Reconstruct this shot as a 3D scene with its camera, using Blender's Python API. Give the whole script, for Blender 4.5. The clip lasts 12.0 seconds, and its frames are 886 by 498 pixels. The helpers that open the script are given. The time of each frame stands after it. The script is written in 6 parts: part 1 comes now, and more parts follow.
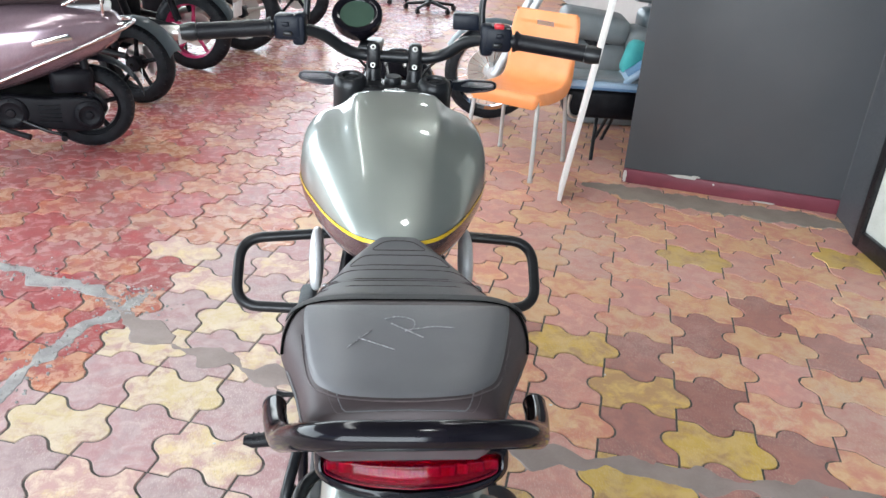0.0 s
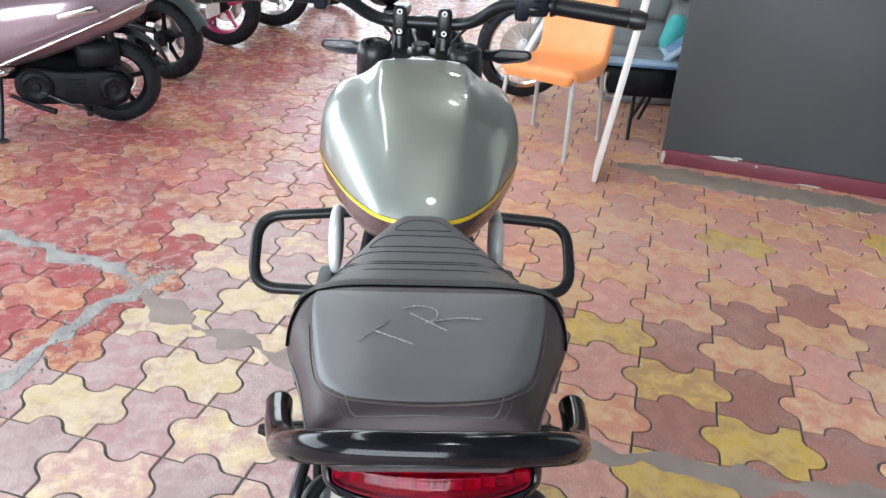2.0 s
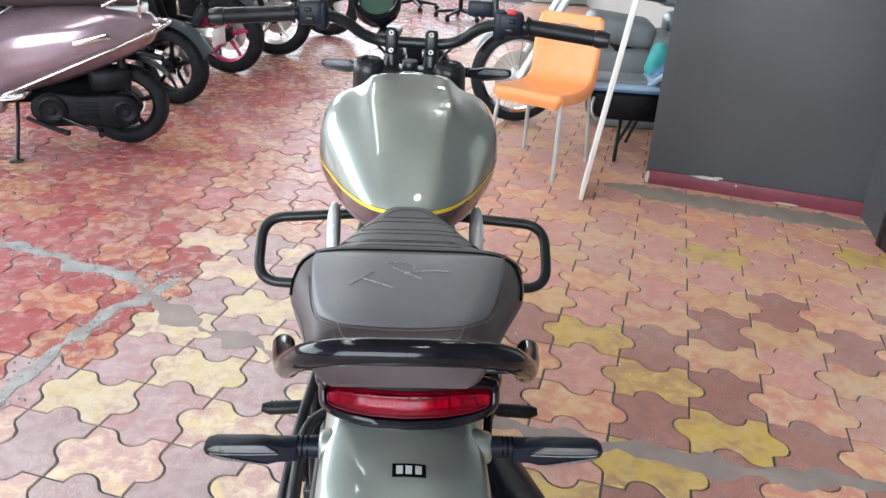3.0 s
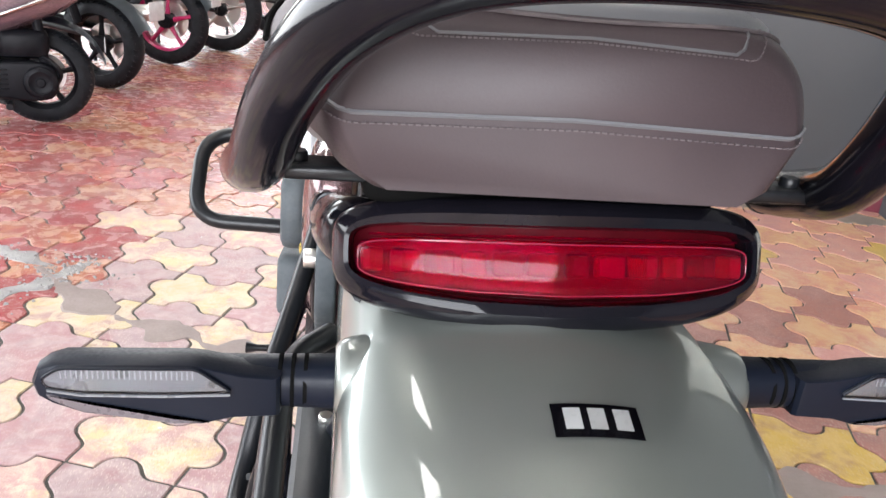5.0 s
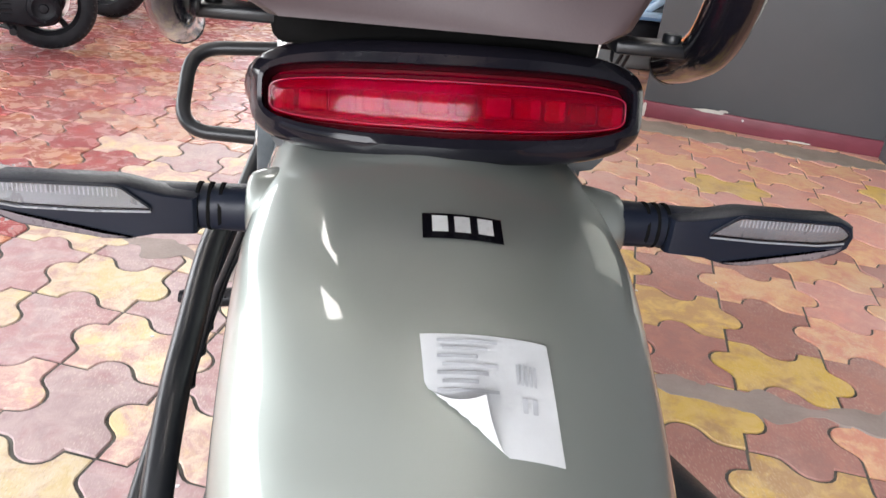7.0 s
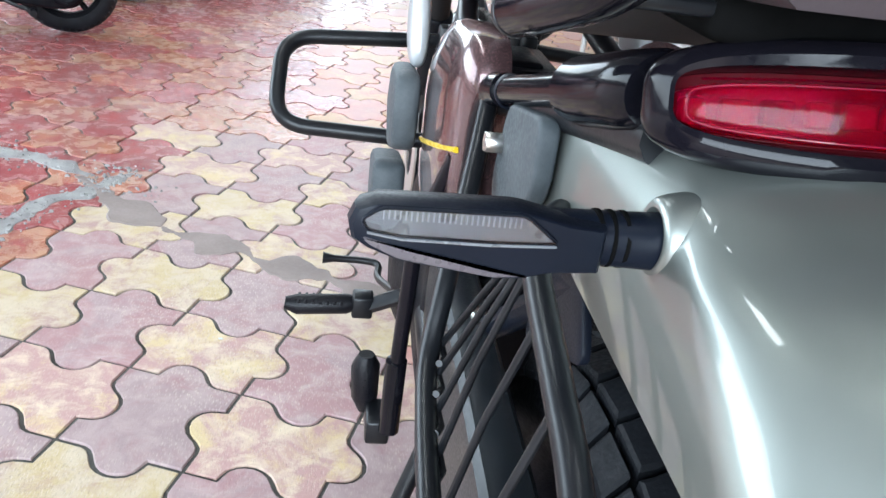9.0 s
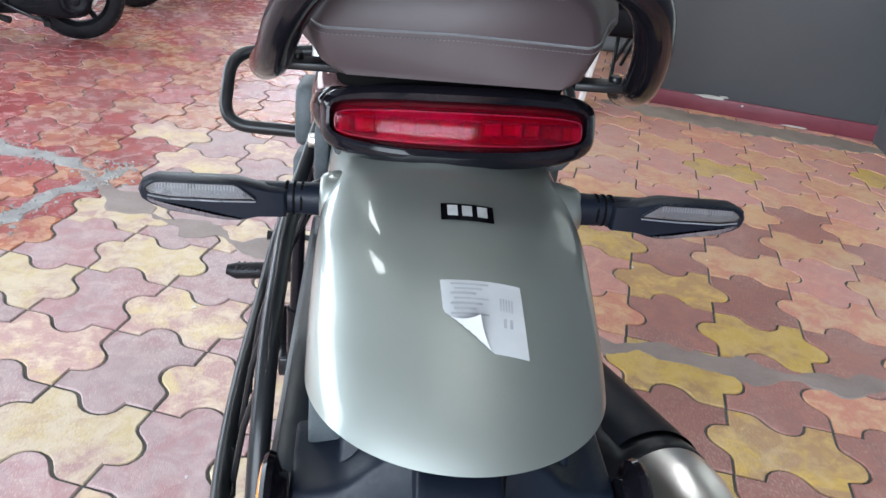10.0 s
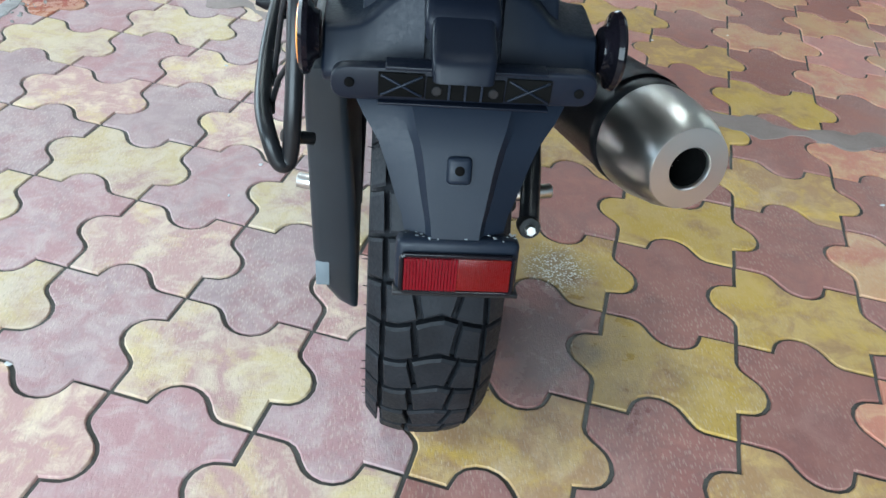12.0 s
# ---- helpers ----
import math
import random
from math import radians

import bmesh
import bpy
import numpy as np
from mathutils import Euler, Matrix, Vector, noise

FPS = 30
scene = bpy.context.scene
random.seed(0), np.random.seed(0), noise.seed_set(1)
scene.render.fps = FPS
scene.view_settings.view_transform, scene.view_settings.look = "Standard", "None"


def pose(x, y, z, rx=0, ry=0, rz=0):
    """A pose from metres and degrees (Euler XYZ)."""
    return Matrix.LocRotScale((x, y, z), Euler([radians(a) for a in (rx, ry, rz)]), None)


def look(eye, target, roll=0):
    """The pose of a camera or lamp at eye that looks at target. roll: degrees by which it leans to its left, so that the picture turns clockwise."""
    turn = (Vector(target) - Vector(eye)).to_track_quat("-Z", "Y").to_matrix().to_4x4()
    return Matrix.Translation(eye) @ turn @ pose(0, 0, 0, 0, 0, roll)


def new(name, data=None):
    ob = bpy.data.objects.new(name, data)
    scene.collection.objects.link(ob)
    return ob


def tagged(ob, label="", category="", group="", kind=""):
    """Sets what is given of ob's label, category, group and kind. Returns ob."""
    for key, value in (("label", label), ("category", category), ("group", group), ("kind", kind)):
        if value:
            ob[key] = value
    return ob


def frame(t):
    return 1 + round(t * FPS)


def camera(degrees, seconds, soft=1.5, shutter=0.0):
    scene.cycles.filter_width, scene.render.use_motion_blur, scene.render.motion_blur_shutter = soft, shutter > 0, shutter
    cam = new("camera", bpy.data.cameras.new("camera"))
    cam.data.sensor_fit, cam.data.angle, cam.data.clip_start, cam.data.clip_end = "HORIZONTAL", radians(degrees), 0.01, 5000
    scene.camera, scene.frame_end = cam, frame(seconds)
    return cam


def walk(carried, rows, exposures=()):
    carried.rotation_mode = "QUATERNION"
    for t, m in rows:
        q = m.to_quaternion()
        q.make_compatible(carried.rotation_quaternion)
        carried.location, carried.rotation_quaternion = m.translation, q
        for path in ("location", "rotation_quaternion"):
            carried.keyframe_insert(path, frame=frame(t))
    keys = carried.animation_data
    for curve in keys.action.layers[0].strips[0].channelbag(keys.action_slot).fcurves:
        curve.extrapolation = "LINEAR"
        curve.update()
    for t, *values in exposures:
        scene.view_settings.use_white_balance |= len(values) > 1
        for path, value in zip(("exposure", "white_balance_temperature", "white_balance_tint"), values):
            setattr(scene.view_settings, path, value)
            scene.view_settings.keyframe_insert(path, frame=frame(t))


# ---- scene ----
cam = camera(59.6, 12.0)
PATH = [
    (0, (-0.0540, -0.7192, 1.4090), (0.1447, 1.0659, 0.5300), 3.6),
    (0.5, (-0.0574, -0.4596, 1.3580), (0.1376, 1.3126, 0.4510), 4.1),
    (1, (-0.0780, -0.2412, 1.3320), (0.1061, 1.5145, 0.3910), 4.3),
    (1.5, (-0.0627, -0.3492, 1.3170), (0.0915, 1.4081, 0.3740), 3.9),
    (2, (-0.0410, -0.6237, 1.3610), (0.0817, 1.1443, 0.4350), 3.3),
    (2.5, (-0.0174, -0.8042, 1.4040), (0.0912, 0.9816, 0.5100), 3.1),
    (2.7, (-0.0176, -0.8462, 1.4090), (0.0924, 0.9475, 0.5300), 3.1),
    (4.3, (-0.0489, -0.4120, 0.9730), (0.1812, 1.4185, 0.2010), 5.1),
    (4.5, (-0.0538, -0.4087, 0.9700), (0.1905, 1.4240, 0.2060), 5.3),
    (5, (-0.1027, -0.4062, 0.9700), (0.1587, 1.4287, 0.2180), 5.4),
    (5.5, (-0.0788, -0.4094, 0.9740), (0.1825, 1.4244, 0.2190), 5.5),
    (6, (-0.0396, -0.4245, 0.9920), (0.2104, 1.4029, 0.2200), 5.3),
    (6.5, (-0.0475, -0.4411, 0.9800), (0.1800, 1.3765, 0.1760), 5.3),
    (6.7, (-0.0440, -0.4703, 0.9560), (0.1883, 1.3250, 0.1070), 5.9),
    (8.3, (-0.1892, -0.4317, 0.9150), (0.0705, 1.3311, 0.0060), 7.6),
    (8.5, (-0.2195, -0.3991, 0.9040), (0.0523, 1.3661, 0.0040), 7.9),
    (9, (-0.2385, -0.3790, 0.9070), (0.0413, 1.3867, 0.0110), 7.9),
    (9.5, (-0.1666, -0.4399, 0.9510), (0.1092, 1.3251, 0.0520), 7.6),
    (10, (-0.0715, -0.6321, 1.0180), (0.1430, 1.1291, 0.0930), 6.2),
    (10.5, (-0.0630, -0.7758, 0.9880), (0.0922, 0.9044, -0.0870), 5.9),
    (11, (-0.0616, -0.8069, 0.9320), (0.0885, 0.7965, -0.2540), 6.0),
    (11.5, (-0.0600, -0.8140, 0.9290), (0.0983, 0.7539, -0.3020), 5.9),
    (12, (-0.0591, -0.8351, 0.8900), (0.1061, 0.7124, -0.3660), 5.9),
]
walk(cam, [(t, look(eye, target, roll)) for t, eye, target, roll in PATH], exposures=[(0.0, 0.42, 6550, 10), (2.5, 0.38, 6550, 10), (4.5, 0.62, 6900, 15), (5.5, 0.70, 7050, 17), (6.5, 0.68, 7250, 18), (8.5, 0.46, 6200, 9), (9.0, 0.44, 6150, 8), (9.5, 0.36, 6100, 7), (10.0, 0.34, 6300, 11), (10.5, 0.36, 6150, 7), (12.0, 0.26, 5900, 0)])

# ---- light ----
world = bpy.data.worlds.new("world")
scene.world = world
world.use_nodes = True
wn = world.node_tree
sky = wn.nodes.new("ShaderNodeTexSky")
sky.sky_type = "NISHITA"
sky.sun_disc = False
sky.sun_elevation = radians(50)
sky.sun_rotation = radians(200)
wn.links.new(sky.outputs[0], wn.nodes["Background"].inputs[0])
wn.nodes["Background"].inputs[1].default_value = 0.12


def area_lamp(name, eye, target, sx, sy, watts, color):
    data = bpy.data.lights.new(name, "AREA")
    data.shape, data.size, data.size_y, data.energy, data.color = "RECTANGLE", sx, sy, watts, color
    ob = new(name, data)
    ob.matrix_world = look(eye, target)
    return ob


# daylight through the shopfront behind the camera, the open left side and the open far end
area_lamp("daylight_front", (-1.60, -3.85, 1.75), (0.6, 2.6, 0.6), 4.3, 2.4, 315, (0.87, 0.97, 1.06))
area_lamp("daylight_left", (-5.8, 3.2, 1.9), (0.0, 2.4, 0.5), 9.0, 2.4, 400, (0.87, 0.98, 1.06))
area_lamp("daylight_far", (-1.2, 9.70, 1.75), (0.3, 2.0, 0.4), 5.6, 2.3, 165, (0.90, 0.98, 1.04))

# ---- mesh helpers ----


def part(name, bm, material, parent=None, label="", smooth=45):
    me = bpy.data.meshes.new(name)
    bmesh.ops.recalc_face_normals(bm, faces=bm.faces)
    bm.to_mesh(me)
    bm.free()
    if smooth:
        me.shade_smooth()
        me.set_sharp_from_angle(angle=radians(smooth))
    for m in material if isinstance(material, (list, tuple)) else [material]:
        me.materials.append(m)
    ob = new(name, me)
    ob.parent = parent
    return tagged(ob, label)


def thing(name, label, category, m=None, group="", kind=""):
    ob = new(name)
    ob.empty_display_size = 0.1
    if m is not None:
        ob.matrix_basis = m
    return tagged(ob, label, category, group, kind)


def spline(pts, per=6):
    """Points along a smooth curve through pts."""
    P = [Vector(p) for p in pts]
    P = [P[0] * 2 - P[1]] + P + [P[-1] * 2 - P[-2]]
    out = []
    for a, b, c, d in zip(P, P[1:], P[2:], P[3:]):
        for k in range(per):
            s = k / per
            out.append(0.5 * ((2 * b) + (c - a) * s + (2 * a - 5 * b + 4 * c - d) * s * s + (3 * b - a - 3 * c + d) * s ** 3))
    return out + [P[-2]]


def filleted(pts, r, per=5, closed=False):
    """A polyline with rounded corners."""
    P = [Vector(p) for p in pts]
    out = []
    n = len(P)
    for i in range(n):
        if not closed and i in (0, n - 1):
            out.append(P[i])
            continue
        a, b, c = P[i - 1], P[i], P[(i + 1) % n]
        d = min(r, (a - b).length * 0.48, (c - b).length * 0.48)
        s, e = b + (a - b).normalized() * d, b + (c - b).normalized() * d
        for k in range(per + 1):
            u = k / per
            out.append(s * (1 - u) ** 2 + b * 2 * u * (1 - u) + e * u * u)
    return out


def loft(rings, caps=True, closed=True, bm=None):
    bm = bm or bmesh.new()
    vs = [[bm.verts.new(p) for p in ring] for ring in rings]
    for a, b in zip(vs, vs[1:]):
        n = len(a)
        for i in range(n if closed else n - 1):
            j = (i + 1) % n
            bm.faces.new((a[i], a[j], b[j], b[i]))
    if caps and closed:
        bm.faces.new(vs[0][::-1])
        bm.faces.new(vs[-1])
    return bm


def shell(rings, thick):
    """An open sheet through the rings, thickened away from its outer side (to the left of the rings)."""
    bm = loft(rings, closed=False)
    bm.normal_update()
    for v in bm.verts:
        v.normal_update()
    bm.verts.ensure_lookup_table()
    faces, rim = bm.faces[:], [e for e in bm.edges if e.is_boundary]
    inner = {v: bm.verts.new(v.co - v.normal * thick) for v in bm.verts[:]}
    for f in faces:
        bm.faces.new([inner[v] for v in reversed(f.verts)])
    for e in rim:
        a, b = e.verts
        bm.faces.new((a, b, inner[b], inner[a]))
    return bm


def tube(pts, r, seg=10, caps=True, bm=None):
    P = [Vector(p) for p in pts]
    R = r if isinstance(r, (list, tuple)) else [r] * len(P)
    rings, u = [], None
    for i, p in enumerate(P):
        d = (P[min(i + 1, len(P) - 1)] - P[max(i - 1, 0)]).normalized()
        if u is None:
            u = d.orthogonal().normalized()
        u = (u - d * u.dot(d)).normalized()
        w = d.cross(u)
        rings.append([p + (u * math.cos(2 * math.pi * k / seg) + w * math.sin(2 * math.pi * k / seg)) * R[i] for k in range(seg)])
    return loft(rings, caps, bm=bm)


def rod(a, b, r, seg=16, bm=None, edge=0.12):
    a, b = Vector(a), Vector(b)
    d = (b - a).normalized() * min(r * edge, (b - a).length * 0.2)
    return tube([a, a + d, b - d, b], [r * (1 - edge), r, r, r * (1 - edge)], seg, bm=bm)


def lathe(profile, m=None, seg=32, bm=None, caps=False):
    """Turns (radius, height) pairs round the z axis of m."""
    m = m or Matrix()
    rings = [[m @ Vector((r * math.cos(2 * math.pi * k / seg), r * math.sin(2 * math.pi * k / seg), h)) for k in range(seg)] for r, h in profile]
    return loft(rings, caps, bm=bm)


def along(a, b):
    """A pose at a whose z axis points to b."""
    return Matrix.Translation(a) @ (Vector(b) - Vector(a)).to_track_quat("Z", "Y").to_matrix().to_4x4()


def box(size, at=(0, 0, 0), bevel=0.0, m=None, bm=None, taper=None, segs=2):
    b = bmesh.new()
    bmesh.ops.create_cube(b, size=1)
    for v in b.verts:
        k = taper if taper and v.co.z > 0 else (1, 1)
        v.co = Vector((v.co.x * size[0] * k[0], v.co.y * size[1] * k[1], v.co.z * size[2]))
    if bevel:
        bmesh.ops.bevel(b, geom=b.edges[:], offset=bevel, segments=segs, affect="EDGES", profile=0.5)
    mm = (m or Matrix()) @ Matrix.Translation(at)
    b.transform(mm)
    if bm is None:
        return b
    join(bm, b)
    return bm


def join(bm, other):
    me = bpy.data.meshes.new("tmp")
    other.to_mesh(me)
    other.free()
    bm.from_mesh(me)
    bpy.data.meshes.remove(me)
    return bm


def prism(outline, depth, m=None, bevel=0.0, bm=None, segs=2):
    """A flat outline in xy, given thickness along +z of m."""
    b = bmesh.new()
    f = b.faces.new([b.verts.new((x, y, 0)) for x, y in outline])
    got = bmesh.ops.extrude_face_region(b, geom=[f])
    bmesh.ops.translate(b, verts=[v for v in got["geom"] if isinstance(v, bmesh.types.BMVert)], vec=(0, 0, depth))
    if bevel:
        es = [e for e in b.edges if abs(e.verts[0].co.z - e.verts[1].co.z) < 1e-6]
        bmesh.ops.bevel(b, geom=es, offset=bevel, segments=segs, affect="EDGES", profile=0.5)
    if m is not None:
        b.transform(m)
    if bm is None:
        return b
    return join(bm, b)


def lerp(table, t):
    """Smooth reading of a table of (t, value) rows: a cubic that keeps each row."""
    if t <= table[0][0]:
        return table[0][1]
    if t >= table[-1][0]:
        return table[-1][1]
    n = len(table)
    k = max(i for i in range(n - 1) if table[i][0] <= t)

    def slope(i):
        if i == 0 or i == n - 1:
            a, b = (0, 1) if i == 0 else (n - 2, n - 1)
            return (table[b][1] - table[a][1]) / (table[b][0] - table[a][0])
        l = (table[i][1] - table[i - 1][1]) / (table[i][0] - table[i - 1][0])
        r = (table[i + 1][1] - table[i][1]) / (table[i + 1][0] - table[i][0])
        return 0 if l * r <= 0 else 2 * l * r / (l + r)

    (a, u), (b, v) = table[k], table[k + 1]
    h = b - a
    s = (t - a) / h
    return u * (1 + 2 * s) * (1 - s) ** 2 + v * s * s * (3 - 2 * s) + h * (slope(k) * s * (1 - s) ** 2 - slope(k + 1) * s * s * (1 - s))


def se(c, e):
    return math.copysign(abs(c) ** e, c)


SIDE = Matrix(((0, 0, 1, 0), (1, 0, 0, 0), (0, 1, 0, 0), (0, 0, 0, 1)))  # outline xy -> world yz, depth -> x

# ---- materials ----


def surface(name, a, b, rough=0.5, metal=0.0, scale=12.0, fine=150.0, bump=0.05, coat=0.0, rvar=0.12, mix=(0.35, 0.7), world_space=False, ior=1.45, aniso=None):
    """A two-tone surface: blotches and fine grain in colour, gloss and relief."""
    m = bpy.data.materials.new(name)
    m.use_nodes = True
    nt = m.node_tree
    N, L = nt.nodes, nt.links
    p = N["Principled BSDF"]
    tc = N.new("ShaderNodeNewGeometry") if world_space else N.new("ShaderNodeTexCoord")
    co = tc.outputs["Position"] if world_space else tc.outputs["Object"]
    if aniso:
        mp = N.new("ShaderNodeMapping")
        mp.inputs["Scale"].default_value = aniso
        L.new(co, mp.inputs[0])
        co = mp.outputs[0]
    n1, n2 = N.new("ShaderNodeTexNoise"), N.new("ShaderNodeTexNoise")
    n1.inputs["Scale"].default_value, n1.inputs["Detail"].default_value = scale, 6
    n2.inputs["Scale"].default_value, n2.inputs["Detail"].default_value = fine, 3
    L.new(co, n1.inputs["Vector"])
    L.new(co, n2.inputs["Vector"])
    rr = N.new("ShaderNodeMapRange")
    rr.inputs[1].default_value, rr.inputs[2].default_value = mix
    L.new(n1.outputs[0], rr.inputs[0])
    mx = N.new("ShaderNodeMix")
    mx.data_type = "RGBA"
    mx.inputs[6].default_value, mx.inputs[7].default_value = (*a, 1), (*b, 1)
    L.new(rr.outputs[0], mx.inputs[0])
    L.new(mx.outputs[2], p.inputs["Base Color"])
    ro = N.new("ShaderNodeMapRange")
    ro.inputs[1].default_value, ro.inputs[2].default_value = 0.3, 0.7
    ro.inputs[3].default_value, ro.inputs[4].default_value = max(0.02, rough - rvar), min(1, rough + rvar)
    L.new(n2.outputs[0], ro.inputs[0])
    L.new(ro.outputs[0], p.inputs["Roughness"])
    p.inputs["Metallic"].default_value = metal
    p.inputs["IOR"].default_value = ior
    p.inputs["Coat Weight"].default_value = coat
    p.inputs["Coat Roughness"].default_value = 0.05
    if bump:
        bp = N.new("ShaderNodeBump")
        bp.inputs["Strength"].default_value, bp.inputs["Distance"].default_value = bump, 0.002
        L.new(n2.outputs[0], bp.inputs["Height"])
        L.new(bp.outputs[0], p.inputs["Normal"])
    return m


def emitter(name, color, strength):
    m = bpy.data.materials.new(name)
    m.use_nodes = True
    p = m.node_tree.nodes["Principled BSDF"]
    p.inputs["Base Color"].default_value = (*color, 1)
    p.inputs["Emission Color"].default_value = (*color, 1)
    p.inputs["Emission Strength"].default_value = strength
    return m


def clear(name, color, rough=0.03, trans=1.0, ior=1.45):
    m = bpy.data.materials.new(name)
    m.use_nodes = True
    p = m.node_tree.nodes["Principled BSDF"]
    p.inputs["Base Color"].default_value = (*color, 1)
    p.inputs["Roughness"].default_value = rough
    p.inputs["Transmission Weight"].default_value = trans
    p.inputs["IOR"].default_value = ior
    return m


PAINT = surface("grey_metallic_paint", (0.265, 0.288, 0.268), (0.292, 0.316, 0.294), 0.45, 0.85, 6, 1400, 0.0, coat=1.0, rvar=0.015)
PAINT.node_tree.nodes["Principled BSDF"].inputs["Coat Roughness"].default_value = 0.03
PAINT_DARK = surface("dark_copper_paint", (0.10, 0.055, 0.06), (0.13, 0.07, 0.07), 0.25, 0.6, 6, 900, 0.01, coat=1.0, rvar=0.05)
YELLOW = surface("yellow_stripe", (0.75, 0.52, 0.02), (0.70, 0.46, 0.02), 0.3, 0, 30, 300, 0.0, coat=0.5)
SEAT = surface("dark_brown_vinyl", (0.040, 0.028, 0.031), (0.051, 0.036, 0.039), 0.50, 0, 14, 900, 0.04, rvar=0.05)
SEAT_TOP = surface("grey_brown_vinyl", (0.098, 0.099, 0.106), (0.116, 0.116, 0.123), 0.46, 0, 10, 900, 0.04, rvar=0.06, ior=1.5)
SEAM = surface("grey_thread", (0.072, 0.058, 0.062), (0.12, 0.100, 0.104), 0.7, 0, 60, 500, 0.1)
CHALK = surface("white_chalk", (0.36, 0.36, 0.37), (0.16, 0.16, 0.165), 0.9, 0, 260, 900, 0.3, mix=(0.3, 0.6))
GLOSS_BLACK = surface("gloss_black_enamel", (0.004, 0.004, 0.006), (0.007, 0.006, 0.009), 0.12, 0, 20, 300, 0.01, rvar=0.04, ior=1.31)
SATIN_BLACK = surface("satin_black_tube", (0.005, 0.0055, 0.007), (0.010, 0.011, 0.013), 0.34, 0, 25, 400, 0.015, rvar=0.05, ior=1.40)
PLASTIC = surface("blue_black_plastic", (0.0035, 0.005, 0.010), (0.007, 0.010, 0.018), 0.40, 0, 9, 600, 0.03, rvar=0.08, ior=1.28)
PLASTIC_DUSTY = surface("dusty_black_plastic", (0.005, 0.008, 0.015), (0.011, 0.016, 0.027), 0.42, 0, 7, 420, 0.03, rvar=0.10, mix=(0.42, 0.9), ior=1.30)
RUBBER = surface("tyre_rubber", (0.006, 0.0068, 0.009), (0.015, 0.017, 0.021), 0.58, 0, 18, 260, 0.25, ior=1.30)
GRIP = surface("grip_rubber", (0.004, 0.004, 0.006), (0.008, 0.008, 0.010), 0.38, 0, 40, 500, 0.3, ior=1.30)
STEEL = surface("brushed_steel", (0.75, 0.73, 0.69), (0.79, 0.77, 0.73), 0.30, 1.0, 8, 260, 0.0, rvar=0.0)
CHROME = surface("chrome", (0.70, 0.70, 0.70), (0.62, 0.62, 0.62), 0.09, 1.0, 20, 200, 0.01, rvar=0.04)
SILVER = surface("silver_cast_cover", (0.60, 0.62, 0.63), (0.55, 0.57, 0.58), 0.30, 0.3, 10, 300, 0.0, coat=0.4, rvar=0.015)
ENGINE = surface("black_engine_casing", (0.004, 0.004, 0.006), (0.011, 0.011, 0.014), 0.45, 0.05, 15, 300, 0.2, ior=1.24)
# near-black: stands for the shade in holes, slots and grooves; soot in the muffler
HOLE = surface("shade_and_soot_black", (0.003, 0.003, 0.003), (0.006, 0.006, 0.006), 0.9, 0, 20, 200, 0.1, ior=1.1)
RED_LENS = surface("red_lens", (0.27, 0.0015, 0.045), (0.20, 0.001, 0.030), 0.45, 0, 30, 240, 0.02, rvar=0.04, ior=1.2)
RED_GLASS = clear("red_lens_glass", (0.74, 0.008, 0.10), 0.14, 0.97, 1.13)
RED_GLASS.node_tree.nodes["Principled BSDF"].inputs["Coat Weight"].default_value = 0.25
RED_DEEP = surface("deep_red_lens", (0.13, 0.0008, 0.012), (0.17, 0.0012, 0.018), 0.38, 0, 40, 200, 0.02, ior=1.24)
RED_REFL = surface("red_reflector", (0.135, 0.0015, 0.006), (0.105, 0.0015, 0.005), 0.34, 0, 20, 300, 0.03, ior=1.22)
AMBER = surface("amber_reflector", (0.75, 0.24, 0.02), (0.68, 0.20, 0.02), 0.2, 0, 20, 300, 0.02, coat=1.0)
CLEAR = clear("clear_lens", (0.80, 0.82, 0.84), 0.03)
LENS_BACK = surface("silver_lens_back", (0.28, 0.29, 0.305), (0.22, 0.23, 0.245), 0.28, 0.35, 3, 60, 0.0, rvar=0.015)
PAPER = surface("white_paper", (0.66, 0.67, 0.68), (0.58, 0.59, 0.60), 0.7, 0, 30, 300, 0.05)
PRINT = surface("grey_print", (0.40, 0.41, 0.43), (0.50, 0.51, 0.53), 0.8, 0, 90, 400, 0.0)
BADGE_WHITE = surface("badge_white", (0.62, 0.62, 0.61), (0.54, 0.54, 0.53), 0.35, 0, 30, 300, 0.0)
DISPLAY = surface("green_grey_display", (0.03, 0.055, 0.04), (0.04, 0.07, 0.05), 0.12, 0, 10, 200, 0.0)
RED_SWITCH = surface("red_switch", (0.50, 0.02, 0.03), (0.42, 0.02, 0.03), 0.4, 0, 30, 300, 0.0)

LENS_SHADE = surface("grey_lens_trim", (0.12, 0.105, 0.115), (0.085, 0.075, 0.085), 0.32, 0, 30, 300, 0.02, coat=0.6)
SPECK = surface("pale_dust_specks", (0.38, 0.40, 0.42), (0.24, 0.26, 0.28), 0.9, 0, 60, 300, 0.1)
DUST_GREY = surface("dusty_grey_plastic", (0.045, 0.055, 0.062), (0.075, 0.088, 0.095), 0.6, 0, 30, 300, 0.15)
COVER_GREY = surface("dusty_charcoal_plastic", (0.011, 0.014, 0.018), (0.021, 0.026, 0.031), 0.36, 0, 9, 420, 0.03, rvar=0.08, ior=1.45)
RED_ORANGE = surface("orange_red_reflector", (0.135, 0.007, 0.003), (0.105, 0.005, 0.0025), 0.30, 0, 20, 300, 0.03, ior=1.3)
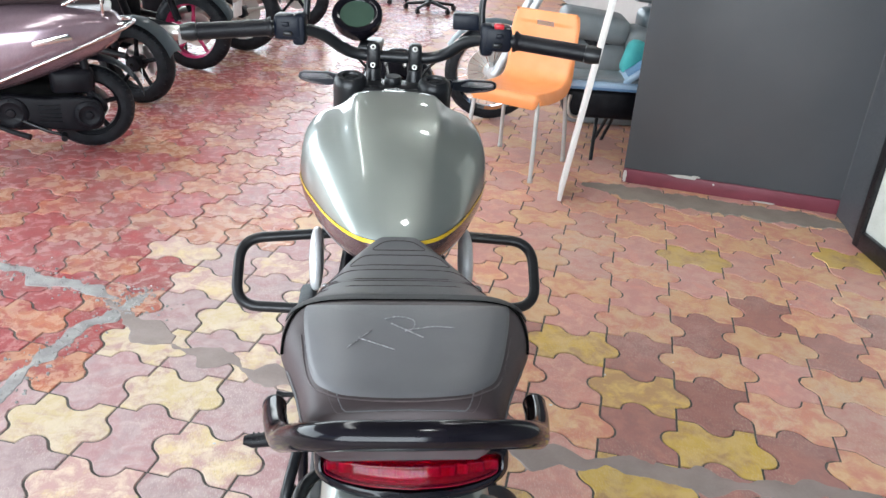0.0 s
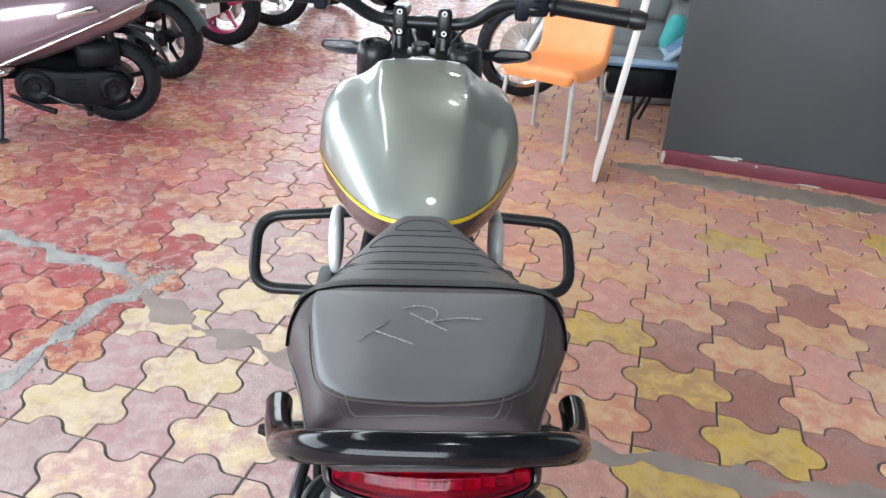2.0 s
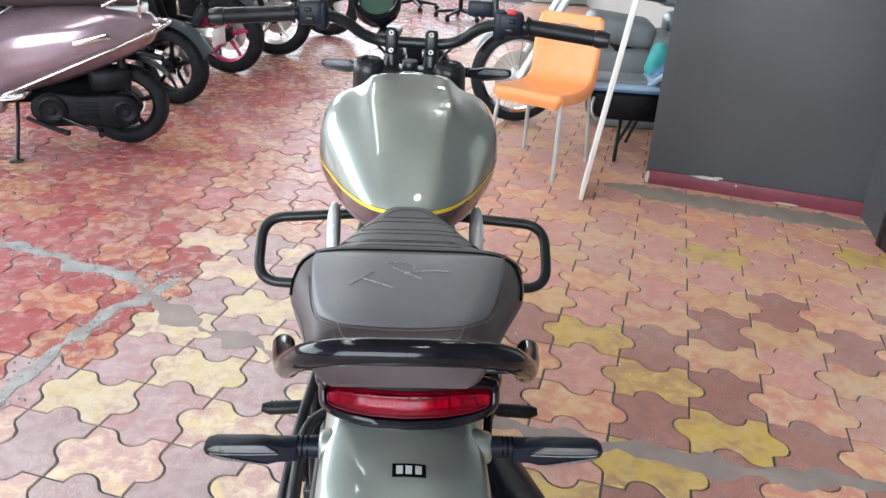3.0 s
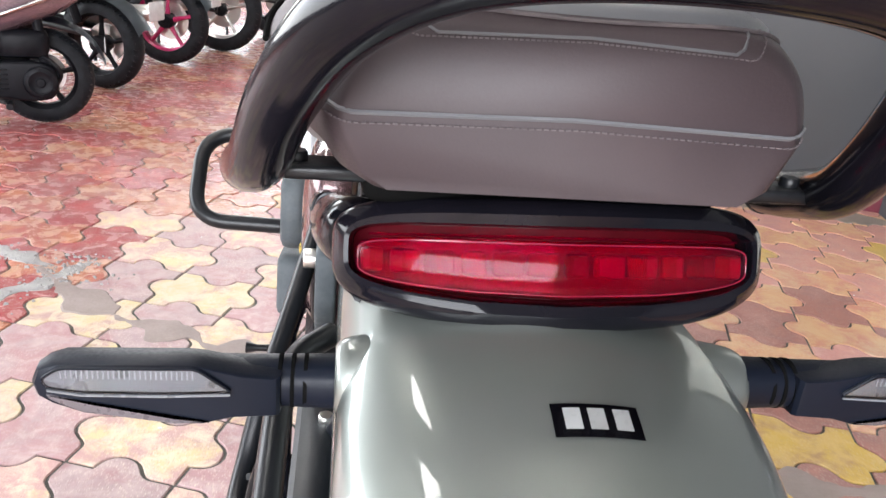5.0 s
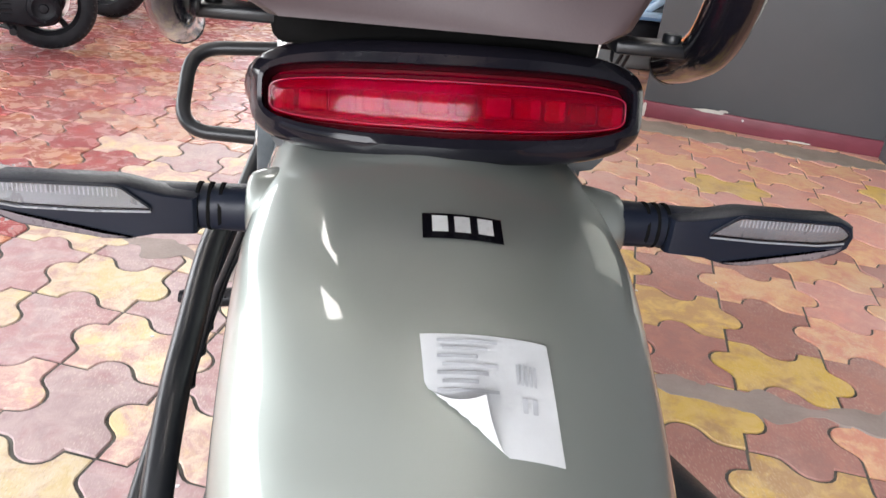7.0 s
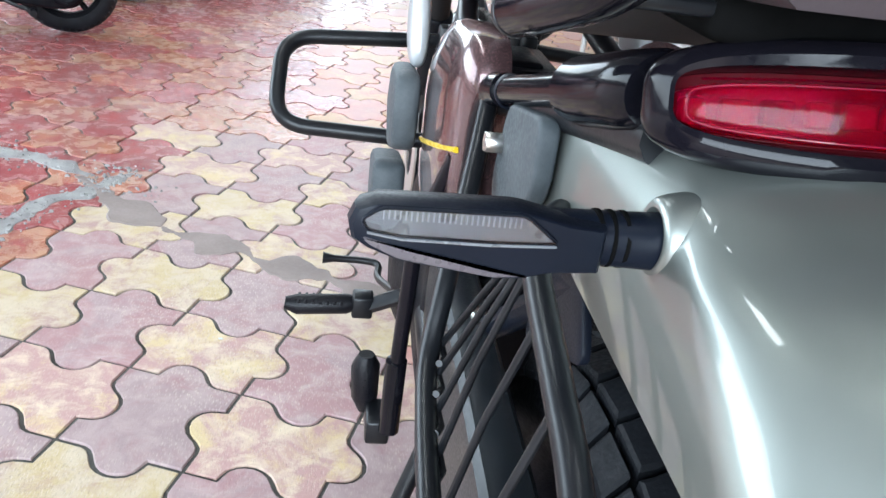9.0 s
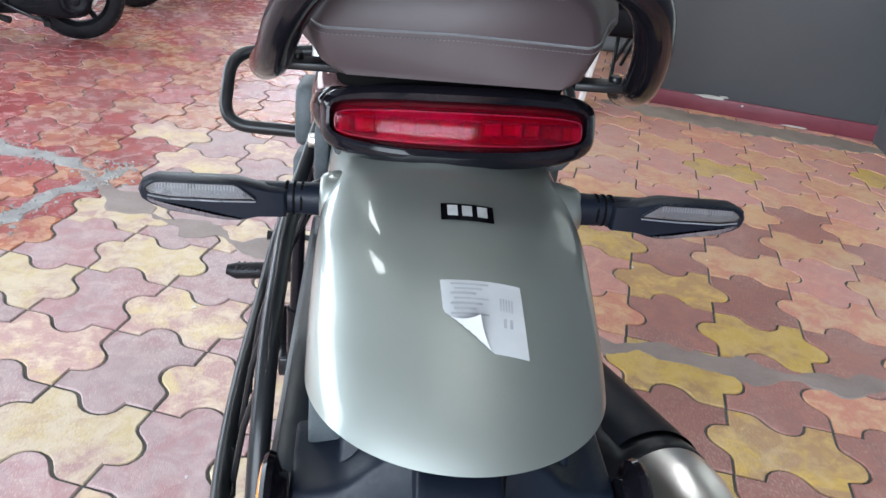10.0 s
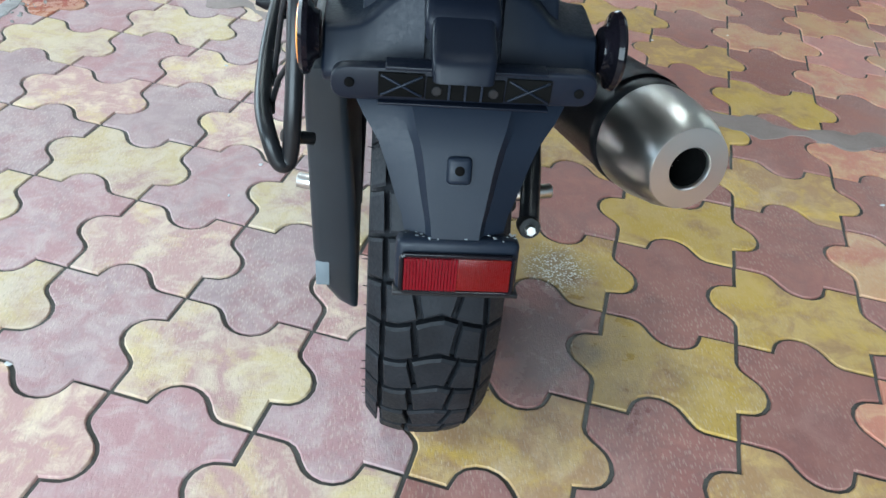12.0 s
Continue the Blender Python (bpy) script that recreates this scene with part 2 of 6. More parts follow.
STICKER_GREY = surface("blue_grey_film", (0.13, 0.155, 0.175), (0.17, 0.195, 0.21), 0.4, 0, 30, 300, 0.02)
RED_EDGE = surface("lens_edge_red", (0.20, 0.008, 0.03), (0.15, 0.005, 0.02), 0.16, 0, 40, 200, 0.0, coat=0.6, rvar=0.04)
RED_SHELF = surface("maroon_lamp_shelf", (0.07, 0.002, 0.006), (0.05, 0.0015, 0.004), 0.6, 0, 40, 200, 0.02, ior=1.15)

# ---- the motorcycle in the middle ----
bike = thing("motorcycle", "grey metallic roadster motorcycle with brown seat, parked upright on pavers", "motorcycle")

# wheels


def tyre_carcass(R, w, at, seg=64):
    prof = []
    for k in range(25):
        a = -1.95 + 3.9 * k / 24
        prof.append((R - 0.058 + 0.052 * math.cos(a * 0.8) ** 1, w * 0.5 * math.sin(max(-1.57, min(1.57, a * 0.82)))))
    prof = [(R - 0.085, -w * 0.36)] + prof + [(R - 0.085, w * 0.36)]
    m = Matrix.Translation(at) @ Matrix.Rotation(radians(90), 4, "Y")
    return lathe(prof, m, seg)


def crown(R, w, s):
    """Radius of the tread at s = -1 (left edge) to 1 (right edge)."""
    return R - 0.020 * abs(s) ** 2.2 - 0.012 * max(0, abs(s) - 0.75) / 0.25


def tread_blocks(R, w, at, count=40):
    """Raised rubber blocks: arched grooves across, slanted grooves along."""
    bm = bmesh.new()
    step = 2 * math.pi / count
    seams = [(-1.0, 0.0), (-0.76, 0.012), (-0.30, 0.055), (0.30, -0.065), (0.70, 0.012), (1.0, 0.0)]
    for k in range(count):
        for c, ((s0, t0), (s1, t1)) in enumerate(zip(seams, seams[1:])):
            lean = 1 if k % 2 else 0.6
            lo0, hi0, lo1, hi1 = s0 + t0 * lean, s0 - t0 * lean, s1 + t1 * lean, s1 - t1 * lean
            g0 = 0.0 if c == 0 else 0.034
            g1 = 0.0 if c == 4 else 0.034
            low, high, crest = [], [], []
            n = 3
            pts = [(lo0 + g0 + (lo1 - g1 - lo0 - g0) * i / n, 0.055) for i in range(n + 1)] + [(hi1 - g1 + (hi0 + g0 - hi1 + g1) * i / n, 0.945) for i in range(n + 1)]
            for s, f in pts:
                arch = 0.34 * max(0.0, 1 - abs(s - 0.05) / 0.62) - 0.10 * max(0.0, abs(s) - 0.7) / 0.3
                a = step * (k + f + arch)
                r = crown(R, w, s)
                low.append(bm.verts.new((at[0] + s * w / 2, at[1] - (r - 0.010) * math.cos(a), at[2] + (r - 0.010) * math.sin(a))))
                rs = r - 0.0022
                high.append(bm.verts.new((at[0] + s * w / 2, at[1] - rs * math.cos(a), at[2] + rs * math.sin(a))))
                si, fi = s + ((lo0 + lo1) / 2 - s) * 0.10, f + (0.5 - f) * 0.16
                ai, ri = step * (k + fi + arch), crown(R, w, si)
                crest.append(bm.verts.new((at[0] + si * w / 2, at[1] - ri * math.cos(ai), at[2] + ri * math.sin(ai))))
            m_ = 2 * n + 2
            for i in range(n):
                bm.faces.new((crest[i], crest[i + 1], crest[m_ - 2 - i], crest[m_ - 1 - i]))
            for i in range(m_):
                j = (i + 1) % m_
                bm.faces.new((high[i], high[j], crest[j], crest[i]))
            for i in range(m_):
                j = (i + 1) % m_
                bm.faces.new((low[i], low[j], high[j], high[i]))
    return bm


def alloy_rim(R, w, at, material, parent, spokes=6):
    m = Matrix.Translation(at) @ Matrix.Rotation(radians(90), 4, "Y")
    r = R
    bm = lathe([(r, -w / 2), (r + 0.012, -w / 2), (r + 0.012, -w / 2 + 0.008), (r - 0.012, -w / 4), (r - 0.012, w / 4), (r + 0.012, w / 2 - 0.008), (r + 0.012, w / 2), (r, w / 2), (r - 0.022, w / 4), (r - 0.022, -w / 4), (r, -w / 2)], m, 48)
    lathe([(0.012, -0.06), (0.045, -0.06), (0.05, -0.05), (0.05, 0.05), (0.045, 0.06), (0.012, 0.06)], m, 24, bm)
    rim = part("rim", bm, material, parent)
    for k in range(spokes):
        a = 2 * math.pi * k / spokes
        d = Vector((0, math.cos(a), math.sin(a)))
        part("spoke", tube([Vector(at) + d * 0.04, Vector(at) + d * 0.1, Vector(at) + d * (r - 0.015)], [0.017, 0.012, 0.016], 8), material, rim)
    return rim


REAR = (0, 0, 0.305)
wheel = part("rear_tyre", tyre_carcass(0.300, 0.140, REAR, 72), RUBBER, bike)
part("tread", tread_blocks(0.306, 0.138, REAR), RUBBER, wheel, smooth=20)
hair = bmesh.new()
rng = random.Random(5)
for k in range(150):
    a = rng.uniform(0, 6.28)
    s = rng.choice((-1, 1)) * rng.uniform(0.9, 1.0)
    r = crown(0.306, 0.138, s) - 0.008
    p = Vector((s * 0.069, -r * math.cos(a), 0.305 + r * math.sin(a)))
    tube([p, p + Vector((s * 0.0065, 0, 0.001))], [0.0007, 0.0003], 4, bm=hair)
tagged(part("moulding_hairs", hair, RUBBER, wheel), kind="stuff")
alloy_rim(0.215, 0.10, REAR, ENGINE, bike)
FRONT = (0, 1.357, 0.30)
wheel_f = part("front_tyre", tyre_carcass(0.294, 0.112, FRONT, 64), RUBBER, bike)
part("tread", tread_blocks(0.300, 0.110, FRONT), RUBBER, wheel_f, smooth=20)
alloy_rim(0.215, 0.08, FRONT, ENGINE, bike)
part("brake_disc", lathe([(0.075, -0.002), (0.15, -0.002), (0.15, 0.002), (0.075, 0.002), (0.075, -0.002)], Matrix.Translation((-0.075, 1.357, 0.30)) @ Matrix.Rotation(radians(90), 4, "Y"), 40), STEEL, bike)

# rear mudguard: an arched shell
FEND_REAR = [(0.7045, -0.3100), (0.712, -0.3025), (0.722, -0.2905), (0.735, -0.2735), (0.7455, -0.2585), (0.760, -0.2385), (0.7735, -0.2175), (0.787, -0.1885), (0.798, -0.1600), (0.807, -0.1310), (0.815, -0.098), (0.821, -0.065), (0.824, -0.045)]
FEND_HALF = [(0.7045, 0.1005), (0.720, 0.1002), (0.750, 0.0985), (0.770, 0.0955), (0.785, 0.0885), (0.797, 0.0780), (0.807, 0.0620), (0.815, 0.0440), (0.821, 0.0240), (0.824, 0.0040)]


def fender_lean(z):
    return -0.0025 - 0.045 * (z - 0.7045)


def fender_slice(z):
    yr, w = lerp(FEND_REAR, z), lerp(FEND_HALF, z)
    return yr, w, yr + 0.095


def fender_point(x, y, lift=0.0):
    """The place on the mudguard's outer skin above (x, y)."""
    lo, hi = 0.7045, 0.824
    for _ in range(24):
        z = (lo + hi) / 2
        yr, w, yc = fender_slice(z)
        u = x - fender_lean(z)
        inside = abs(u) < w and (y > yc or abs(u / w) ** 2.0 + ((yc - y) / (yc - yr)) ** 2.0 < 1)
        lo, hi = (z, hi) if inside else (lo, z)
    return Vector((x, y - lift * 0.5, lo + lift))


def fender_shell():
    """A dome made of level slices, open to the front and below."""
    rings = []
    for k in range(45):
        z = 0.7045 + 0.1195 * (1 - (1 - k / 44) ** 1.7)
        yr, w, yc = fender_slice(z)
        ring = [Vector((-w, 0.08, z)), Vector((-w, yc * 0.5 + 0.04, z))]
        for i in range(49):
            a = math.pi * i / 48
            ring.append(Vector((-w * math.cos(a), yc - (yc - yr) * math.sin(a), z)))
        ring += [Vector((w, yc * 0.5 + 0.04, z)), Vector((w, 0.08, z))]
        for p in ring:
            p.x += fender_lean(z)
        rings.append(ring)
    return shell(rings, 0.004)


fender = part("rear_mudguard", fender_shell(), PAINT, bike, "grey metallic arched rear mudguard", smooth=60)
# badge: a dark plate with three pale bars in place of the maker's letters


def on_fender(x, y, lift):
    return fender_point(x, y, lift)


def decal(corners_x, corners_y, lift, material, name, parent, nx=6, ny=4, place=on_fender, thick=0.0012):
    bm = bmesh.new()
    grid = [[bm.verts.new(place(corners_x[0] + (corners_x[1] - corners_x[0]) * i / nx, corners_y[0] + (corners_y[1] - corners_y[0]) * j / ny, lift)) for i in range(nx + 1)] for j in range(ny + 1)]
    for j in range(ny):
        for i in range(nx):
            bm.faces.new((grid[j][i], grid[j][i + 1], grid[j + 1][i + 1], grid[j + 1][i]))
    bmesh.ops.solidify(bm, geom=bm.faces[:], thickness=-thick)
    return part(name, bm, material, parent)


badge = decal((-0.0182, 0.0182), (-0.1665, -0.1515), 0.0006, GLOSS_BLACK, "badge", fender)
badge["label"] = "small black badge with three pale marks"
for x0 in (-0.0140, -0.0040, 0.0065):
    decal((x0, x0 + 0.0070), (-0.1640, -0.1545), 0.0022, BADGE_WHITE, "badge_mark", badge, 2, 2)

# paper sticker with a corner curling up
bm = bmesh.new()
nx, ny = 14, 14
rows = []
for j in range(ny + 1):
    row = []
    for i in range(nx + 1):
        u, v = i / nx, j / ny
        x, y = -0.0205 + 0.0515 * u + 0.004 * v, -0.213 - 0.040 * v
        p = fender_point(x, y, 0.0012)
        c = max(0, (v * 1.0 + (1 - u) * 0.95) - 1.42)
        p.x += c * 0.035
        p.y += c * 0.012
        p.z += c * c * 0.06 + c * 0.012
        row.append(bm.verts.new(p))
    rows.append(row)
for j in range(ny):
    for i in range(nx):
        bm.faces.new((rows[j][i], rows[j][i + 1], rows[j + 1][i + 1], rows[j + 1][i]))
bmesh.ops.solidify(bm, geom=bm.faces[:], thickness=-0.0004)
sticker = part("paper_sticker", bm, PAPER, fender, "white printed paper label with a peeling corner")
for k in range(7):
    decal((-0.014 + 0.002 * k % 0.004, 0.010 - 0.004 * (k % 3)), (-0.2155 - 0.0029 * k, -0.2167 - 0.0029 * k), 0.0022, PRINT, "print_bar", sticker, 3, 1, thick=0.0003)
for k in range(5):
    decal((0.017 + 0.0018 * k, 0.0181 + 0.0018 * k), (-0.223, -0.230), 0.0022, PRINT, "print_bar", sticker, 1, 2, thick=0.0003)
for k in range(2):
    decal((0.019 + 0.004 * k, 0.021 + 0.004 * k), (-0.234, -0.239), 0.0022, PRINT, "print_bar", sticker, 1, 1, thick=0.0003)

# tail lamp
TAIL_T = Matrix.Translation((-0.003, -0.0885, 0.8385)) @ Matrix.Rotation(radians(-3.5), 4, "Z") @ Matrix.Rotation(radians(-2.4), 4, "Y") @ Matrix.Rotation(radians(-20), 4, "X")


def capsule(hw, hh, y, bow=0.03, sag=0.0075, dz=0.0, n=96, e=0.44):
    """A long rounded outline, bowed back at its ends, its lower edge sagging."""
    ring = []
    for k in range(n):
        a = 2 * math.pi * k / n
        x, z = hw * se(math.cos(a), e), hh * se(math.sin(a), e + 0.08)
        z += (-sag if z < 0 else -sag * 0.1) * (1 - (x / hw) ** 2)
        ring.append(TAIL_T @ Vector((x, y + bow * (x / 0.1) ** 2, z + dz)))
    return ring


def bowed(rings):
    """A loft through capsules, its ends closed by narrow upright strips."""
    bm = loft(rings, caps=False)
    bm.verts.ensure_lookup_table()
    n = len(rings[0])
    for base, flip in ((0, 1), (n * (len(rings) - 1), -1)):
        v = bm.verts[base:base + n]
        for k in range(n // 2):
            q = list(dict.fromkeys((v[k], v[k + 1], v[(n - k - 1) % n], v[(n - k) % n])))
            bm.faces.new(q[::flip])
    return bm


lamp = part("tail_lamp_housing", bowed([capsule(0.092, 0.020, 0.035), capsule(0.103, 0.0248, 0.012), capsule(0.1067, 0.0268, -0.001), capsule(0.1064, 0.0264, -0.0060), capsule(0.1047, 0.0246, -0.0105), capsule(0.1000, 0.0192, -0.0138), capsule(0.0978, 0.0145, -0.0125, e=0.34), capsule(0.0970, 0.0135, -0.006, e=0.34), capsule(0.0965, 0.0132, 0.008, e=0.34)]), GLOSS_BLACK, bike, "gloss black tail lamp surround")
part("lamp_reflector", bowed([capsule(0.0963, 0.0131, 0.0075, e=0.34), capsule(0.0963, 0.0131, 0.0050, e=0.34)]), RED_SHELF, lamp)
for k in range(12):
    x = -0.0858 + 0.0156 * k
    w = 0.0145 if k % 3 else 0.0110
    part("lamp_segment", box((w, 0.006, 0.0105), (x, 0.0025 + 0.03 * (x / 0.1) ** 2, -0.0045), 0.002, TAIL_T), RED_LENS if k % 4 != 2 else RED_DEEP, lamp)
LZ = -0.0030
part("lens_backing", bowed([capsule(0.0940, 0.0104, 0.0050, dz=LZ, sag=0.005, e=0.32), capsule(0.0940, 0.0104, 0.0030, dz=LZ, sag=0.005, e=0.32)]), RED_DEEP, lamp)
part("tail_lens", bowed([capsule(0.0946 - (0.0104 - a_) * 0.85, a_, b_, dz=LZ, sag=0.0050, e=0.32) for a_, b_ in ((0.0104, -0.0010), (0.0104, -0.0092), (0.0101, -0.0110), (0.0095, -0.0122), (0.0086, -0.0129))]), RED_GLASS, lamp, "glossy red tail lens", smooth=50)
pts = [TAIL_T @ Vector((x, -0.0100 + 0.03 * (x / 0.1) ** 2, 0.0086 - 0.0006 * (x / 0.09) ** 2)) for x in [-0.088 + 0.0088 * k for k in range(21)]]
bead = capsule(0.0930, 0.0092, -0.0128, dz=LZ, sag=0.0050, e=0.32)
part("lens_rim", tube(bead + bead[:1], 0.0004, 5), RED_EDGE, lamp)
part("lens_ridge", tube(pts, 0.0006, 6), RED_GLASS, lamp)
# tail cover running forward from the lamp under the seat
for sx in (-1, 1):
    rings = []
    for y, x, z, r in ((-0.034, 0.091, 0.822, 0.0190), (-0.030, 0.092, 0.821, 0.0210), (-0.01, 0.096, 0.815, 0.0215), (0.030, 0.101, 0.803, 0.0210), (0.050, 0.104, 0.7985, 0.0195), (0.052, 0.104, 0.7980, 0.0125), (0.10, 0.108, 0.783, 0.0120), (0.16, 0.112, 0.765, 0.0120), (0.215, 0.115, 0.749, 0.0120)):
        rings.append([Vector((sx * x + r * 0.95 * math.cos(a), y, z + r * math.sin(a))) for a in [2 * math.pi * k / 24 for k in range(24)]])
    part("tail_cover", loft(rings), GLOSS_BLACK, bike)
    part("cover_collar", lathe([(0.0115, -0.004), (0.0135, -0.003), (0.0135, 0.003), (0.0115, 0.004)], Matrix.Translation((sx * 0.114, 0.192, 0.7555)) @ Matrix.Rotation(radians(90), 4, "X") @ Matrix.Diagonal((0.85, 1, 1, 1)), 20), PLASTIC, bike)
    # bracket below the cover
    part("tail_bracket_plate", prism([(p.x, p.y) for p in filleted([Vector(v) for v in ((0.065, 0.775, 0), (0.062, 0.725, 0), (0.095, 0.690, 0), (0.165, 0.665, 0), (0.185, 0.690, 0), (0.165, 0.755, 0))], 0.016, closed=True)], 0.014, Matrix.Translation((sx * 0.112 - 0.007, 0, 0)) @ SIDE, 0.003), DUST_GREY, bike)
    part("bracket_bolt", rod((sx * 0.116, 0.168, 0.722), (sx * 0.132, 0.168, 0.722), 0.0085, 6), STEEL, bike)
    part("liner_wedge", prism([(p.x, p.y) for p in filleted([Vector(v) for v in ((0.105, 0.728, 0), (0.020, 0.732, 0), (-0.03, 0.660, 0), (0.09, 0.600, 0))], 0.012, closed=True)], 0.006, Matrix.Translation((sx * 0.092 - 0.003, 0, 0)) @ SIDE, 0.001), PLASTIC, bike)
    part("frame_arm", tube(spline([(sx * 0.115, 0.200, 0.754), (sx * 0.118, 0.232, 0.744), (sx * 0.120, 0.252, 0.718), (sx * 0.120, 0.262, 0.680), (sx * 0.118, 0.275, 0.615)], 6), [0.0135] * 7 + [0.0115] * 18, 16), GLOSS_BLACK, bike)

# black pan between the saddle and the tail lamp
part("seat_base", box((0.170, 0.130, 0.022), (-0.010, -0.008, 0.8640), 0.008, segs=3), HOLE, bike)
# grab rail
HOOP = [(-0.1555, 0.010, 0.845), (-0.1500, -0.030, 0.8565), (-0.1385, -0.082, 0.8765), (-0.1245, -0.126, 0.913), (-0.1020, -0.164, 0.946), (-0.0660, -0.186, 0.965), (-0.004, -0.194, 0.971), (0.0580, -0.186, 0.965), (0.0930, -0.164, 0.946), (0.1155, -0.126, 0.913), (0.1295, -0.082, 0.8765), (0.1420, -0.030, 0.8565), (0.1475, 0.010, 0.845)]
rail = part("grab_rail", tube(spline(HOOP, 8), 0.0134, 22), GLOSS_BLACK, bike, "thick gloss black tubular grab rail")
for sx in (-1, 1):
    part("rail_end_cap", rod((sx * 0.1515 - 0.004, 0.009, 0.8453), (sx * 0.1521 - 0.004, 0.014, 0.8438), 0.0138, 20), SATIN_BLACK, rail)
    part("rail_foot", box((0.050, 0.020, 0.007), (sx * 0.112 - 0.004, -0.060, 0.866), 0.002), SATIN_BLACK, rail)
    part("foot_bolt", rod((sx * 0.120 - 0.004, -0.060, 0.868), (sx * 0.120 - 0.004, -0.060, 0.874), 0.005, 6), SATIN_BLACK, rail)

# seat
SEAT_T = [(-0.117, 0.939), (-0.109, 0.946), (-0.085, 0.950), (-0.06, 0.951), (0.0, 0.950), (0.06, 0.945), (0.10, 0.936), (0.14, 0.918), (0.20, 0.890), (0.27, 0.868), (0.34, 0.856), (0.42, 0.850), (0.475, 0.848)]
SEAT_B = [(-0.117, 0.8815), (0.05, 0.871), (0.15, 0.835), (0.25, 0.80), (0.4, 0.79), (0.475, 0.80)]
SEAT_W = [(-0.117, 0.091), (-0.110, 0.098), (-0.098, 0.1025), (-0.06, 0.113), (-0.03, 0.123), (0.0, 0.134), (0.04, 0.146), (0.10, 0.153), (0.16, 0.149), (0.22, 0.141), (0.29, 0.124), (0.35, 0.103), (0.40, 0.083), (0.44, 0.060), (0.475, 0.036)]


def seat_lean(y):
    """The saddle's tail sits a little to the left."""
    return -0.013 * max(0.0, min(1.0, (0.12 - y) / 0.22))


def seat_point(x, y, lift=0.0):
    w, t, b = lerp(SEAT_W, y), lerp(SEAT_T, y), lerp(SEAT_B, y)
    s = min(0.985, abs(x) / w)
    return Vector((x + seat_lean(y), y, b + (t - b) * (1 - s ** 5.0) ** (1 / 3.6) + lift))


def seat_ring(y, y2, n=28):
    w, t, b = lerp(SEAT_W, y), lerp(SEAT_T, y), lerp(SEAT_B, y)
    ring = []
    for k in range(n + 1):
        a = math.pi * k / n
        s = -se(math.cos(a), 0.55)
        f = max(0, 1 - abs(s) ** 5.0) ** (1 / 3.6)
        tuck = 1 - 0.10 * max(0.0, 1 - f / 0.38) ** 2
        ring.append(Vector((s * w * tuck + seat_lean(y), y2, b + (t - b) * f)))
    ring += [Vector((w * 0.80 + seat_lean(y), y2, b - 0.006)), Vector((-w * 0.80 + seat_lean(y), y2, b - 0.006))]
    return ring


bm = loft([seat_ring(y, y) for y in [-0.117 + 0.245 * (k / 34) ** 1.3 for k in range(35)]])
seat = part("seat", bm, SEAT, bike, "dark brown stitched vinyl saddle", smooth=55)
part("rider_seat", loft([seat_ring(y, y) for y in [0.128 + 0.347 * k / 26 for k in range(27)]]), SEAT_TOP, seat, "grey-brown embossed front half of the saddle", smooth=55)


def seat_band(y0, y1, lift, n=4, reach=0.965):
    rings = []
    for k in range(n + 1):
        y = y0 + (y1 - y0) * k / n
        w = lerp(SEAT_W, y)
        e = lift * (0.0 if k in (0, n) else 1.0)
        ring = []
        for i in range(41):
            s = -reach + 2 * reach * i / 40
            p = seat_point(s * w, y)
            nrm = Vector((s ** 3 * 0.9, 0, 1)).normalized()
            ring.append(p + nrm * (0.0008 + e))
        rings.append(ring)
    bm = loft(rings, closed=False)
    bmesh.ops.solidify(bm, geom=bm.faces[:], thickness=-0.004)
    return bm


part("seat_strap", seat_band(0.098, 0.150, 0.004), SEAT_TOP, seat, "broad vinyl strap across the saddle")
# near-black band laid on the vinyl as the strap's shadow
part("strap_shadow_line", seat_band(0.0935, 0.0985, 0.0012, 2), HOLE, seat, "dark line behind the strap, drawn in for its shadow")
# raised passenger pad
PAD = [(-0.124, 0.088), (-0.117, 0.03), (-0.099, -0.056), (-0.080, -0.091), (-0.045, -0.107), (0.045, -0.107), (0.080, -0.091), (0.099, -0.056), (0.117, 0.03), (0.124, 0.088)]
outline = [(p.x, p.y) for p in spline([(*p, 0) for p in PAD], 5)]
bm = bmesh.new()
levels = [(1.0, -0.001), (0.985, 0.0022), (0.95, 0.0034), (0.8, 0.0042), (0.5, 0.0046), (0.2, 0.0048)]
rings = [[seat_point(x * k, (y + 0.01) * k - 0.01 + (1 - k) * 0.02, lift) for x, y in outline] for k, lift in levels]
part("seat_pad", loft(rings, bm=bm), SEAT_TOP, seat, "raised grey-brown passenger pad", smooth=60)
part("pad_seam", tube([seat_point(x * 1.03, (y + 0.01) * 1.03 - 0.01, 0.0006) for x, y in outline[6:-6]], 0.0009, 5), SEAM, seat)
# dark welts running down the sides from the strap
for sx in (-1, 1):
    pts = []
    for k in range(13):
        u = k / 12
        y = 0.094 - 0.074 * u
        s = 0.80 + 0.19 * u ** 0.6
        p = seat_point(sx * s * lerp(SEAT_W, y), y, 0.0008)
        p.x += sx * 0.0012
        pts.append(p)
    part("side_welt", tube(pts, 0.0018, 6), HOLE, seat)
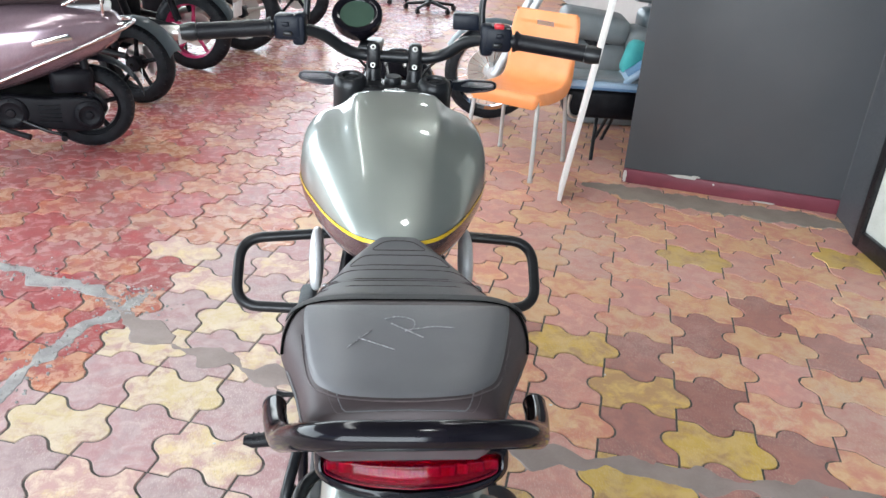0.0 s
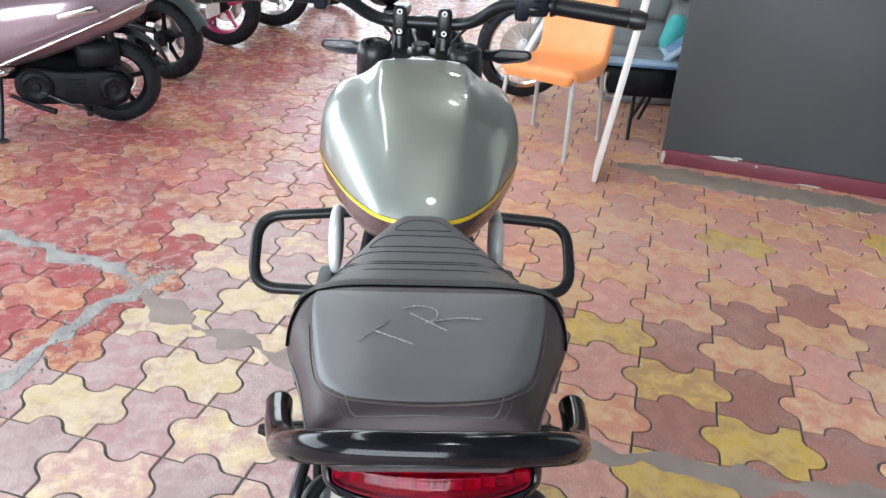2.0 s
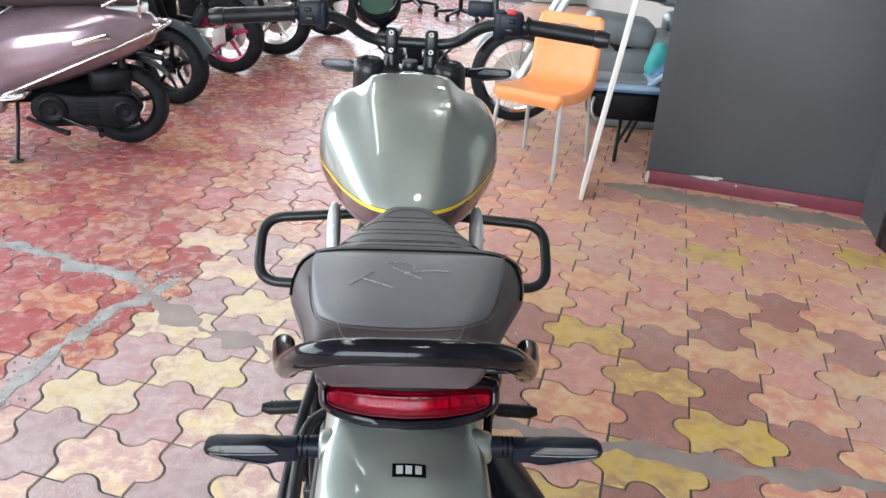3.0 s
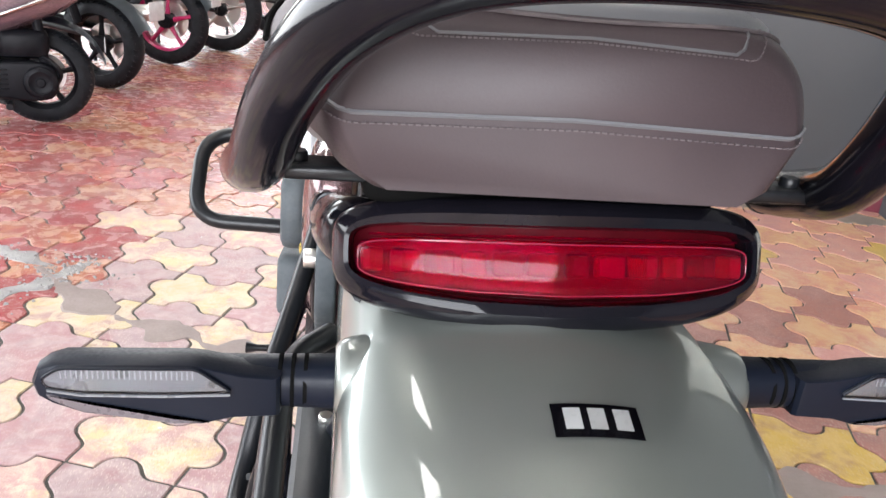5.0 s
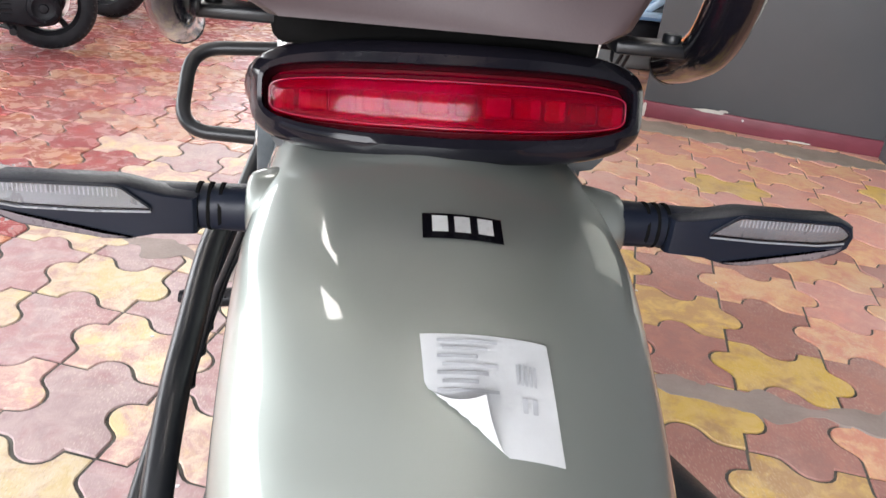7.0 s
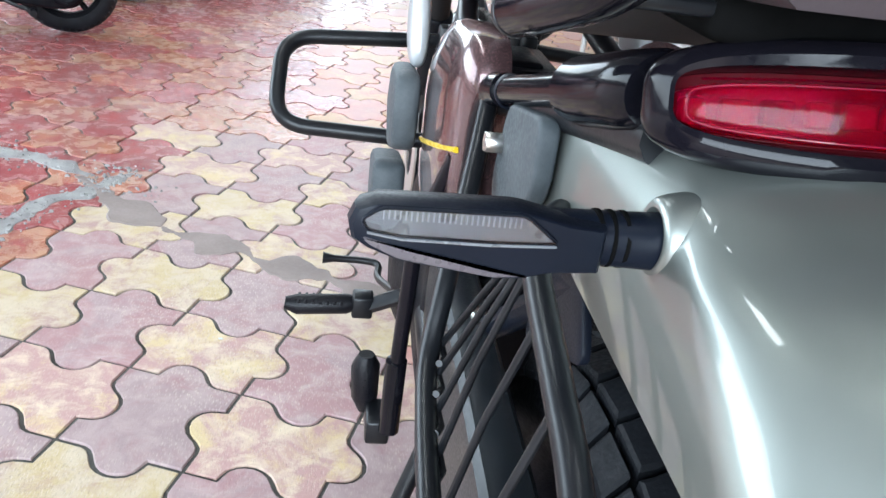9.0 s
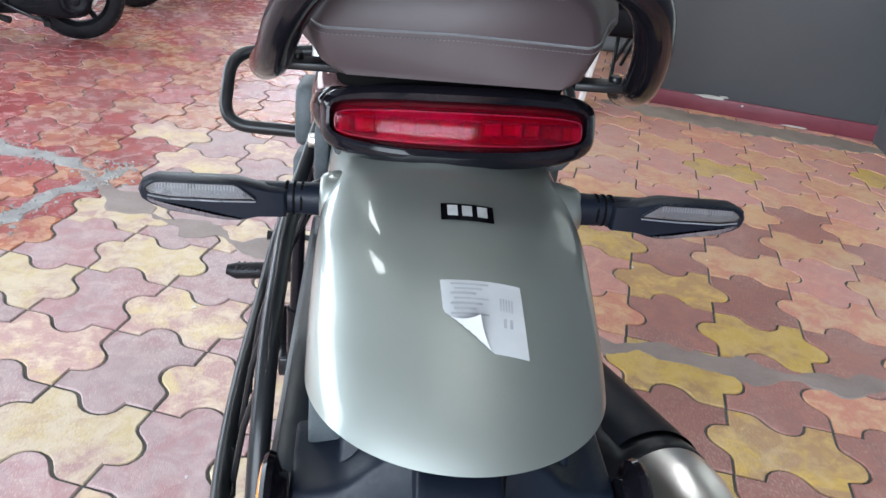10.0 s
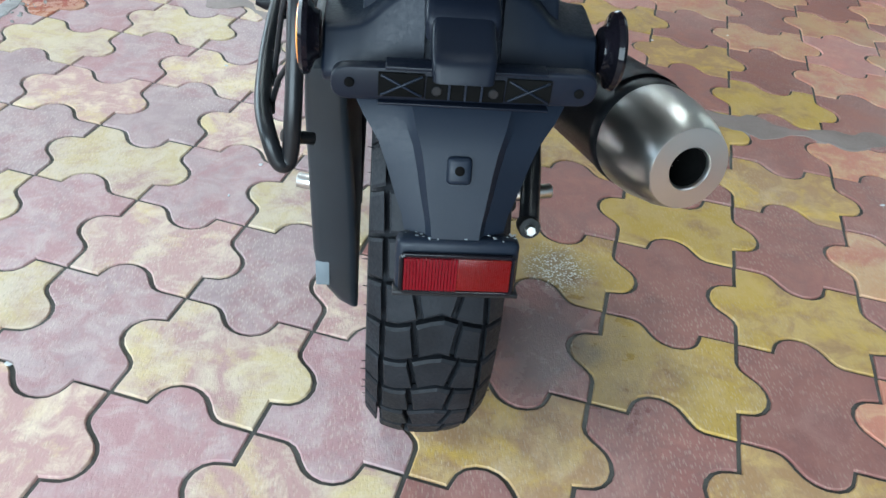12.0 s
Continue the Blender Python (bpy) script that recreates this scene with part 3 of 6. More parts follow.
# embossed panels across the nose: thin pressed lines round nested trapezoids
for y0, y1, w0, w1 in ((0.407, 0.446, 0.048, 0.022), (0.346, 0.387, 0.083, 0.060), (0.284, 0.326, 0.114, 0.089), (0.246, 0.275, 0.126, 0.112)):
    ring = filleted([(-w0, y0, 0), (w0, y0, 0), (w1, y1, 0), (-w1, y1, 0)], 0.016, 5, closed=True)
    fine = []
    for a, b in zip(ring, ring[1:] + ring[:1]):
        fine += [a.lerp(b, k / 6) for k in range(6)]
    pts = [seat_point(max(-1, min(1, p.x / lerp(SEAT_W, p.y) / 0.93)) * lerp(SEAT_W, p.y) * 0.93, p.y, 0.0002) for p in fine]
    part("nose_seam", tube(pts + pts[:1], 0.0010, 5), SEAT, seat)
for sx in (-1, 1):
    part("side_seam", tube([seat_point(sx * lerp(SEAT_W, y) * 0.93, y, 0.0004) for y in [0.16 + 0.28 * k / 16 for k in range(17)]], 0.0010, 5), SEAT, seat)


def rear_seam(f, r, name, material, dashed=False, out=0.0006):
    """A line round the back of the saddle at the share f of its height."""
    s = (1 - f ** 3.6) ** 0.20

    def spot(y):
        w, t, b = lerp(SEAT_W, y), lerp(SEAT_T, y), lerp(SEAT_B, y)
        return w * s, b + (t - b) * f

    X, Z = spot(-0.117)
    side = [Vector((spot(y)[0] + out, y, spot(y)[1])) for y in [-0.115 + 0.107 * k / 16 for k in range(17)]]
    back = [Vector((X * 0.97 * (1 - 2 * k / 20), -0.117 - out, Z + 0.002 * (1 - abs(1 - k / 10)))) for k in range(21)]
    pts = side[::-1] + back + [Vector((-p.x, p.y, p.z)) for p in side]
    for p in pts:
        p.x += seat_lean(p.y)
    if not dashed:
        part(name, tube(pts, r, 5), material, seat)
        return
    bm = bmesh.new()
    fine = spline(pts, 3)
    total = 0.0
    for a, b in zip(fine, fine[1:]):
        n = max(1, round((b - a).length / 0.0040))
        for k in range(n):
            p, q = a.lerp(b, k / n), a.lerp(b, (k + 0.62) / n)
            tube([p, q], r, 4, bm=bm)
    part(name, bm, material, seat)


rear_seam(0.42, 0.0010, "rear_welt", SEAT_TOP)
rear_seam(0.35, 0.00045, "rear_stitching", SEAM, True)
rear_seam(0.965, 0.0007, "upper_welt", SEAT_TOP)
rear_seam(0.935, 0.00045, "upper_stitching", SEAM, True)
# chalk scribble on the pad
CHALKS = [[(-0.063, -0.034), (-0.039, 0.001)], [(-0.052, -0.016), (-0.013, -0.039)], [(-0.018, 0.015), (0.017, -0.015)], [(-0.026, 0.026), (-0.010, 0.032), (0.006, 0.023), (0.007, 0.007), (-0.003, -0.002)], [(0.0, 0.0), (0.028, 0.008), (0.052, 0.006)]]
for pts in CHALKS:
    fine = spline([(*p, 0) for p in pts], 8)
    part("chalk_mark", tube([seat_point(p.x, p.y, 0.0053) for p in fine], 0.0008, 5), CHALK, seat, "thin white chalk stroke")

# fuel tank
TANK_W = [(0.452, 0.035), (0.47, 0.066), (0.50, 0.092), (0.55, 0.122), (0.61, 0.148), (0.68, 0.173), (0.75, 0.186), (0.81, 0.188), (0.86, 0.184), (0.90, 0.172), (0.93, 0.150), (0.95, 0.105)]
TANK_T = [(0.452, 0.836), (0.48, 0.868), (0.52, 0.905), (0.57, 0.944), (0.63, 0.975), (0.69, 0.990), (0.75, 0.998), (0.79, 1.000), (0.82, 0.992), (0.86, 0.965), (0.90, 0.938), (0.95, 0.91)]
TANK_M = [(0.452, 0.812), (0.55, 0.826), (0.70, 0.846), (0.85, 0.853), (0.95, 0.85)]
TANK_B = [(0.452, 0.79), (0.52, 0.765), (0.65, 0.745), (0.8, 0.74), (0.95, 0.78)]


def tank_ring(y, n=160):
    w, t, mid, b = lerp(TANK_W, y), lerp(TANK_T, y), lerp(TANK_M, y), lerp(TANK_B, y)
    ring = []
    for k in range(n):
        a = 2 * math.pi * k / n
        c, s = math.cos(a), math.sin(a)
        x = w * se(c, 0.80)
        if s >= 0:
            z = mid + (t - mid) * se(s, 0.72)
            front = max(0.0, min(1.0, (y - 0.50) / 0.16))
            edge = 0.062 + 0.028 * front
            step = max(0.0, min(1.0, (edge + 0.014 - abs(x)) / 0.028))
            z += 0.0110 * front * step * step * (3 - 2 * step) * (s > 0.2)
            hollow = math.exp(-((abs(x) - edge - 0.028) / 0.024) ** 2)
            z -= 0.0060 * front * hollow * (s > 0.2)
        else:
            z = mid + (mid - b) * se(s, 0.85)
            x *= 1 - 0.25 * abs(s) ** 2
        ring.append(Vector((x, y, z)))
    return ring


def tank_solid():
    ys = [0.452 + 0.498 * (k / 64) for k in range(65)]
    return loft([tank_ring(y) for y in ys])


for lo, hi, name, mat_, text in ((0.8445, 9, "fuel_tank", PAINT, "grey metallic fuel tank"), (0.8385, 0.8445, "tank_stripe", YELLOW, "thin yellow pinstripe"), (-9, 0.8385, "tank_lower_panel", PAINT_DARK, "dark copper lower tank panel")):
    bm = tank_solid()
    for z, flip in ((lo, 1), (hi, -1)):
        if abs(z) < 5:
            bmesh.ops.bisect_plane(bm, geom=bm.verts[:] + bm.edges[:] + bm.faces[:], plane_co=(0, 0.5, z), plane_no=(0, -0.06 * flip, flip), clear_inner=True)
    if name == "tank_stripe":
        for v in bm.verts:
            v.co.x *= 1.006
            v.co.y = 0.70 + (v.co.y - 0.70) * 1.008
    tank_part = part(name, bm, mat_, bike, text, smooth=60)
    if name == "fuel_tank":
        part("filler_cap", lathe([(0.0, 0.004), (0.026, 0.004), (0.030, 0.001), (0.031, -0.006)], Matrix.Translation((0, 0.80, 1.004)), 28), GLOSS_BLACK, tank_part)

# silver side covers below the tank
for sx in (-1, 1):
    bm = bmesh.new()
    bmesh.ops.create_uvsphere(bm, u_segments=24, v_segments=14, radius=1)
    for v in bm.verts:
        c = v.co
        v.co = Vector((sx * (0.146 + 0.014 * se(c.x, 0.7)) - 0.003, 0.640 + 0.048 * se(c.y, 0.8) + 0.022 * c.z, 0.716 + 0.052 * se(c.z, 0.8)))
    part("intake_cover", bm, SILVER, bike, "polished silver intake cover")
    # bulged gloss panel under the saddle, with the pinstripe running down over it
    outline_p = filleted([Vector((0.270, 0.610, 0)), Vector((0.46, 0.500, 0)), Vector((0.565, 0.520, 0)), Vector((0.585, 0.700, 0)), Vector((0.45, 0.765, 0)), Vector((0.275, 0.775, 0))], 0.05, 6, closed=True)
    mid_p = Vector((0.43, 0.645, 0))
    rings = [[Vector((sx * xo, (mid_p + (p - mid_p) * k).x, (mid_p + (p - mid_p) * k).y)) for p in outline_p] for xo, k in ((0.095, 0.98), (0.118, 1.0), (0.128, 0.97), (0.136, 0.86), (0.142, 0.66), (0.145, 0.40), (0.146, 0.12))]
    panel = part("side_panel", loft(rings), PAINT_DARK, bike, "dark copper gloss side panel with a yellow pinstripe", smooth=60)
    part("panel_stripe", tube([(sx * x_, y_, z_) for x_, y_, z_ in ((0.1335, 0.285, 0.672), (0.1425, 0.34, 0.655), (0.1460, 0.40, 0.637), (0.1455, 0.455, 0.620), (0.1425, 0.51, 0.604))], 0.0030, 8), YELLOW, panel)
    part("radiator_shield", prism([(p.x, p.y) for p in filleted([Vector((0.50, 0.590, 0)), Vector((0.60, 0.555, 0)), Vector((0.68, 0.60, 0)), Vector((0.64, 0.665, 0)), Vector((0.51, 0.680, 0))], 0.025, closed=True)], 0.030, Matrix.Translation((sx * 0.164 - 0.015, 0, 0)) @ SIDE, 0.009), DUST_GREY, bike)
    part("engine_cover_plate", prism([(p.x, p.y) for p in filleted([Vector((0.60, 0.44, 0)), Vector((0.74, 0.42, 0)), Vector((0.76, 0.50, 0)), Vector((0.62, 0.530, 0))], 0.02, closed=True)], 0.045, Matrix.Translation((sx * 0.170 - 0.022, 0, 0)) @ SIDE, 0.010), DUST_GREY, bike)

# engine, frame and undercarriage
part("engine_block", box((0.24, 0.34, 0.24), (0, 0.62, 0.37), 0.04, segs=3), ENGINE, bike)
cyl = part("cylinder", box((0.11, 0.12, 0.17), (0, 0.80, 0.57), 0.01), ENGINE, bike)
for k in range(9):
    part("cooling_fin", box((0.15, 0.16, 0.006), (0, 0.80, 0.50 + 0.018 * k), 0.002), ENGINE, cyl)
part("clutch_cover", lathe([(0.0, 0.03), (0.07, 0.03), (0.095, 0.018), (0.10, 0.0)], Matrix.Translation((0.12, 0.60, 0.36)) @ Matrix.Rotation(radians(90), 4, "Y"), 32), ENGINE, bike)
part("crank_cover", lathe([(0.0, 0.03), (0.07, 0.03), (0.095, 0.018), (0.10, 0.0)], Matrix.Translation((-0.12, 0.66, 0.36)) @ Matrix.Rotation(radians(-90), 4, "Y"), 32), ENGINE, bike)
for sx in (-1, 1):
    part("swingarm", tube([(sx * 0.10, 0.50, 0.36), (sx * 0.105, 0.25, 0.34), (sx * 0.10, -0.02, 0.305)], [0.026, 0.022, 0.018], 12), SATIN_BLACK, bike)
    part("frame_rail", tube(spline([(sx * 0.03, 0.95, 0.86), (sx * 0.08, 0.70, 0.74), (sx * 0.10, 0.42, 0.70), (sx * 0.10, 0.15, 0.76), (sx * 0.085, -0.04, 0.80)], 5), 0.014, 10), SATIN_BLACK, bike)
    part("down_tube", tube(spline([(sx * 0.03, 0.98, 0.80), (sx * 0.07, 0.93, 0.50), (sx * 0.09, 0.80, 0.24), (sx * 0.09, 0.45, 0.22), (sx * 0.10, 0.40, 0.50), (sx * 0.10, 0.42, 0.70)], 5), 0.013, 10), SATIN_BLACK, bike)
    # shock absorber
    shock = part("rear_shock", rod((sx * 0.080, 0.33, 0.36), (sx * 0.080, 0.40, 0.66), 0.016, 12), SATIN_BLACK, bike)
    coil = [Vector((sx * 0.080, 0.34, 0.40)).lerp(Vector((sx * 0.080, 0.39, 0.62)), k / 90) + Vector((0.025 * math.cos(k * 0.7), 0.025 * math.sin(k * 0.7), 0)) for k in range(91)]
    part("coil_spring", tube(coil, 0.004, 6), SATIN_BLACK, shock)
    # axle nut
    part("axle_nut", rod((sx * 0.10, 0.0, 0.308), (sx * 0.168, 0.01, 0.312), 0.010, 6), STEEL, bike)
    part("axle_washer", rod((sx * 0.128, 0.0, 0.308), (sx * 0.136, 0.0, 0.308), 0.016, 20), STEEL, bike)
    # rider's foot peg
    peg = part("foot_peg", tube([(sx * 0.20, 0.58, 0.325), (sx * 0.215, 0.58, 0.322), (sx * 0.285, 0.578, 0.318), (sx * 0.302, 0.578, 0.320)], [0.010, 0.015, 0.015, 0.009], 12), GRIP, bike)
    for k in range(7):
        part("peg_rib", box((0.004, 0.026, 0.004), (sx * (0.222 + 0.010 * k), 0.578, 0.3290), 0.001), GRIP, peg)
    part("peg_clevis", box((0.03, 0.03, 0.035), (sx * 0.192, 0.582, 0.322), 0.004), SATIN_BLACK, peg)
    part("peg_bracket", tube([(sx * 0.185, 0.58, 0.32), (sx * 0.12, 0.56, 0.36)], 0.012, 8), SATIN_BLACK, peg)
    # passenger peg, folded
    ppeg = part("passenger_peg", tube([(sx * 0.186, 0.40, 0.280), (sx * 0.188, 0.40, 0.300), (sx * 0.190, 0.40, 0.345), (sx * 0.190, 0.40, 0.362)], [0.010, 0.017, 0.018, 0.010], 10), GRIP, bike)
    part("peg_clevis", box((0.030, 0.05, 0.035), (sx * 0.172, 0.37, 0.285), 0.005), SATIN_BLACK, ppeg)
    part("peg_hanger", tube([(sx * 0.160, 0.337, 0.300), (sx * 0.160, 0.336, 0.400), (sx * 0.159, 0.335, 0.402), (sx * 0.155, 0.334, 0.56), (sx * 0.13, 0.30, 0.66)], [0.0125, 0.0125, 0.009, 0.009, 0.009], 10), GLOSS_BLACK, ppeg)
part("gear_lever", tube(spline([(-0.14, 0.60, 0.33), (-0.165, 0.70, 0.30), (-0.17, 0.76, 0.295), (-0.255, 0.765, 0.296)], 5), [0.006] * 15 + [0.010], 8), SATIN_BLACK, bike)
part("brake_pedal", tube(spline([(0.14, 0.60, 0.31), (0.17, 0.70, 0.29), (0.175, 0.76, 0.29), (0.24, 0.765, 0.292)], 5), 0.007, 8), SATIN_BLACK, bike)

# saree guard on the left side: a looped tube with slanted bars
OUTER = [(-0.120, 0.235, 0.735), (-0.136, 0.175, 0.690), (-0.155, 0.108, 0.640), (-0.167, 0.070, 0.592), (-0.171, 0.015, 0.576), (-0.173, -0.050, 0.568), (-0.174, -0.130, 0.550), (-0.168, -0.205, 0.541), (-0.159, -0.243, 0.532), (-0.150, -0.253, 0.510)]
INNER = [(-0.141, -0.250, 0.512), (-0.136, -0.244, 0.560), (-0.134, -0.205, 0.640), (-0.134, -0.150, 0.684), (-0.134, -0.100, 0.702), (-0.133, -0.035, 0.720), (-0.126, 0.004, 0.728), (-0.106, 0.030, 0.730)]
guard = part("saree_guard", tube(spline(OUTER + INNER, 8), 0.0078, 12), SATIN_BLACK, bike, "satin black tubular guard with slanted bars")


def read_y(path, y):
    ps = sorted(path, key=lambda p: p[1])
    return Vector([float(np.interp(y, [p[1] for p in ps], [p[i] for p in ps])) for i in range(3)])


for yo, yi in ((0.075, 0.08), (0.055, 0.05), (0.025, 0.02), (-0.010, -0.015), (-0.055, -0.060), (-0.110, -0.110), (-0.160, -0.165), (-0.205, -0.225)):
    A, B = read_y(INNER, yi), read_y(OUTER, yo)
    part("guard_bar", tube([A, A.lerp(B, 0.5), B + Vector((0.008, 0.004, 0.0)), B + Vector((0.0095, -0.008, -0.004)), B + Vector((0.0060, -0.016, -0.002)), B + Vector((0.0040, -0.020, 0.0))], 0.0026, 8), SATIN_BLACK, guard)
part("guard_stay", rod((-0.150, -0.225, 0.520), (-0.122, -0.215, 0.512), 0.006, 10), SATIN_BLACK, guard)
# chain and wheel cover plate on the left
rings = []
for z, y0, y1, x0, x1 in ((0.556, -0.140, 0.33, -0.132, -0.102), (0.550, -0.150, 0.34, -0.137, -0.097), (0.50, -0.152, 0.34, -0.138, -0.094), (0.46, -0.152, 0.34, -0.137, -0.090), (0.40, -0.150, 0.03, -0.136, -0.086), (0.32, -0.150, -0.04, -0.134, -0.083), (0.275, -0.146, -0.085, -0.128, -0.083), (0.235, -0.136, -0.10, -0.108, -0.083), (0.220, -0.130, -0.11, -0.092, -0.083)):
    rings.append([Vector(p) for p in filleted([(x0, y0, z), (x1, y0, z), (x1, y1, z), (x0, y1, z)], 0.010, 3, closed=True)])
cover_ob = part("wheel_cover", loft(rings), COVER_GREY, bike, "dusty dark plastic side cover beside the wheel", smooth=35)
part("cover_decal", box((0.016, 0.003, 0.036), (-0.1235, -0.1475, 0.290), 0.001), STICKER_GREY, cover_ob, "blue-grey sticker")
part("cover_bolt", rod((-0.110, 0.186, 0.553), (-0.110, 0.186, 0.562), 0.007, 12), STEEL, bike)
part("cover_strap", tube([(-0.100, 0.20, 0.535), (-0.095, 0.14, 0.585), (-0.086, 0.05, 0.665), (-0.080, 0.0, 0.70)], [0.012, 0.012, 0.013, 0.013], 8), PLASTIC, bike)

# plate bracket, flap and rear lamp
rings = []
for z, y1, w in ((0.700, -0.205, 0.072), (0.690, -0.225, 0.076), (0.660, -0.250, 0.078), (0.636, -0.262, 0.079), (0.612, -0.280, 0.080)):
    rings.append([Vector(p) for p in filleted([(-w, y1 + 0.012, z), (-w * 0.52, y1 + 0.010, z), (-w * 0.46, y1 - 0.006, z), (w * 0.46, y1 - 0.006, z), (w * 0.52, y1 + 0.010, z), (w, y1 + 0.012, z), (w, -0.14, z), (-w, -0.14, z)], 0.004, 3, closed=True)])
hanger = part("tail_bracket", loft(rings), PLASTIC_DUSTY, bike, "moulded black plastic rear bracket", smooth=30)
for sx in (-1, 1):
    # arm reaching out to the side reflector, swelling where it meets the column
    rings = []
    for x, top, y1 in ((0.030, 0.682, -0.262), (0.048, 0.676, -0.262), (0.060, 0.667, -0.262), (0.070, 0.657, -0.263), (0.080, 0.651, -0.264), (0.094, 0.648, -0.263), (0.106, 0.647, -0.262), (0.1088, 0.644, -0.258)):
        rings.append([Vector(p) for p in filleted([(sx * x, y1, top - 0.004), (sx * x, y1 - 0.021, 0.612), (sx * x, y1 - 0.010, 0.600), (sx * x, -0.195, 0.600), (sx * x, -0.195, top)], 0.006, 3, closed=True)])
    part("bracket_wing", loft(rings), PLASTIC_DUSTY, hanger, smooth=50)
part("bracket_lug", box((0.024, 0.012, 0.050), (-0.088, -0.214, 0.668), 0.003), DUST_GREY, hanger)
bm = prism([(p.x, p.y) for p in filleted([Vector(p) for p in ((-0.0985, 0.6115, 0), (0.0985, 0.6145, 0), (0.0985, 0.6415, 0), (-0.0985, 0.6375, 0))], 0.0135, closed=True)], 0.012, Matrix.Translation((0, -0.309, 0)) @ Matrix.Rotation(radians(90), 4, "X"), 0.002)
plate = part("plate_holder", bm, PLASTIC, bike, "black number plate holder without plate")
# holes, pockets and slot are near-black pieces on the face, their shade painted
for sx in (-1, 1):
    part("plate_hole", rod((sx * 0.085, -0.3205, 0.626), (sx * 0.085, -0.3225, 0.626), 0.0038, 14), HOLE, plate)
    part("plate_screw", rod((sx * 0.021, -0.3205, 0.623), (sx * 0.021, -0.3235, 0.623), 0.0040, 14), SATIN_BLACK, plate)
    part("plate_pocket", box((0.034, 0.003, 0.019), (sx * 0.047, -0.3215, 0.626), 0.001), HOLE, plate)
    for s2 in (-1, 1):
        part("pocket_rib", rod((sx * 0.047 - 0.015, -0.3235, 0.626 - s2 * 0.008), (sx * 0.047 + 0.015, -0.3235, 0.626 + s2 * 0.008), 0.0010, 6), PLASTIC_DUSTY, plate)
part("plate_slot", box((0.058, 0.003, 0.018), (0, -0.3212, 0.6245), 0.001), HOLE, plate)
for x in (-0.012, 0.0, 0.012):
    part("slot_rib", box((0.0016, 0.003, 0.016), (x, -0.3228, 0.6245), 0.0), PLASTIC_DUSTY, plate, smooth=0)
part("plate_ledge", box((0.118, 0.016, 0.003), (0, -0.318, 0.6405), 0.001), PLASTIC, plate)
part("plate_lip", box((0.128, 0.012, 0.002), (0, -0.317, 0.6105), 0.0006), PLASTIC, plate)
bm = bmesh.new()
rings = []
for z, y0, y1, w in ((0.675, -0.27, -0.298, 0.0205), (0.672, -0.27, -0.305, 0.0220), (0.660, -0.275, -0.332, 0.0228), (0.657, -0.28, -0.339, 0.0229), (0.652, -0.28, -0.344, 0.0226), (0.641, -0.29, -0.347, 0.0218)):
    rings.append([Vector(p) for p in filleted([(-w - 0.004, y1, z), (w - 0.004, y1, z), (w - 0.004, y0, z), (-w - 0.004, y0, z)], 0.006, 3, closed=True)])
lampbox = part("plate_lamp", loft(rings), PLASTIC, bike, "black plate lamp hood")
rings = []
for z, y0, y1, w in ((0.686, -0.24, -0.276, 0.0240), (0.682, -0.24, -0.288, 0.0262), (0.674, -0.24, -0.304, 0.0274), (0.666, -0.24, -0.307, 0.0274), (0.655, -0.24, -0.307, 0.0266)):
    rings.append([Vector(p) for p in filleted([(-w - 0.004, y1, z), (w - 0.004, y1, z), (w - 0.004, y0, z), (-w - 0.004, y0, z)], 0.006, 3, closed=True)])
part("lamp_base", loft(rings), PLASTIC, lampbox)
# flap
rings = []
for z, w, y in ((0.620, 0.086, -0.300), (0.606, 0.083, -0.314), (0.594, 0.075, -0.325), (0.578, 0.063, -0.335), (0.560, 0.0555, -0.343), (0.540, 0.0485, -0.352), (0.526, 0.0425, -0.359), (0.514, 0.0400, -0.364)):
    front = [Vector((s * w, y + 0.020 * max(0, abs(s) - 0.5) ** 1.2 + (0.0070 if abs(s) > 0.5 else 0), z)) for s in (-1, -0.8, -0.57, -0.46, -0.25, 0, 0.25, 0.46, 0.57, 0.8, 1)]
    rings.append(front + [Vector((w * 0.96, y + 0.024, z)), Vector((-w * 0.96, y + 0.024, z))])
flap = part("mud_flap", loft(rings), PLASTIC_DUSTY, bike, "dusty black tapered mud flap", smooth=30)
fm = Matrix.Translation((0, -0.340, 0.566)) @ Matrix.Rotation(radians(-25), 4, "X")
part("flap_boss", box((0.0195, 0.008, 0.022), (0, -0.001, 0), 0.004, fm, segs=3), PLASTIC_DUSTY, flap)
# near-black disc painted in for the shade of the recess
part("boss_recess", rod(fm @ Vector((0, -0.004, 0)), fm @ Vector((0, -0.0058, 0)), 0.0038, 16), HOLE, flap)
rm = Matrix.Translation((0.003, -0.370, 0.4925)) @ Matrix.Rotation(radians(-12), 4, "X")
hous = part("reflector_housing", box((0.098, 0.02, 0.047), (0, 0.008, 0.002), 0.006, rm, segs=3), PLASTIC_DUSTY, bike, "dusty black reflector housing")
part("red_reflector", box((0.087, 0.006, 0.031), (0, -0.003, -0.002), 0.0015, rm), RED_REFL, hous, "ribbed red rectangular reflector")
for k in range(17):
    part("reflector_rib", box((0.0017, 0.0024, 0.028), (-0.0412 + 0.0025 * k, -0.0068, -0.002), 0.0, rm), RED_REFL, hous, smooth=0)
part("reflector_inset", box((0.0420, 0.0020, 0.028), (0.0212, -0.0060, -0.002), 0.0006, rm), RED_ORANGE, hous, "orange-red half of the reflector")
for k in range(24):
    part("reflector_rib", box((0.0006, 0.0012, 0.026), (0.0016 + 0.0017 * k, -0.0074, -0.002), 0.0, rm), RED_REFL, hous, smooth=0)
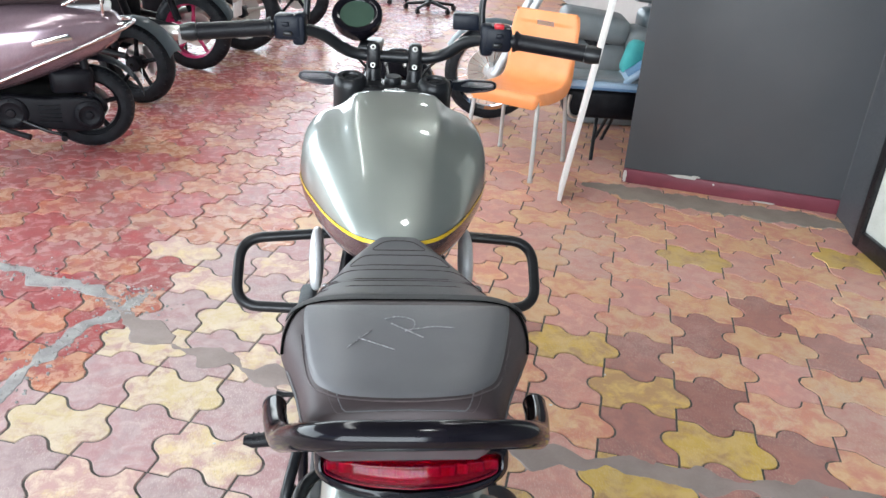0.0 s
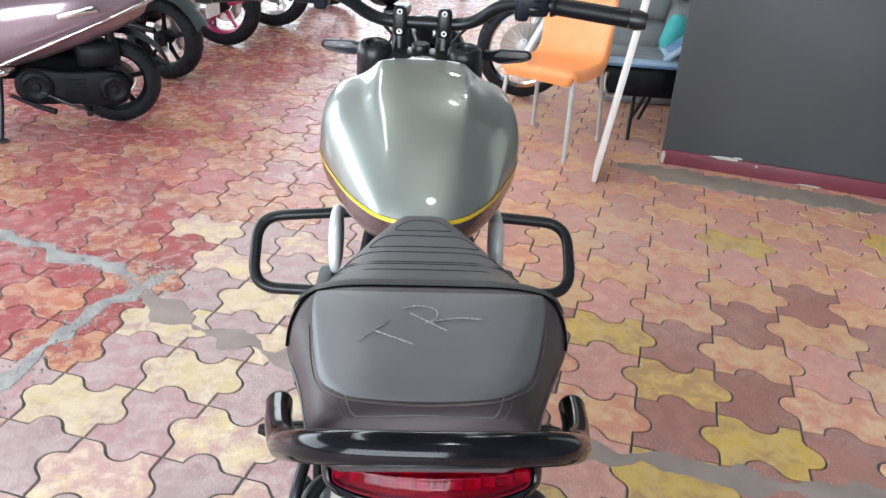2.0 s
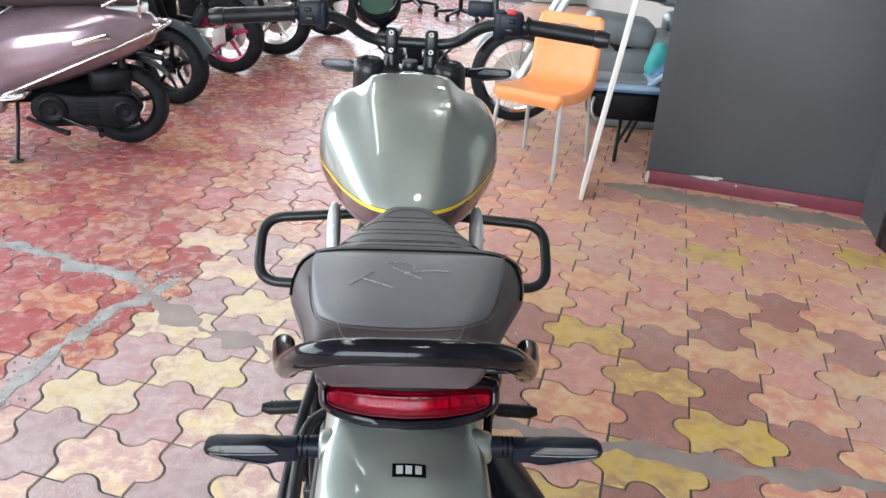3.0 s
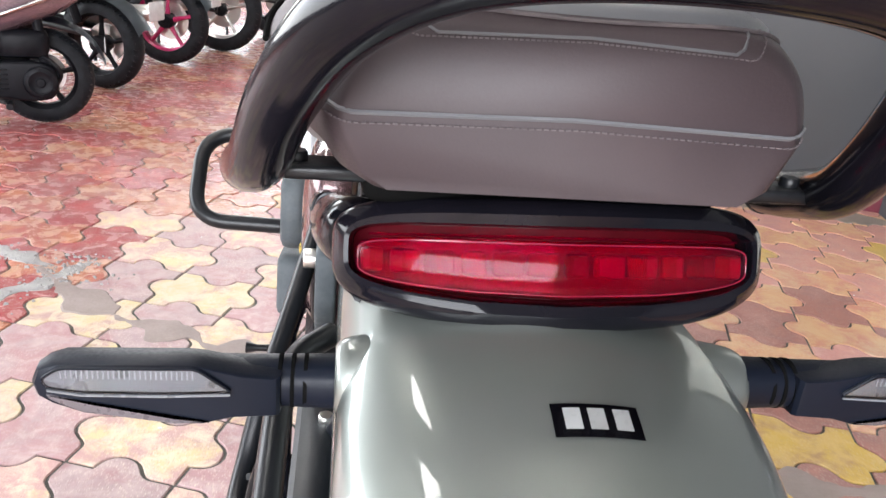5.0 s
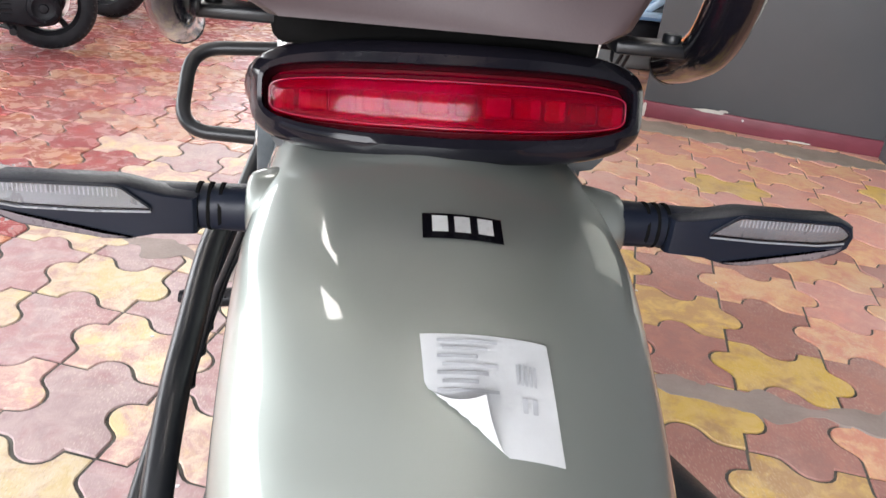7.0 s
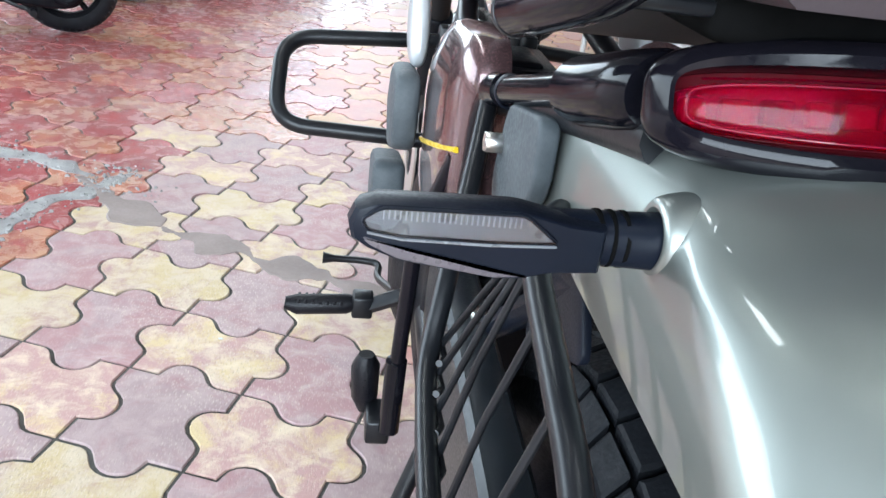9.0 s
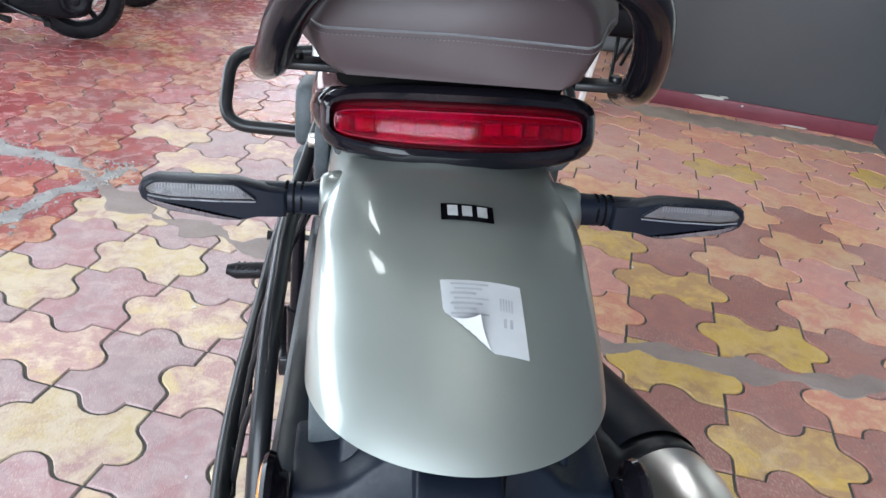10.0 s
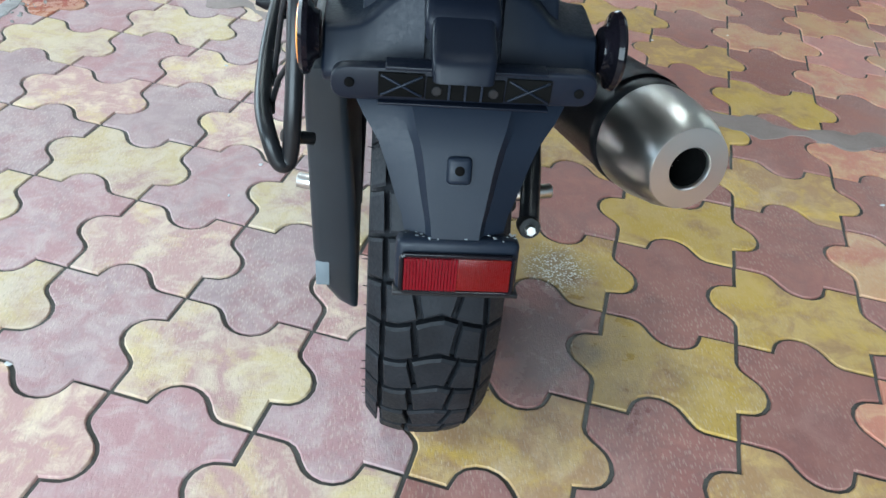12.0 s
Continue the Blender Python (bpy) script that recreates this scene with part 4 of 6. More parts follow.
rim = filleted([Vector(p) for p in ((-0.0442, -0.0055, 0.0142), (0.0442, -0.0055, 0.0142), (0.0442, -0.0055, -0.0182), (-0.0442, -0.0055, -0.0182))], 0.004, 4, closed=True)
rim = [rm @ p for p in rim]
part("reflector_rim", tube(rim + rim[:1], 0.0021, 8), GLOSS_BLACK, hous, "glossy black rim")
part("reflector_base", box((0.101, 0.016, 0.004), (0, 0.002, -0.0205), 0.001, rm), SATIN_BLACK, hous)
speck = bmesh.new()
rng = random.Random(21)
for k in range(34):
    u = rng.uniform(-0.044, 0.046)
    r = rng.uniform(0.0006, 0.0019)
    lathe([(r * 0.5, 0.0), (r, 0.0002), (r * 0.6, 0.0005), (0.0, 0.0006)], rm @ Matrix.Translation((u, rng.uniform(-0.001, 0.015), 0.0254)), 7, speck)
tagged(part("dust_specks", speck, SPECK, hous), kind="stuff")
# round side reflectors
for sx, mat_, text in ((-1, AMBER, "round amber side reflector"), (1, AMBER, "round amber side reflector")):
    stem = part("side_reflector", lathe([(0.0, 0.0), (0.018, 0.0), (0.020, 0.004), (0.030, 0.008), (0.0315, 0.012), (0.029, 0.015), (0.0, 0.015)], Matrix.Translation((sx * 0.110, -0.262, 0.635)) @ Matrix.Rotation(radians(sx * 90), 4, "Y"), 36), GLOSS_BLACK, bike)
    part("reflector_face", lathe([(0.0, 0.0030), (0.018, 0.0026), (0.0245, 0.0014), (0.0255, 0.0)], Matrix.Translation((sx * 0.125, -0.262, 0.635)) @ Matrix.Rotation(radians(sx * 90), 4, "Y"), 36), mat_, stem, text)

# turn signals


def turn_signal(m, name, side):
    """Along +x of m: stem, grooves, flat angular housing with two clear lenses that face -y."""
    face = m @ Matrix.Rotation(radians(90), 4, "X")
    bm = loft([[m @ Vector((x, r * 1.05 * se(math.cos(a), 0.8), r * se(math.sin(a), 0.8))) for a in [2 * math.pi * k / 20 for k in range(20)]] for x, r in ((-0.004, 0.0128), (0.003, 0.0122), (0.012, 0.0119), (0.020, 0.0116), (0.034, 0.0112), (0.060, 0.0110))])
    stem = part(name, bm, PLASTIC, bike, "black turn signal with clear lens")
    # grooves drawn as near-black rings, the shade in their colour
    for k in range(3):
        part("stem_groove", lathe([(0.0106, -0.0012), (0.0127, -0.0009), (0.0127, 0.0009), (0.0106, 0.0012)], m @ Matrix.Translation((0.0195 + 0.0058 * k, 0, 0)) @ Matrix.Rotation(radians(90), 4, "Y"), 20), HOLE, stem)
    edge = [(0.0300, 0.0108), (0.0440, 0.0118), (0.0640, 0.0168), (0.0700, 0.0176), (0.1270, 0.0164), (0.1345, 0.0130), (0.1370, 0.0060), (0.1355, -0.0010), (0.1300, -0.0052), (0.1170, -0.0106), (0.0760, -0.0168), (0.0640, -0.0164), (0.0500, -0.0124), (0.0300, -0.0110)]
    cx, cz = 0.082, 0.001
    rings = []
    for y, k in ((0.0060, 0.50), (0.0048, 0.78), (0.0005, 0.96), (-0.0070, 1.0), (-0.0130, 0.99), (-0.0150, 0.96), (-0.0155, 0.93)):
        rings.append([m @ Vector((cx + (x - cx) * (k if k > 0.9 else (k + 1) / 2), y, cz + (z * 0.92 - cz) * k)) for x, z in edge])
    part("signal_housing", loft(rings), PLASTIC, stem, smooth=28)
    upper = [(p.x, p.y) for p in filleted([Vector(v) for v in ((0.0510, 0.0034, 0), (0.0665, 0.0150, 0), (0.1240, 0.0140, 0), (0.1315, 0.0085, 0), (0.1290, 0.0042, 0), (0.1150, 0.0022, 0), (0.0800, 0.0022, 0))], 0.003, 3, closed=True)]
    lower = [(p.x, p.y) for p in filleted([Vector(v) for v in ((0.1310, 0.0008, 0), (0.1285, -0.0026, 0), (0.1160, -0.0084, 0), (0.0760, -0.0144, 0), (0.0600, -0.0130, 0), (0.0760, -0.0112, 0), (0.1120, -0.0040, 0))], 0.002, 3, closed=True)]
    at = lambda y: face @ Matrix.Translation((0, 0, y))
    part("lens_back", prism(upper, 0.0008, at(0.0153)), LENS_BACK, stem)
    part("clear_lens", prism(upper, 0.0012, at(0.0166)), CLEAR, stem, "clear lens")
    part("lower_lens", prism(lower, 0.0024, at(0.0138), 0.0006), LENS_SHADE, stem, "smoky lower lens")
    loop = [m @ Vector((x, -0.0168, z)) for x, z in upper]
    part("lens_border", tube(loop + loop[:1], 0.0008, 5), PLASTIC, stem)
    part("lens_edge", tube([m @ Vector(p) for p in ((0.0520, -0.0176, 0.0024), (0.0800, -0.0176, 0.0012), (0.1150, -0.0176, 0.0012), (0.1290, -0.0174, 0.0032))], 0.0006, 5), LENS_BACK, stem)
    # lens ribs in pale grey, their glint put into the colour
    for k in range(26):
        x = 0.0680 + 0.0022 * k
        part("lens_rib", box((0.0007, 0.0004, 0.0042), (x, -0.0163, 0.0113 - 0.016 * max(0, x - 0.118)), 0.0, m), PRINT, stem, smooth=0)
    return stem


turn_signal(Matrix.Translation((0.090, -0.092, 0.776)), "turn_signal", 1)
turn_signal(Matrix.Translation((-0.097, -0.088, 0.770)) @ Matrix.Diagonal((-1, 1, 1, 1)), "turn_signal", -1)
for sx in (-1, 1):
    part("signal_boss", lathe([(0.0240, -0.036), (0.0215, -0.020), (0.0197, -0.0110), (0.0180, -0.0068), (0.0155, -0.0048), (0.0135, -0.0050), (0.0115, -0.0075)], Matrix.Translation((sx * 0.105 - 0.003, -0.089, 0.772)) @ Matrix.Rotation(radians(sx * 90), 4, "Y"), 36), PAINT, bike)

# exhaust
tip, root = Vector((0.261, -0.168, 0.468)), Vector((0.150, 0.34, 0.375))
em = along(root, tip)
LEN = (tip - root).length
muffler = part("muffler", lathe([(0.0, 0.0), (0.035, 0.0), (0.050, 0.04), (0.060, 0.10), (0.063, LEN - 0.115), (0.0645, LEN - 0.11), (0.0645, LEN - 0.095), (0.062, LEN - 0.092), (0.0, LEN - 0.092)], em, 40), SATIN_BLACK, bike, "satin black exhaust muffler")
part("muffler_tip", lathe([(0.0615, LEN - 0.10), (0.0630, LEN - 0.088), (0.0615, LEN - 0.060), (0.0545, LEN - 0.025), (0.0465, LEN - 0.002), (0.0450, LEN), (0.0245, LEN + 0.001), (0.0225, LEN - 0.002), (0.0215, LEN - 0.05)], em, 48), STEEL, muffler, "brushed steel exhaust end cap")
part("muffler_bore", lathe([(0.0218, LEN - 0.004), (0.0214, LEN - 0.06), (0.0, LEN - 0.06)], em, 32), HOLE, muffler)
part("heat_shield", loft([[em @ Vector((0.067 * math.cos(a), 0.067 * math.sin(a), h)) for a in [radians(-60 + 8 * k) for k in range(24)]] for h in (0.06, 0.12, LEN - 0.15, LEN - 0.118)], closed=False), PLASTIC, muffler)
part("exhaust_pipe", tube(spline([root, (0.145, 0.48, 0.30), (0.13, 0.70, 0.22), (0.10, 0.88, 0.26), (0.06, 0.95, 0.42), (0.03, 0.90, 0.56)], 6), 0.021, 14), STEEL, bike)
# brake hose stay near the axle
part("brake_stay", tube([(0.128, 0.02, 0.41), (0.122, -0.05, 0.385), (0.118, -0.108, 0.341)], [0.011, 0.012, 0.012], 10), SATIN_BLACK, bike)
part("stay_lug", lathe([(0.0, -0.010), (0.012, -0.010), (0.0135, -0.007), (0.0135, 0.010), (0.012, 0.013), (0.0, 0.013)], Matrix.Translation((0.117, -0.108, 0.341)) @ Matrix.Rotation(radians(70), 4, "X"), 24), SATIN_BLACK, bike)
part("stay_bolt", rod((0.117, -0.118, 0.343), (0.117, -0.128, 0.347), 0.0065, 6), STEEL, bike)

# crash guard
for sx in (-1, 1):
    pts = filleted([(sx * 0.05, 0.955, 0.63), (sx * 0.343, 0.935, 0.615), (sx * 0.346, 0.825, 0.500), (sx * 0.06, 0.805, 0.497)], 0.055, 8)
    g = part("crash_guard", tube(pts, 0.0125, 14), SATIN_BLACK, bike, "satin black looped engine guard")
    part("guard_clamp", box((0.03, 0.04, 0.05), (sx * 0.07, 0.955, 0.63), 0.006), SATIN_BLACK, g)

# steering: everything turned a little to the right
ST = Matrix.Translation((0.0, 0.93, 0)) @ Matrix.Rotation(radians(-5.0), 4, "Z") @ Matrix.Translation((0, -0.93, 0))


def steer(name, bm, material, parent=None, label="", smooth=45):
    bm.transform(ST)
    return part(name, bm, material, parent or bike, label, smooth)


tc = steer("triple_clamp", box((0.235, 0.085, 0.032), (0, 0.915, 0.980), 0.012, segs=3), SATIN_BLACK, None, "black upper fork clamp")
for sx in (-1, 1):
    steer("fork_cap", lathe([(0.0, 0.004), (0.016, 0.004), (0.018, 0.010), (0.027, 0.010), (0.033, 0.004), (0.0355, -0.010), (0.037, -0.06), (0.034, -0.075)], Matrix.Translation((sx * 0.088, 0.893, 1.004)) @ Matrix.Rotation(radians(8), 4, "X"), 28), SATIN_BLACK, tc)
    steer("cap_bolt", rod((sx * 0.088, 0.893, 1.001), (sx * 0.088, 0.892, 1.012), 0.012, 6), SATIN_BLACK, tc)
    steer("fork_tube", rod((sx * 0.088, 0.925, 0.96), (sx * 0.088, 1.33, 0.30), 0.022, 18), SATIN_BLACK, None)
    steer("fork_lower", rod((sx * 0.088, 1.12, 0.645), (sx * 0.088, 1.36, 0.28), 0.029, 18), ENGINE, None)
    # handlebar risers
    riser = steer("bar_riser", tube([(sx * 0.044, 0.940, 0.97), (sx * 0.044, 0.948, 1.01), (sx * 0.044, 0.953, 1.050)], [0.020, 0.016, 0.018], 14), SATIN_BLACK, None)
    steer("riser_cap", box((0.028, 0.034, 0.056), (sx * 0.044, 0.944, 1.047), 0.008, segs=3), SATIN_BLACK, riser)
    for dz in (-0.019, 0.019):
        steer("cap_screw", rod((sx * 0.044, 0.929, 1.047 + dz), (sx * 0.044, 0.924, 1.049 + dz), 0.0058, 12), STEEL, riser)
        steer("screw_socket", rod((sx * 0.044, 0.9245, 1.0488 + dz), (sx * 0.044, 0.9232, 1.0492 + dz), 0.0028, 6), HOLE, riser)
bar_pts = filleted([(-0.40, 0.842, 1.094), (-0.225, 0.880, 1.106), (-0.155, 0.910, 1.098), (-0.095, 0.950, 1.044), (0.095, 0.950, 1.044), (0.155, 0.910, 1.098), (0.225, 0.880, 1.106), (0.40, 0.842, 1.094)], 0.045, 7)
bar = steer("handlebar", tube(bar_pts, 0.0125, 14), SATIN_BLACK, None, "satin black handlebar")
for sx in (-1, 1):
    a, b = Vector((sx * 0.245, 0.876, 1.105)), Vector((sx * 0.385, 0.845, 1.095))
    steer("grip", tube([a, a.lerp(b, 0.03), a.lerp(b, 0.06), a.lerp(b, 0.09), a.lerp(b, 0.95), b], [0.021, 0.021, 0.0175, 0.0165, 0.0168, 0.0175], 18), GRIP, bar, "black rubber grip")
    c = b + (b - a).normalized() * 0.002
    steer("bar_end", tube([c, c + (b - a).normalized() * 0.012, c + (b - a).normalized() * 0.030], [0.0175, 0.019, 0.015], 18), SATIN_BLACK, bar)
    bm = box((0.055, 0.045, 0.050), (sx * 0.212, 0.884, 1.108), 0.009)
    box((0.026, 0.050, 0.062), (sx * 0.190, 0.89, 1.104), 0.008, None, bm)
    sw = steer("switch_box", bm, PLASTIC, bar, "black switch housing")
    steer("switch_button", box((0.014, 0.006, 0.009), (sx * 0.214, 0.858, 1.116), 0.002), PLASTIC, sw)
    steer("switch_rocker", box((0.018, 0.007, 0.010), (sx * 0.210, 0.858, 1.098), 0.003), SATIN_BLACK, sw)
    if sx > 0:
        steer("kill_switch", box((0.020, 0.014, 0.010), (0.212, 0.868, 1.134), 0.003), RED_SWITCH, sw, "red kill switch")
        steer("brake_reservoir", box((0.060, 0.045, 0.032), (0.150, 0.945, 1.128), 0.005), PLASTIC, bar, "black brake fluid reservoir")
    steer("lever", tube(spline([(sx * 0.185, 0.93, 1.100), (sx * 0.26, 0.945, 1.100), (sx * 0.34, 0.925, 1.096), (sx * 0.385, 0.915, 1.094)], 5), 0.006, 8), SATIN_BLACK, bar)
    steer("mirror_stem", tube(spline([(sx * 0.180, 0.905, 1.12), (sx * 0.178, 0.91, 1.17), (sx * 0.19, 0.92, 1.24)], 5), 0.007, 10), SATIN_BLACK, bar)
    steer("control_cable", tube(spline([(sx * 0.18, 0.92, 1.095), (sx * 0.12, 0.985, 1.055), (sx * 0.06, 1.03, 0.99), (sx * 0.03, 1.02, 0.90)], 6), 0.0035, 6), SATIN_BLACK, None)
    sm = ST @ Matrix.Translation((sx * 0.10, 1.130, 0.946)) @ Matrix.Diagonal((sx, 1, 1, 1))
    turn_signal(sm, "turn_signal", sx)
# round instrument, set off to the left
dm = Matrix.Translation((-0.086, 1.005, 1.118)) @ Matrix.Rotation(radians(38), 4, "X") @ Matrix.Diagonal((0.92, 0.92, 1, 1))
gauge = steer("instrument", lathe([(0.0, -0.05), (0.035, -0.048), (0.056, -0.02), (0.060, 0.0), (0.058, 0.006), (0.050, 0.007), (0.041, 0.004), (0.039, 0.001)], dm, 40), GLOSS_BLACK, None, "round instrument with gloss black bezel")
steer("instrument_glass", lathe([(0.0, 0.003), (0.040, 0.0028)], dm, 40), DISPLAY, gauge, "grey-green unlit display")
steer("instrument_stay", box((0.05, 0.10, 0.02), (-0.055, 1.0, 1.055), 0.006), SATIN_BLACK, gauge)
steer("headlamp", lathe([(0.0, -0.06), (0.05, -0.055), (0.085, -0.01), (0.092, 0.03), (0.090, 0.04), (0.0, 0.045)], Matrix.Translation((0, 1.12, 0.93)) @ Matrix.Rotation(radians(-90), 4, "X"), 40), GLOSS_BLACK, None, "round black headlamp")
steer("ignition_lock", rod((0, 0.915, 0.985), (0, 0.913, 1.012), 0.018, 20), SATIN_BLACK, None)
rings = []
for k in range(15):
    a = radians(35 + 125 * k / 14)
    rr = 0.325
    rings.append([Vector((s * 0.062, 1.357 - rr * math.cos(a) * (1 - 0.06 * s * s), 0.30 + rr * math.sin(a) * (1 - 0.05 * s * s) - 0.02 * s * s)) for s in [-1 + 0.25 * i for i in range(9)]])
bm = loft(rings, closed=False)
bmesh.ops.solidify(bm, geom=bm.faces[:], thickness=0.003)
steer("front_mudguard", bm, GLOSS_BLACK, None)
# centre stand
for sx in (-1, 1):
    part("centre_stand", tube([(sx * 0.08, 0.42, 0.28), (sx * 0.15, 0.36, 0.10), (sx * 0.16, 0.34, 0.012)], 0.012, 10), SATIN_BLACK, bike)

# ---- the room ----
GREY_WALL = surface("grey_wall_paint", (0.072, 0.076, 0.083), (0.083, 0.087, 0.094), 0.40, 0, 2.5, 160, 0.10, world_space=True)
MAROON = surface("maroon_skirting_paint", (0.20, 0.045, 0.065), (0.16, 0.035, 0.05), 0.45, 0, 8, 150, 0.15, world_space=True)
PLASTER = surface("bare_plaster", (0.55, 0.53, 0.50), (0.45, 0.43, 0.40), 0.85, 0, 20, 200, 0.3)
CEMENT = surface("grey_cement", (0.37, 0.36, 0.35), (0.23, 0.22, 0.215), 0.8, 0, 16, 120, 1.0, world_space=True)
CEMENT_DARK = surface("dark_cement", (0.30, 0.24, 0.22), (0.23, 0.185, 0.17), 0.6, 0, 9, 140, 0.3, world_space=True)
MORTAR = surface("dirty_joint_sand", (0.070, 0.069, 0.062), (0.135, 0.132, 0.120), 0.85, 0, 8, 120, 0.6, world_space=True)
WHITE_WALL = surface("assumed_wall_grey", (0.48, 0.47, 0.455), (0.54, 0.53, 0.515), 0.7, 0, 3, 120, 0.1, world_space=True)
CEIL = surface("grey_ceiling", (0.15, 0.15, 0.15), (0.19, 0.19, 0.19), 0.8, 0, 2, 100, 0.05, world_space=True)
CEMENT_WARM = surface("brown_grey_cement", (0.30, 0.25, 0.21), (0.22, 0.18, 0.155), 0.7, 0, 7, 140, 0.4, world_space=True)
BLACK_FRAME = surface("black_aluminium", (0.015, 0.015, 0.017), (0.03, 0.03, 0.032), 0.35, 0.4, 20, 200, 0.05)
LED = emitter("led_panel", (0.95, 1.0, 0.99), 48.0)
TUBE_LED = emitter("tube_diffuser", (0.94, 1.0, 1.0), 10.0)
FROST = surface("pale_frosted_panel", (0.62, 0.64, 0.60), (0.52, 0.55, 0.50), 0.35, 0, 12, 120, 0.1)
ORANGE = surface("orange_plastic", (0.80, 0.29, 0.10), (0.84, 0.33, 0.13), 0.36, 0, 12, 500, 0.02, rvar=0.06)
LEG_STEEL = surface("grey_chair_tube", (0.50, 0.50, 0.49), (0.42, 0.42, 0.41), 0.4, 0.5, 20, 200, 0.05)
WHITE_BOARD = surface("white_laminate", (0.72, 0.71, 0.69), (0.64, 0.63, 0.61), 0.5, 0, 14, 160, 0.1)
BLUE = surface("pale_blue_plastic", (0.30, 0.43, 0.58), (0.36, 0.49, 0.62), 0.4, 0, 14, 200, 0.05)
BLUE_DEEP = surface("blue_plastic", (0.10, 0.20, 0.36), (0.14, 0.26, 0.42), 0.4, 0, 14, 200, 0.05)
TEAL = surface("teal_cloth", (0.05, 0.36, 0.36), (0.07, 0.42, 0.42), 0.8, 0, 20, 300, 0.3)
GREY_SEAT = surface("grey_vinyl", (0.16, 0.18, 0.19), (0.21, 0.23, 0.24), 0.5, 0, 8, 300, 0.2)
MAUVE = surface("mauve_metallic_paint", (0.22, 0.15, 0.18), (0.27, 0.19, 0.22), 0.25, 0.45, 6, 500, 0.01, coat=1.0)
PINK = surface("magenta_rim_paint", (0.55, 0.02, 0.13), (0.48, 0.02, 0.11), 0.35, 0, 12, 200, 0.02, coat=0.5)
DARK_PAINT = surface("dark_blue_grey_paint", (0.085, 0.11, 0.125), (0.115, 0.145, 0.16), 0.40, 0.1, 8, 300, 0.02, coat=0.3)


def wall(name, a, b, z0, z1, thick, material, label=""):
    """An upright slab from a to b in plan; its thickness lies to the left of the way from a to b."""
    a, b = Vector((*a, 0)), Vector((*b, 0))
    d = (b - a).normalized()
    n = Vector((-d.y, d.x, 0))
    m = Matrix.Translation(a) @ Matrix(((d.x, n.x, 0, 0), (d.y, n.y, 0, 0), (0, 0, 1, 0), (0, 0, 0, 1)))
    L = (b - a).length
    return tagged(part(name, box((L, thick, z1 - z0), (L / 2, thick / 2, (z0 + z1) / 2), 0.004, m), material, smooth=30), label, kind="structure")


H = 3.2
PL, PR = (1.272, 2.972), (2.243, 2.588)
wall("wall_partition", PL, PR, 0.075, H, 0.14, GREY_WALL, "grey painted partition wall")
skirt = wall("skirting", (1.272 - 0.0028, 2.972 - 0.0070), (2.243 - 0.0028, 2.588 - 0.007), 0.0, 0.075, 0.147, MAROON, "chipped maroon painted skirting")
rng = random.Random(3)
pd = (Vector((*PR, 0)) - Vector((*PL, 0))).normalized()
pn = Vector((pd.y, -pd.x, 0))
for s, w, h, z in ((0.30, 0.16, 0.018, 0.078), (0.36, 0.05, 0.012, 0.086), (0.70, 0.12, 0.010, 0.006), (0.012, 0.022, 0.07, 0.04), (0.45, 0.012, 0.01, 0.06)):
    pts = []
    for k in range(14):
        a = 2 * math.pi * k / 14
        r = rng.uniform(0.65, 1.05)
        pts.append((w / 2 * r * se(math.cos(a), 0.7), h / 2 * r * math.sin(a)))
    c = Vector((*PL, z)) + pd * s + pn * 0.0085
    m = Matrix(((pd.x, 0, pn.x, c.x), (pd.y, 0, pn.y, c.y), (0, 1, 0, c.z), (0, 0, 0, 1)))
    part("chipped_plaster", prism(pts, 0.003, m, 0.0), PLASTER, skirt, smooth=0)
q = Vector((*PR, 0))
e = q + Vector((-0.268, -0.963, 0)).normalized() * 0.345
wall("wall_return", (e.x, e.y), PR, 0.0, H, -0.14, GREY_WALL, "grey painted return wall")
# black-framed glazed door beside the return wall
e2 = e + Vector((-0.05, -0.999, 0)).normalized() * 0.95
door = tagged(new("door_1"), "black aluminium framed door with pale frosted pane", "door", kind="structure")
for a, b, z0, z1, t in ((0.0, 0.045, 0.0, 2.15, 0.05), (0.905, 0.95, 0.0, 2.15, 0.05), (0.045, 0.905, 2.10, 2.15, 0.05), (0.045, 0.905, 0.0, 0.08, 0.05)):
    d = (e2 - e).normalized()
    n = Vector((-d.y, d.x, 0))
    m = Matrix.Translation(e) @ Matrix(((d.x, n.x, 0, 0), (d.y, n.y, 0, 0), (0, 0, 1, 0), (0, 0, 0, 1)))
    part("door_frame", box((b - a, t, z1 - z0), ((a + b) / 2, 0.0, (z0 + z1) / 2), 0.004, m), BLACK_FRAME, door)
part("door_pane", box((0.86, 0.012, 2.02), (0.475, 0.0, 1.09), 0.0, m), FROST, door)
wall("wall_above_door", (e2.x, e2.y), (e.x, e.y), 2.15, H, -0.14, GREY_WALL, "grey wall above the door")
# assumed walls and beams round the room; their greys set the bounce light
wall("wall_right", (1.95, -4.0), (e2.x, e2.y), 0.0, H, -0.14, GREY_WALL, "assumed side wall, grey to cut bounce light")
wall("wall_right_far", (2.40, 9.8), (2.40, 2.75), 0.0, H, 0.14, WHITE_WALL, "assumed plain grey side wall")
wall("wall_far_left", (-6.0, 9.8), (-4.1, 9.8), 0.0, H, 0.14, WHITE_WALL, "assumed plain grey end wall")
wall("wall_far_right", (1.7, 9.8), (2.4, 9.8), 0.0, H, 0.14, WHITE_WALL, "assumed plain grey end wall")
wall("wall_far_head", (-4.1, 9.8), (1.7, 9.8), 2.95, H, 0.14, WHITE_WALL, "beam above the open far end")
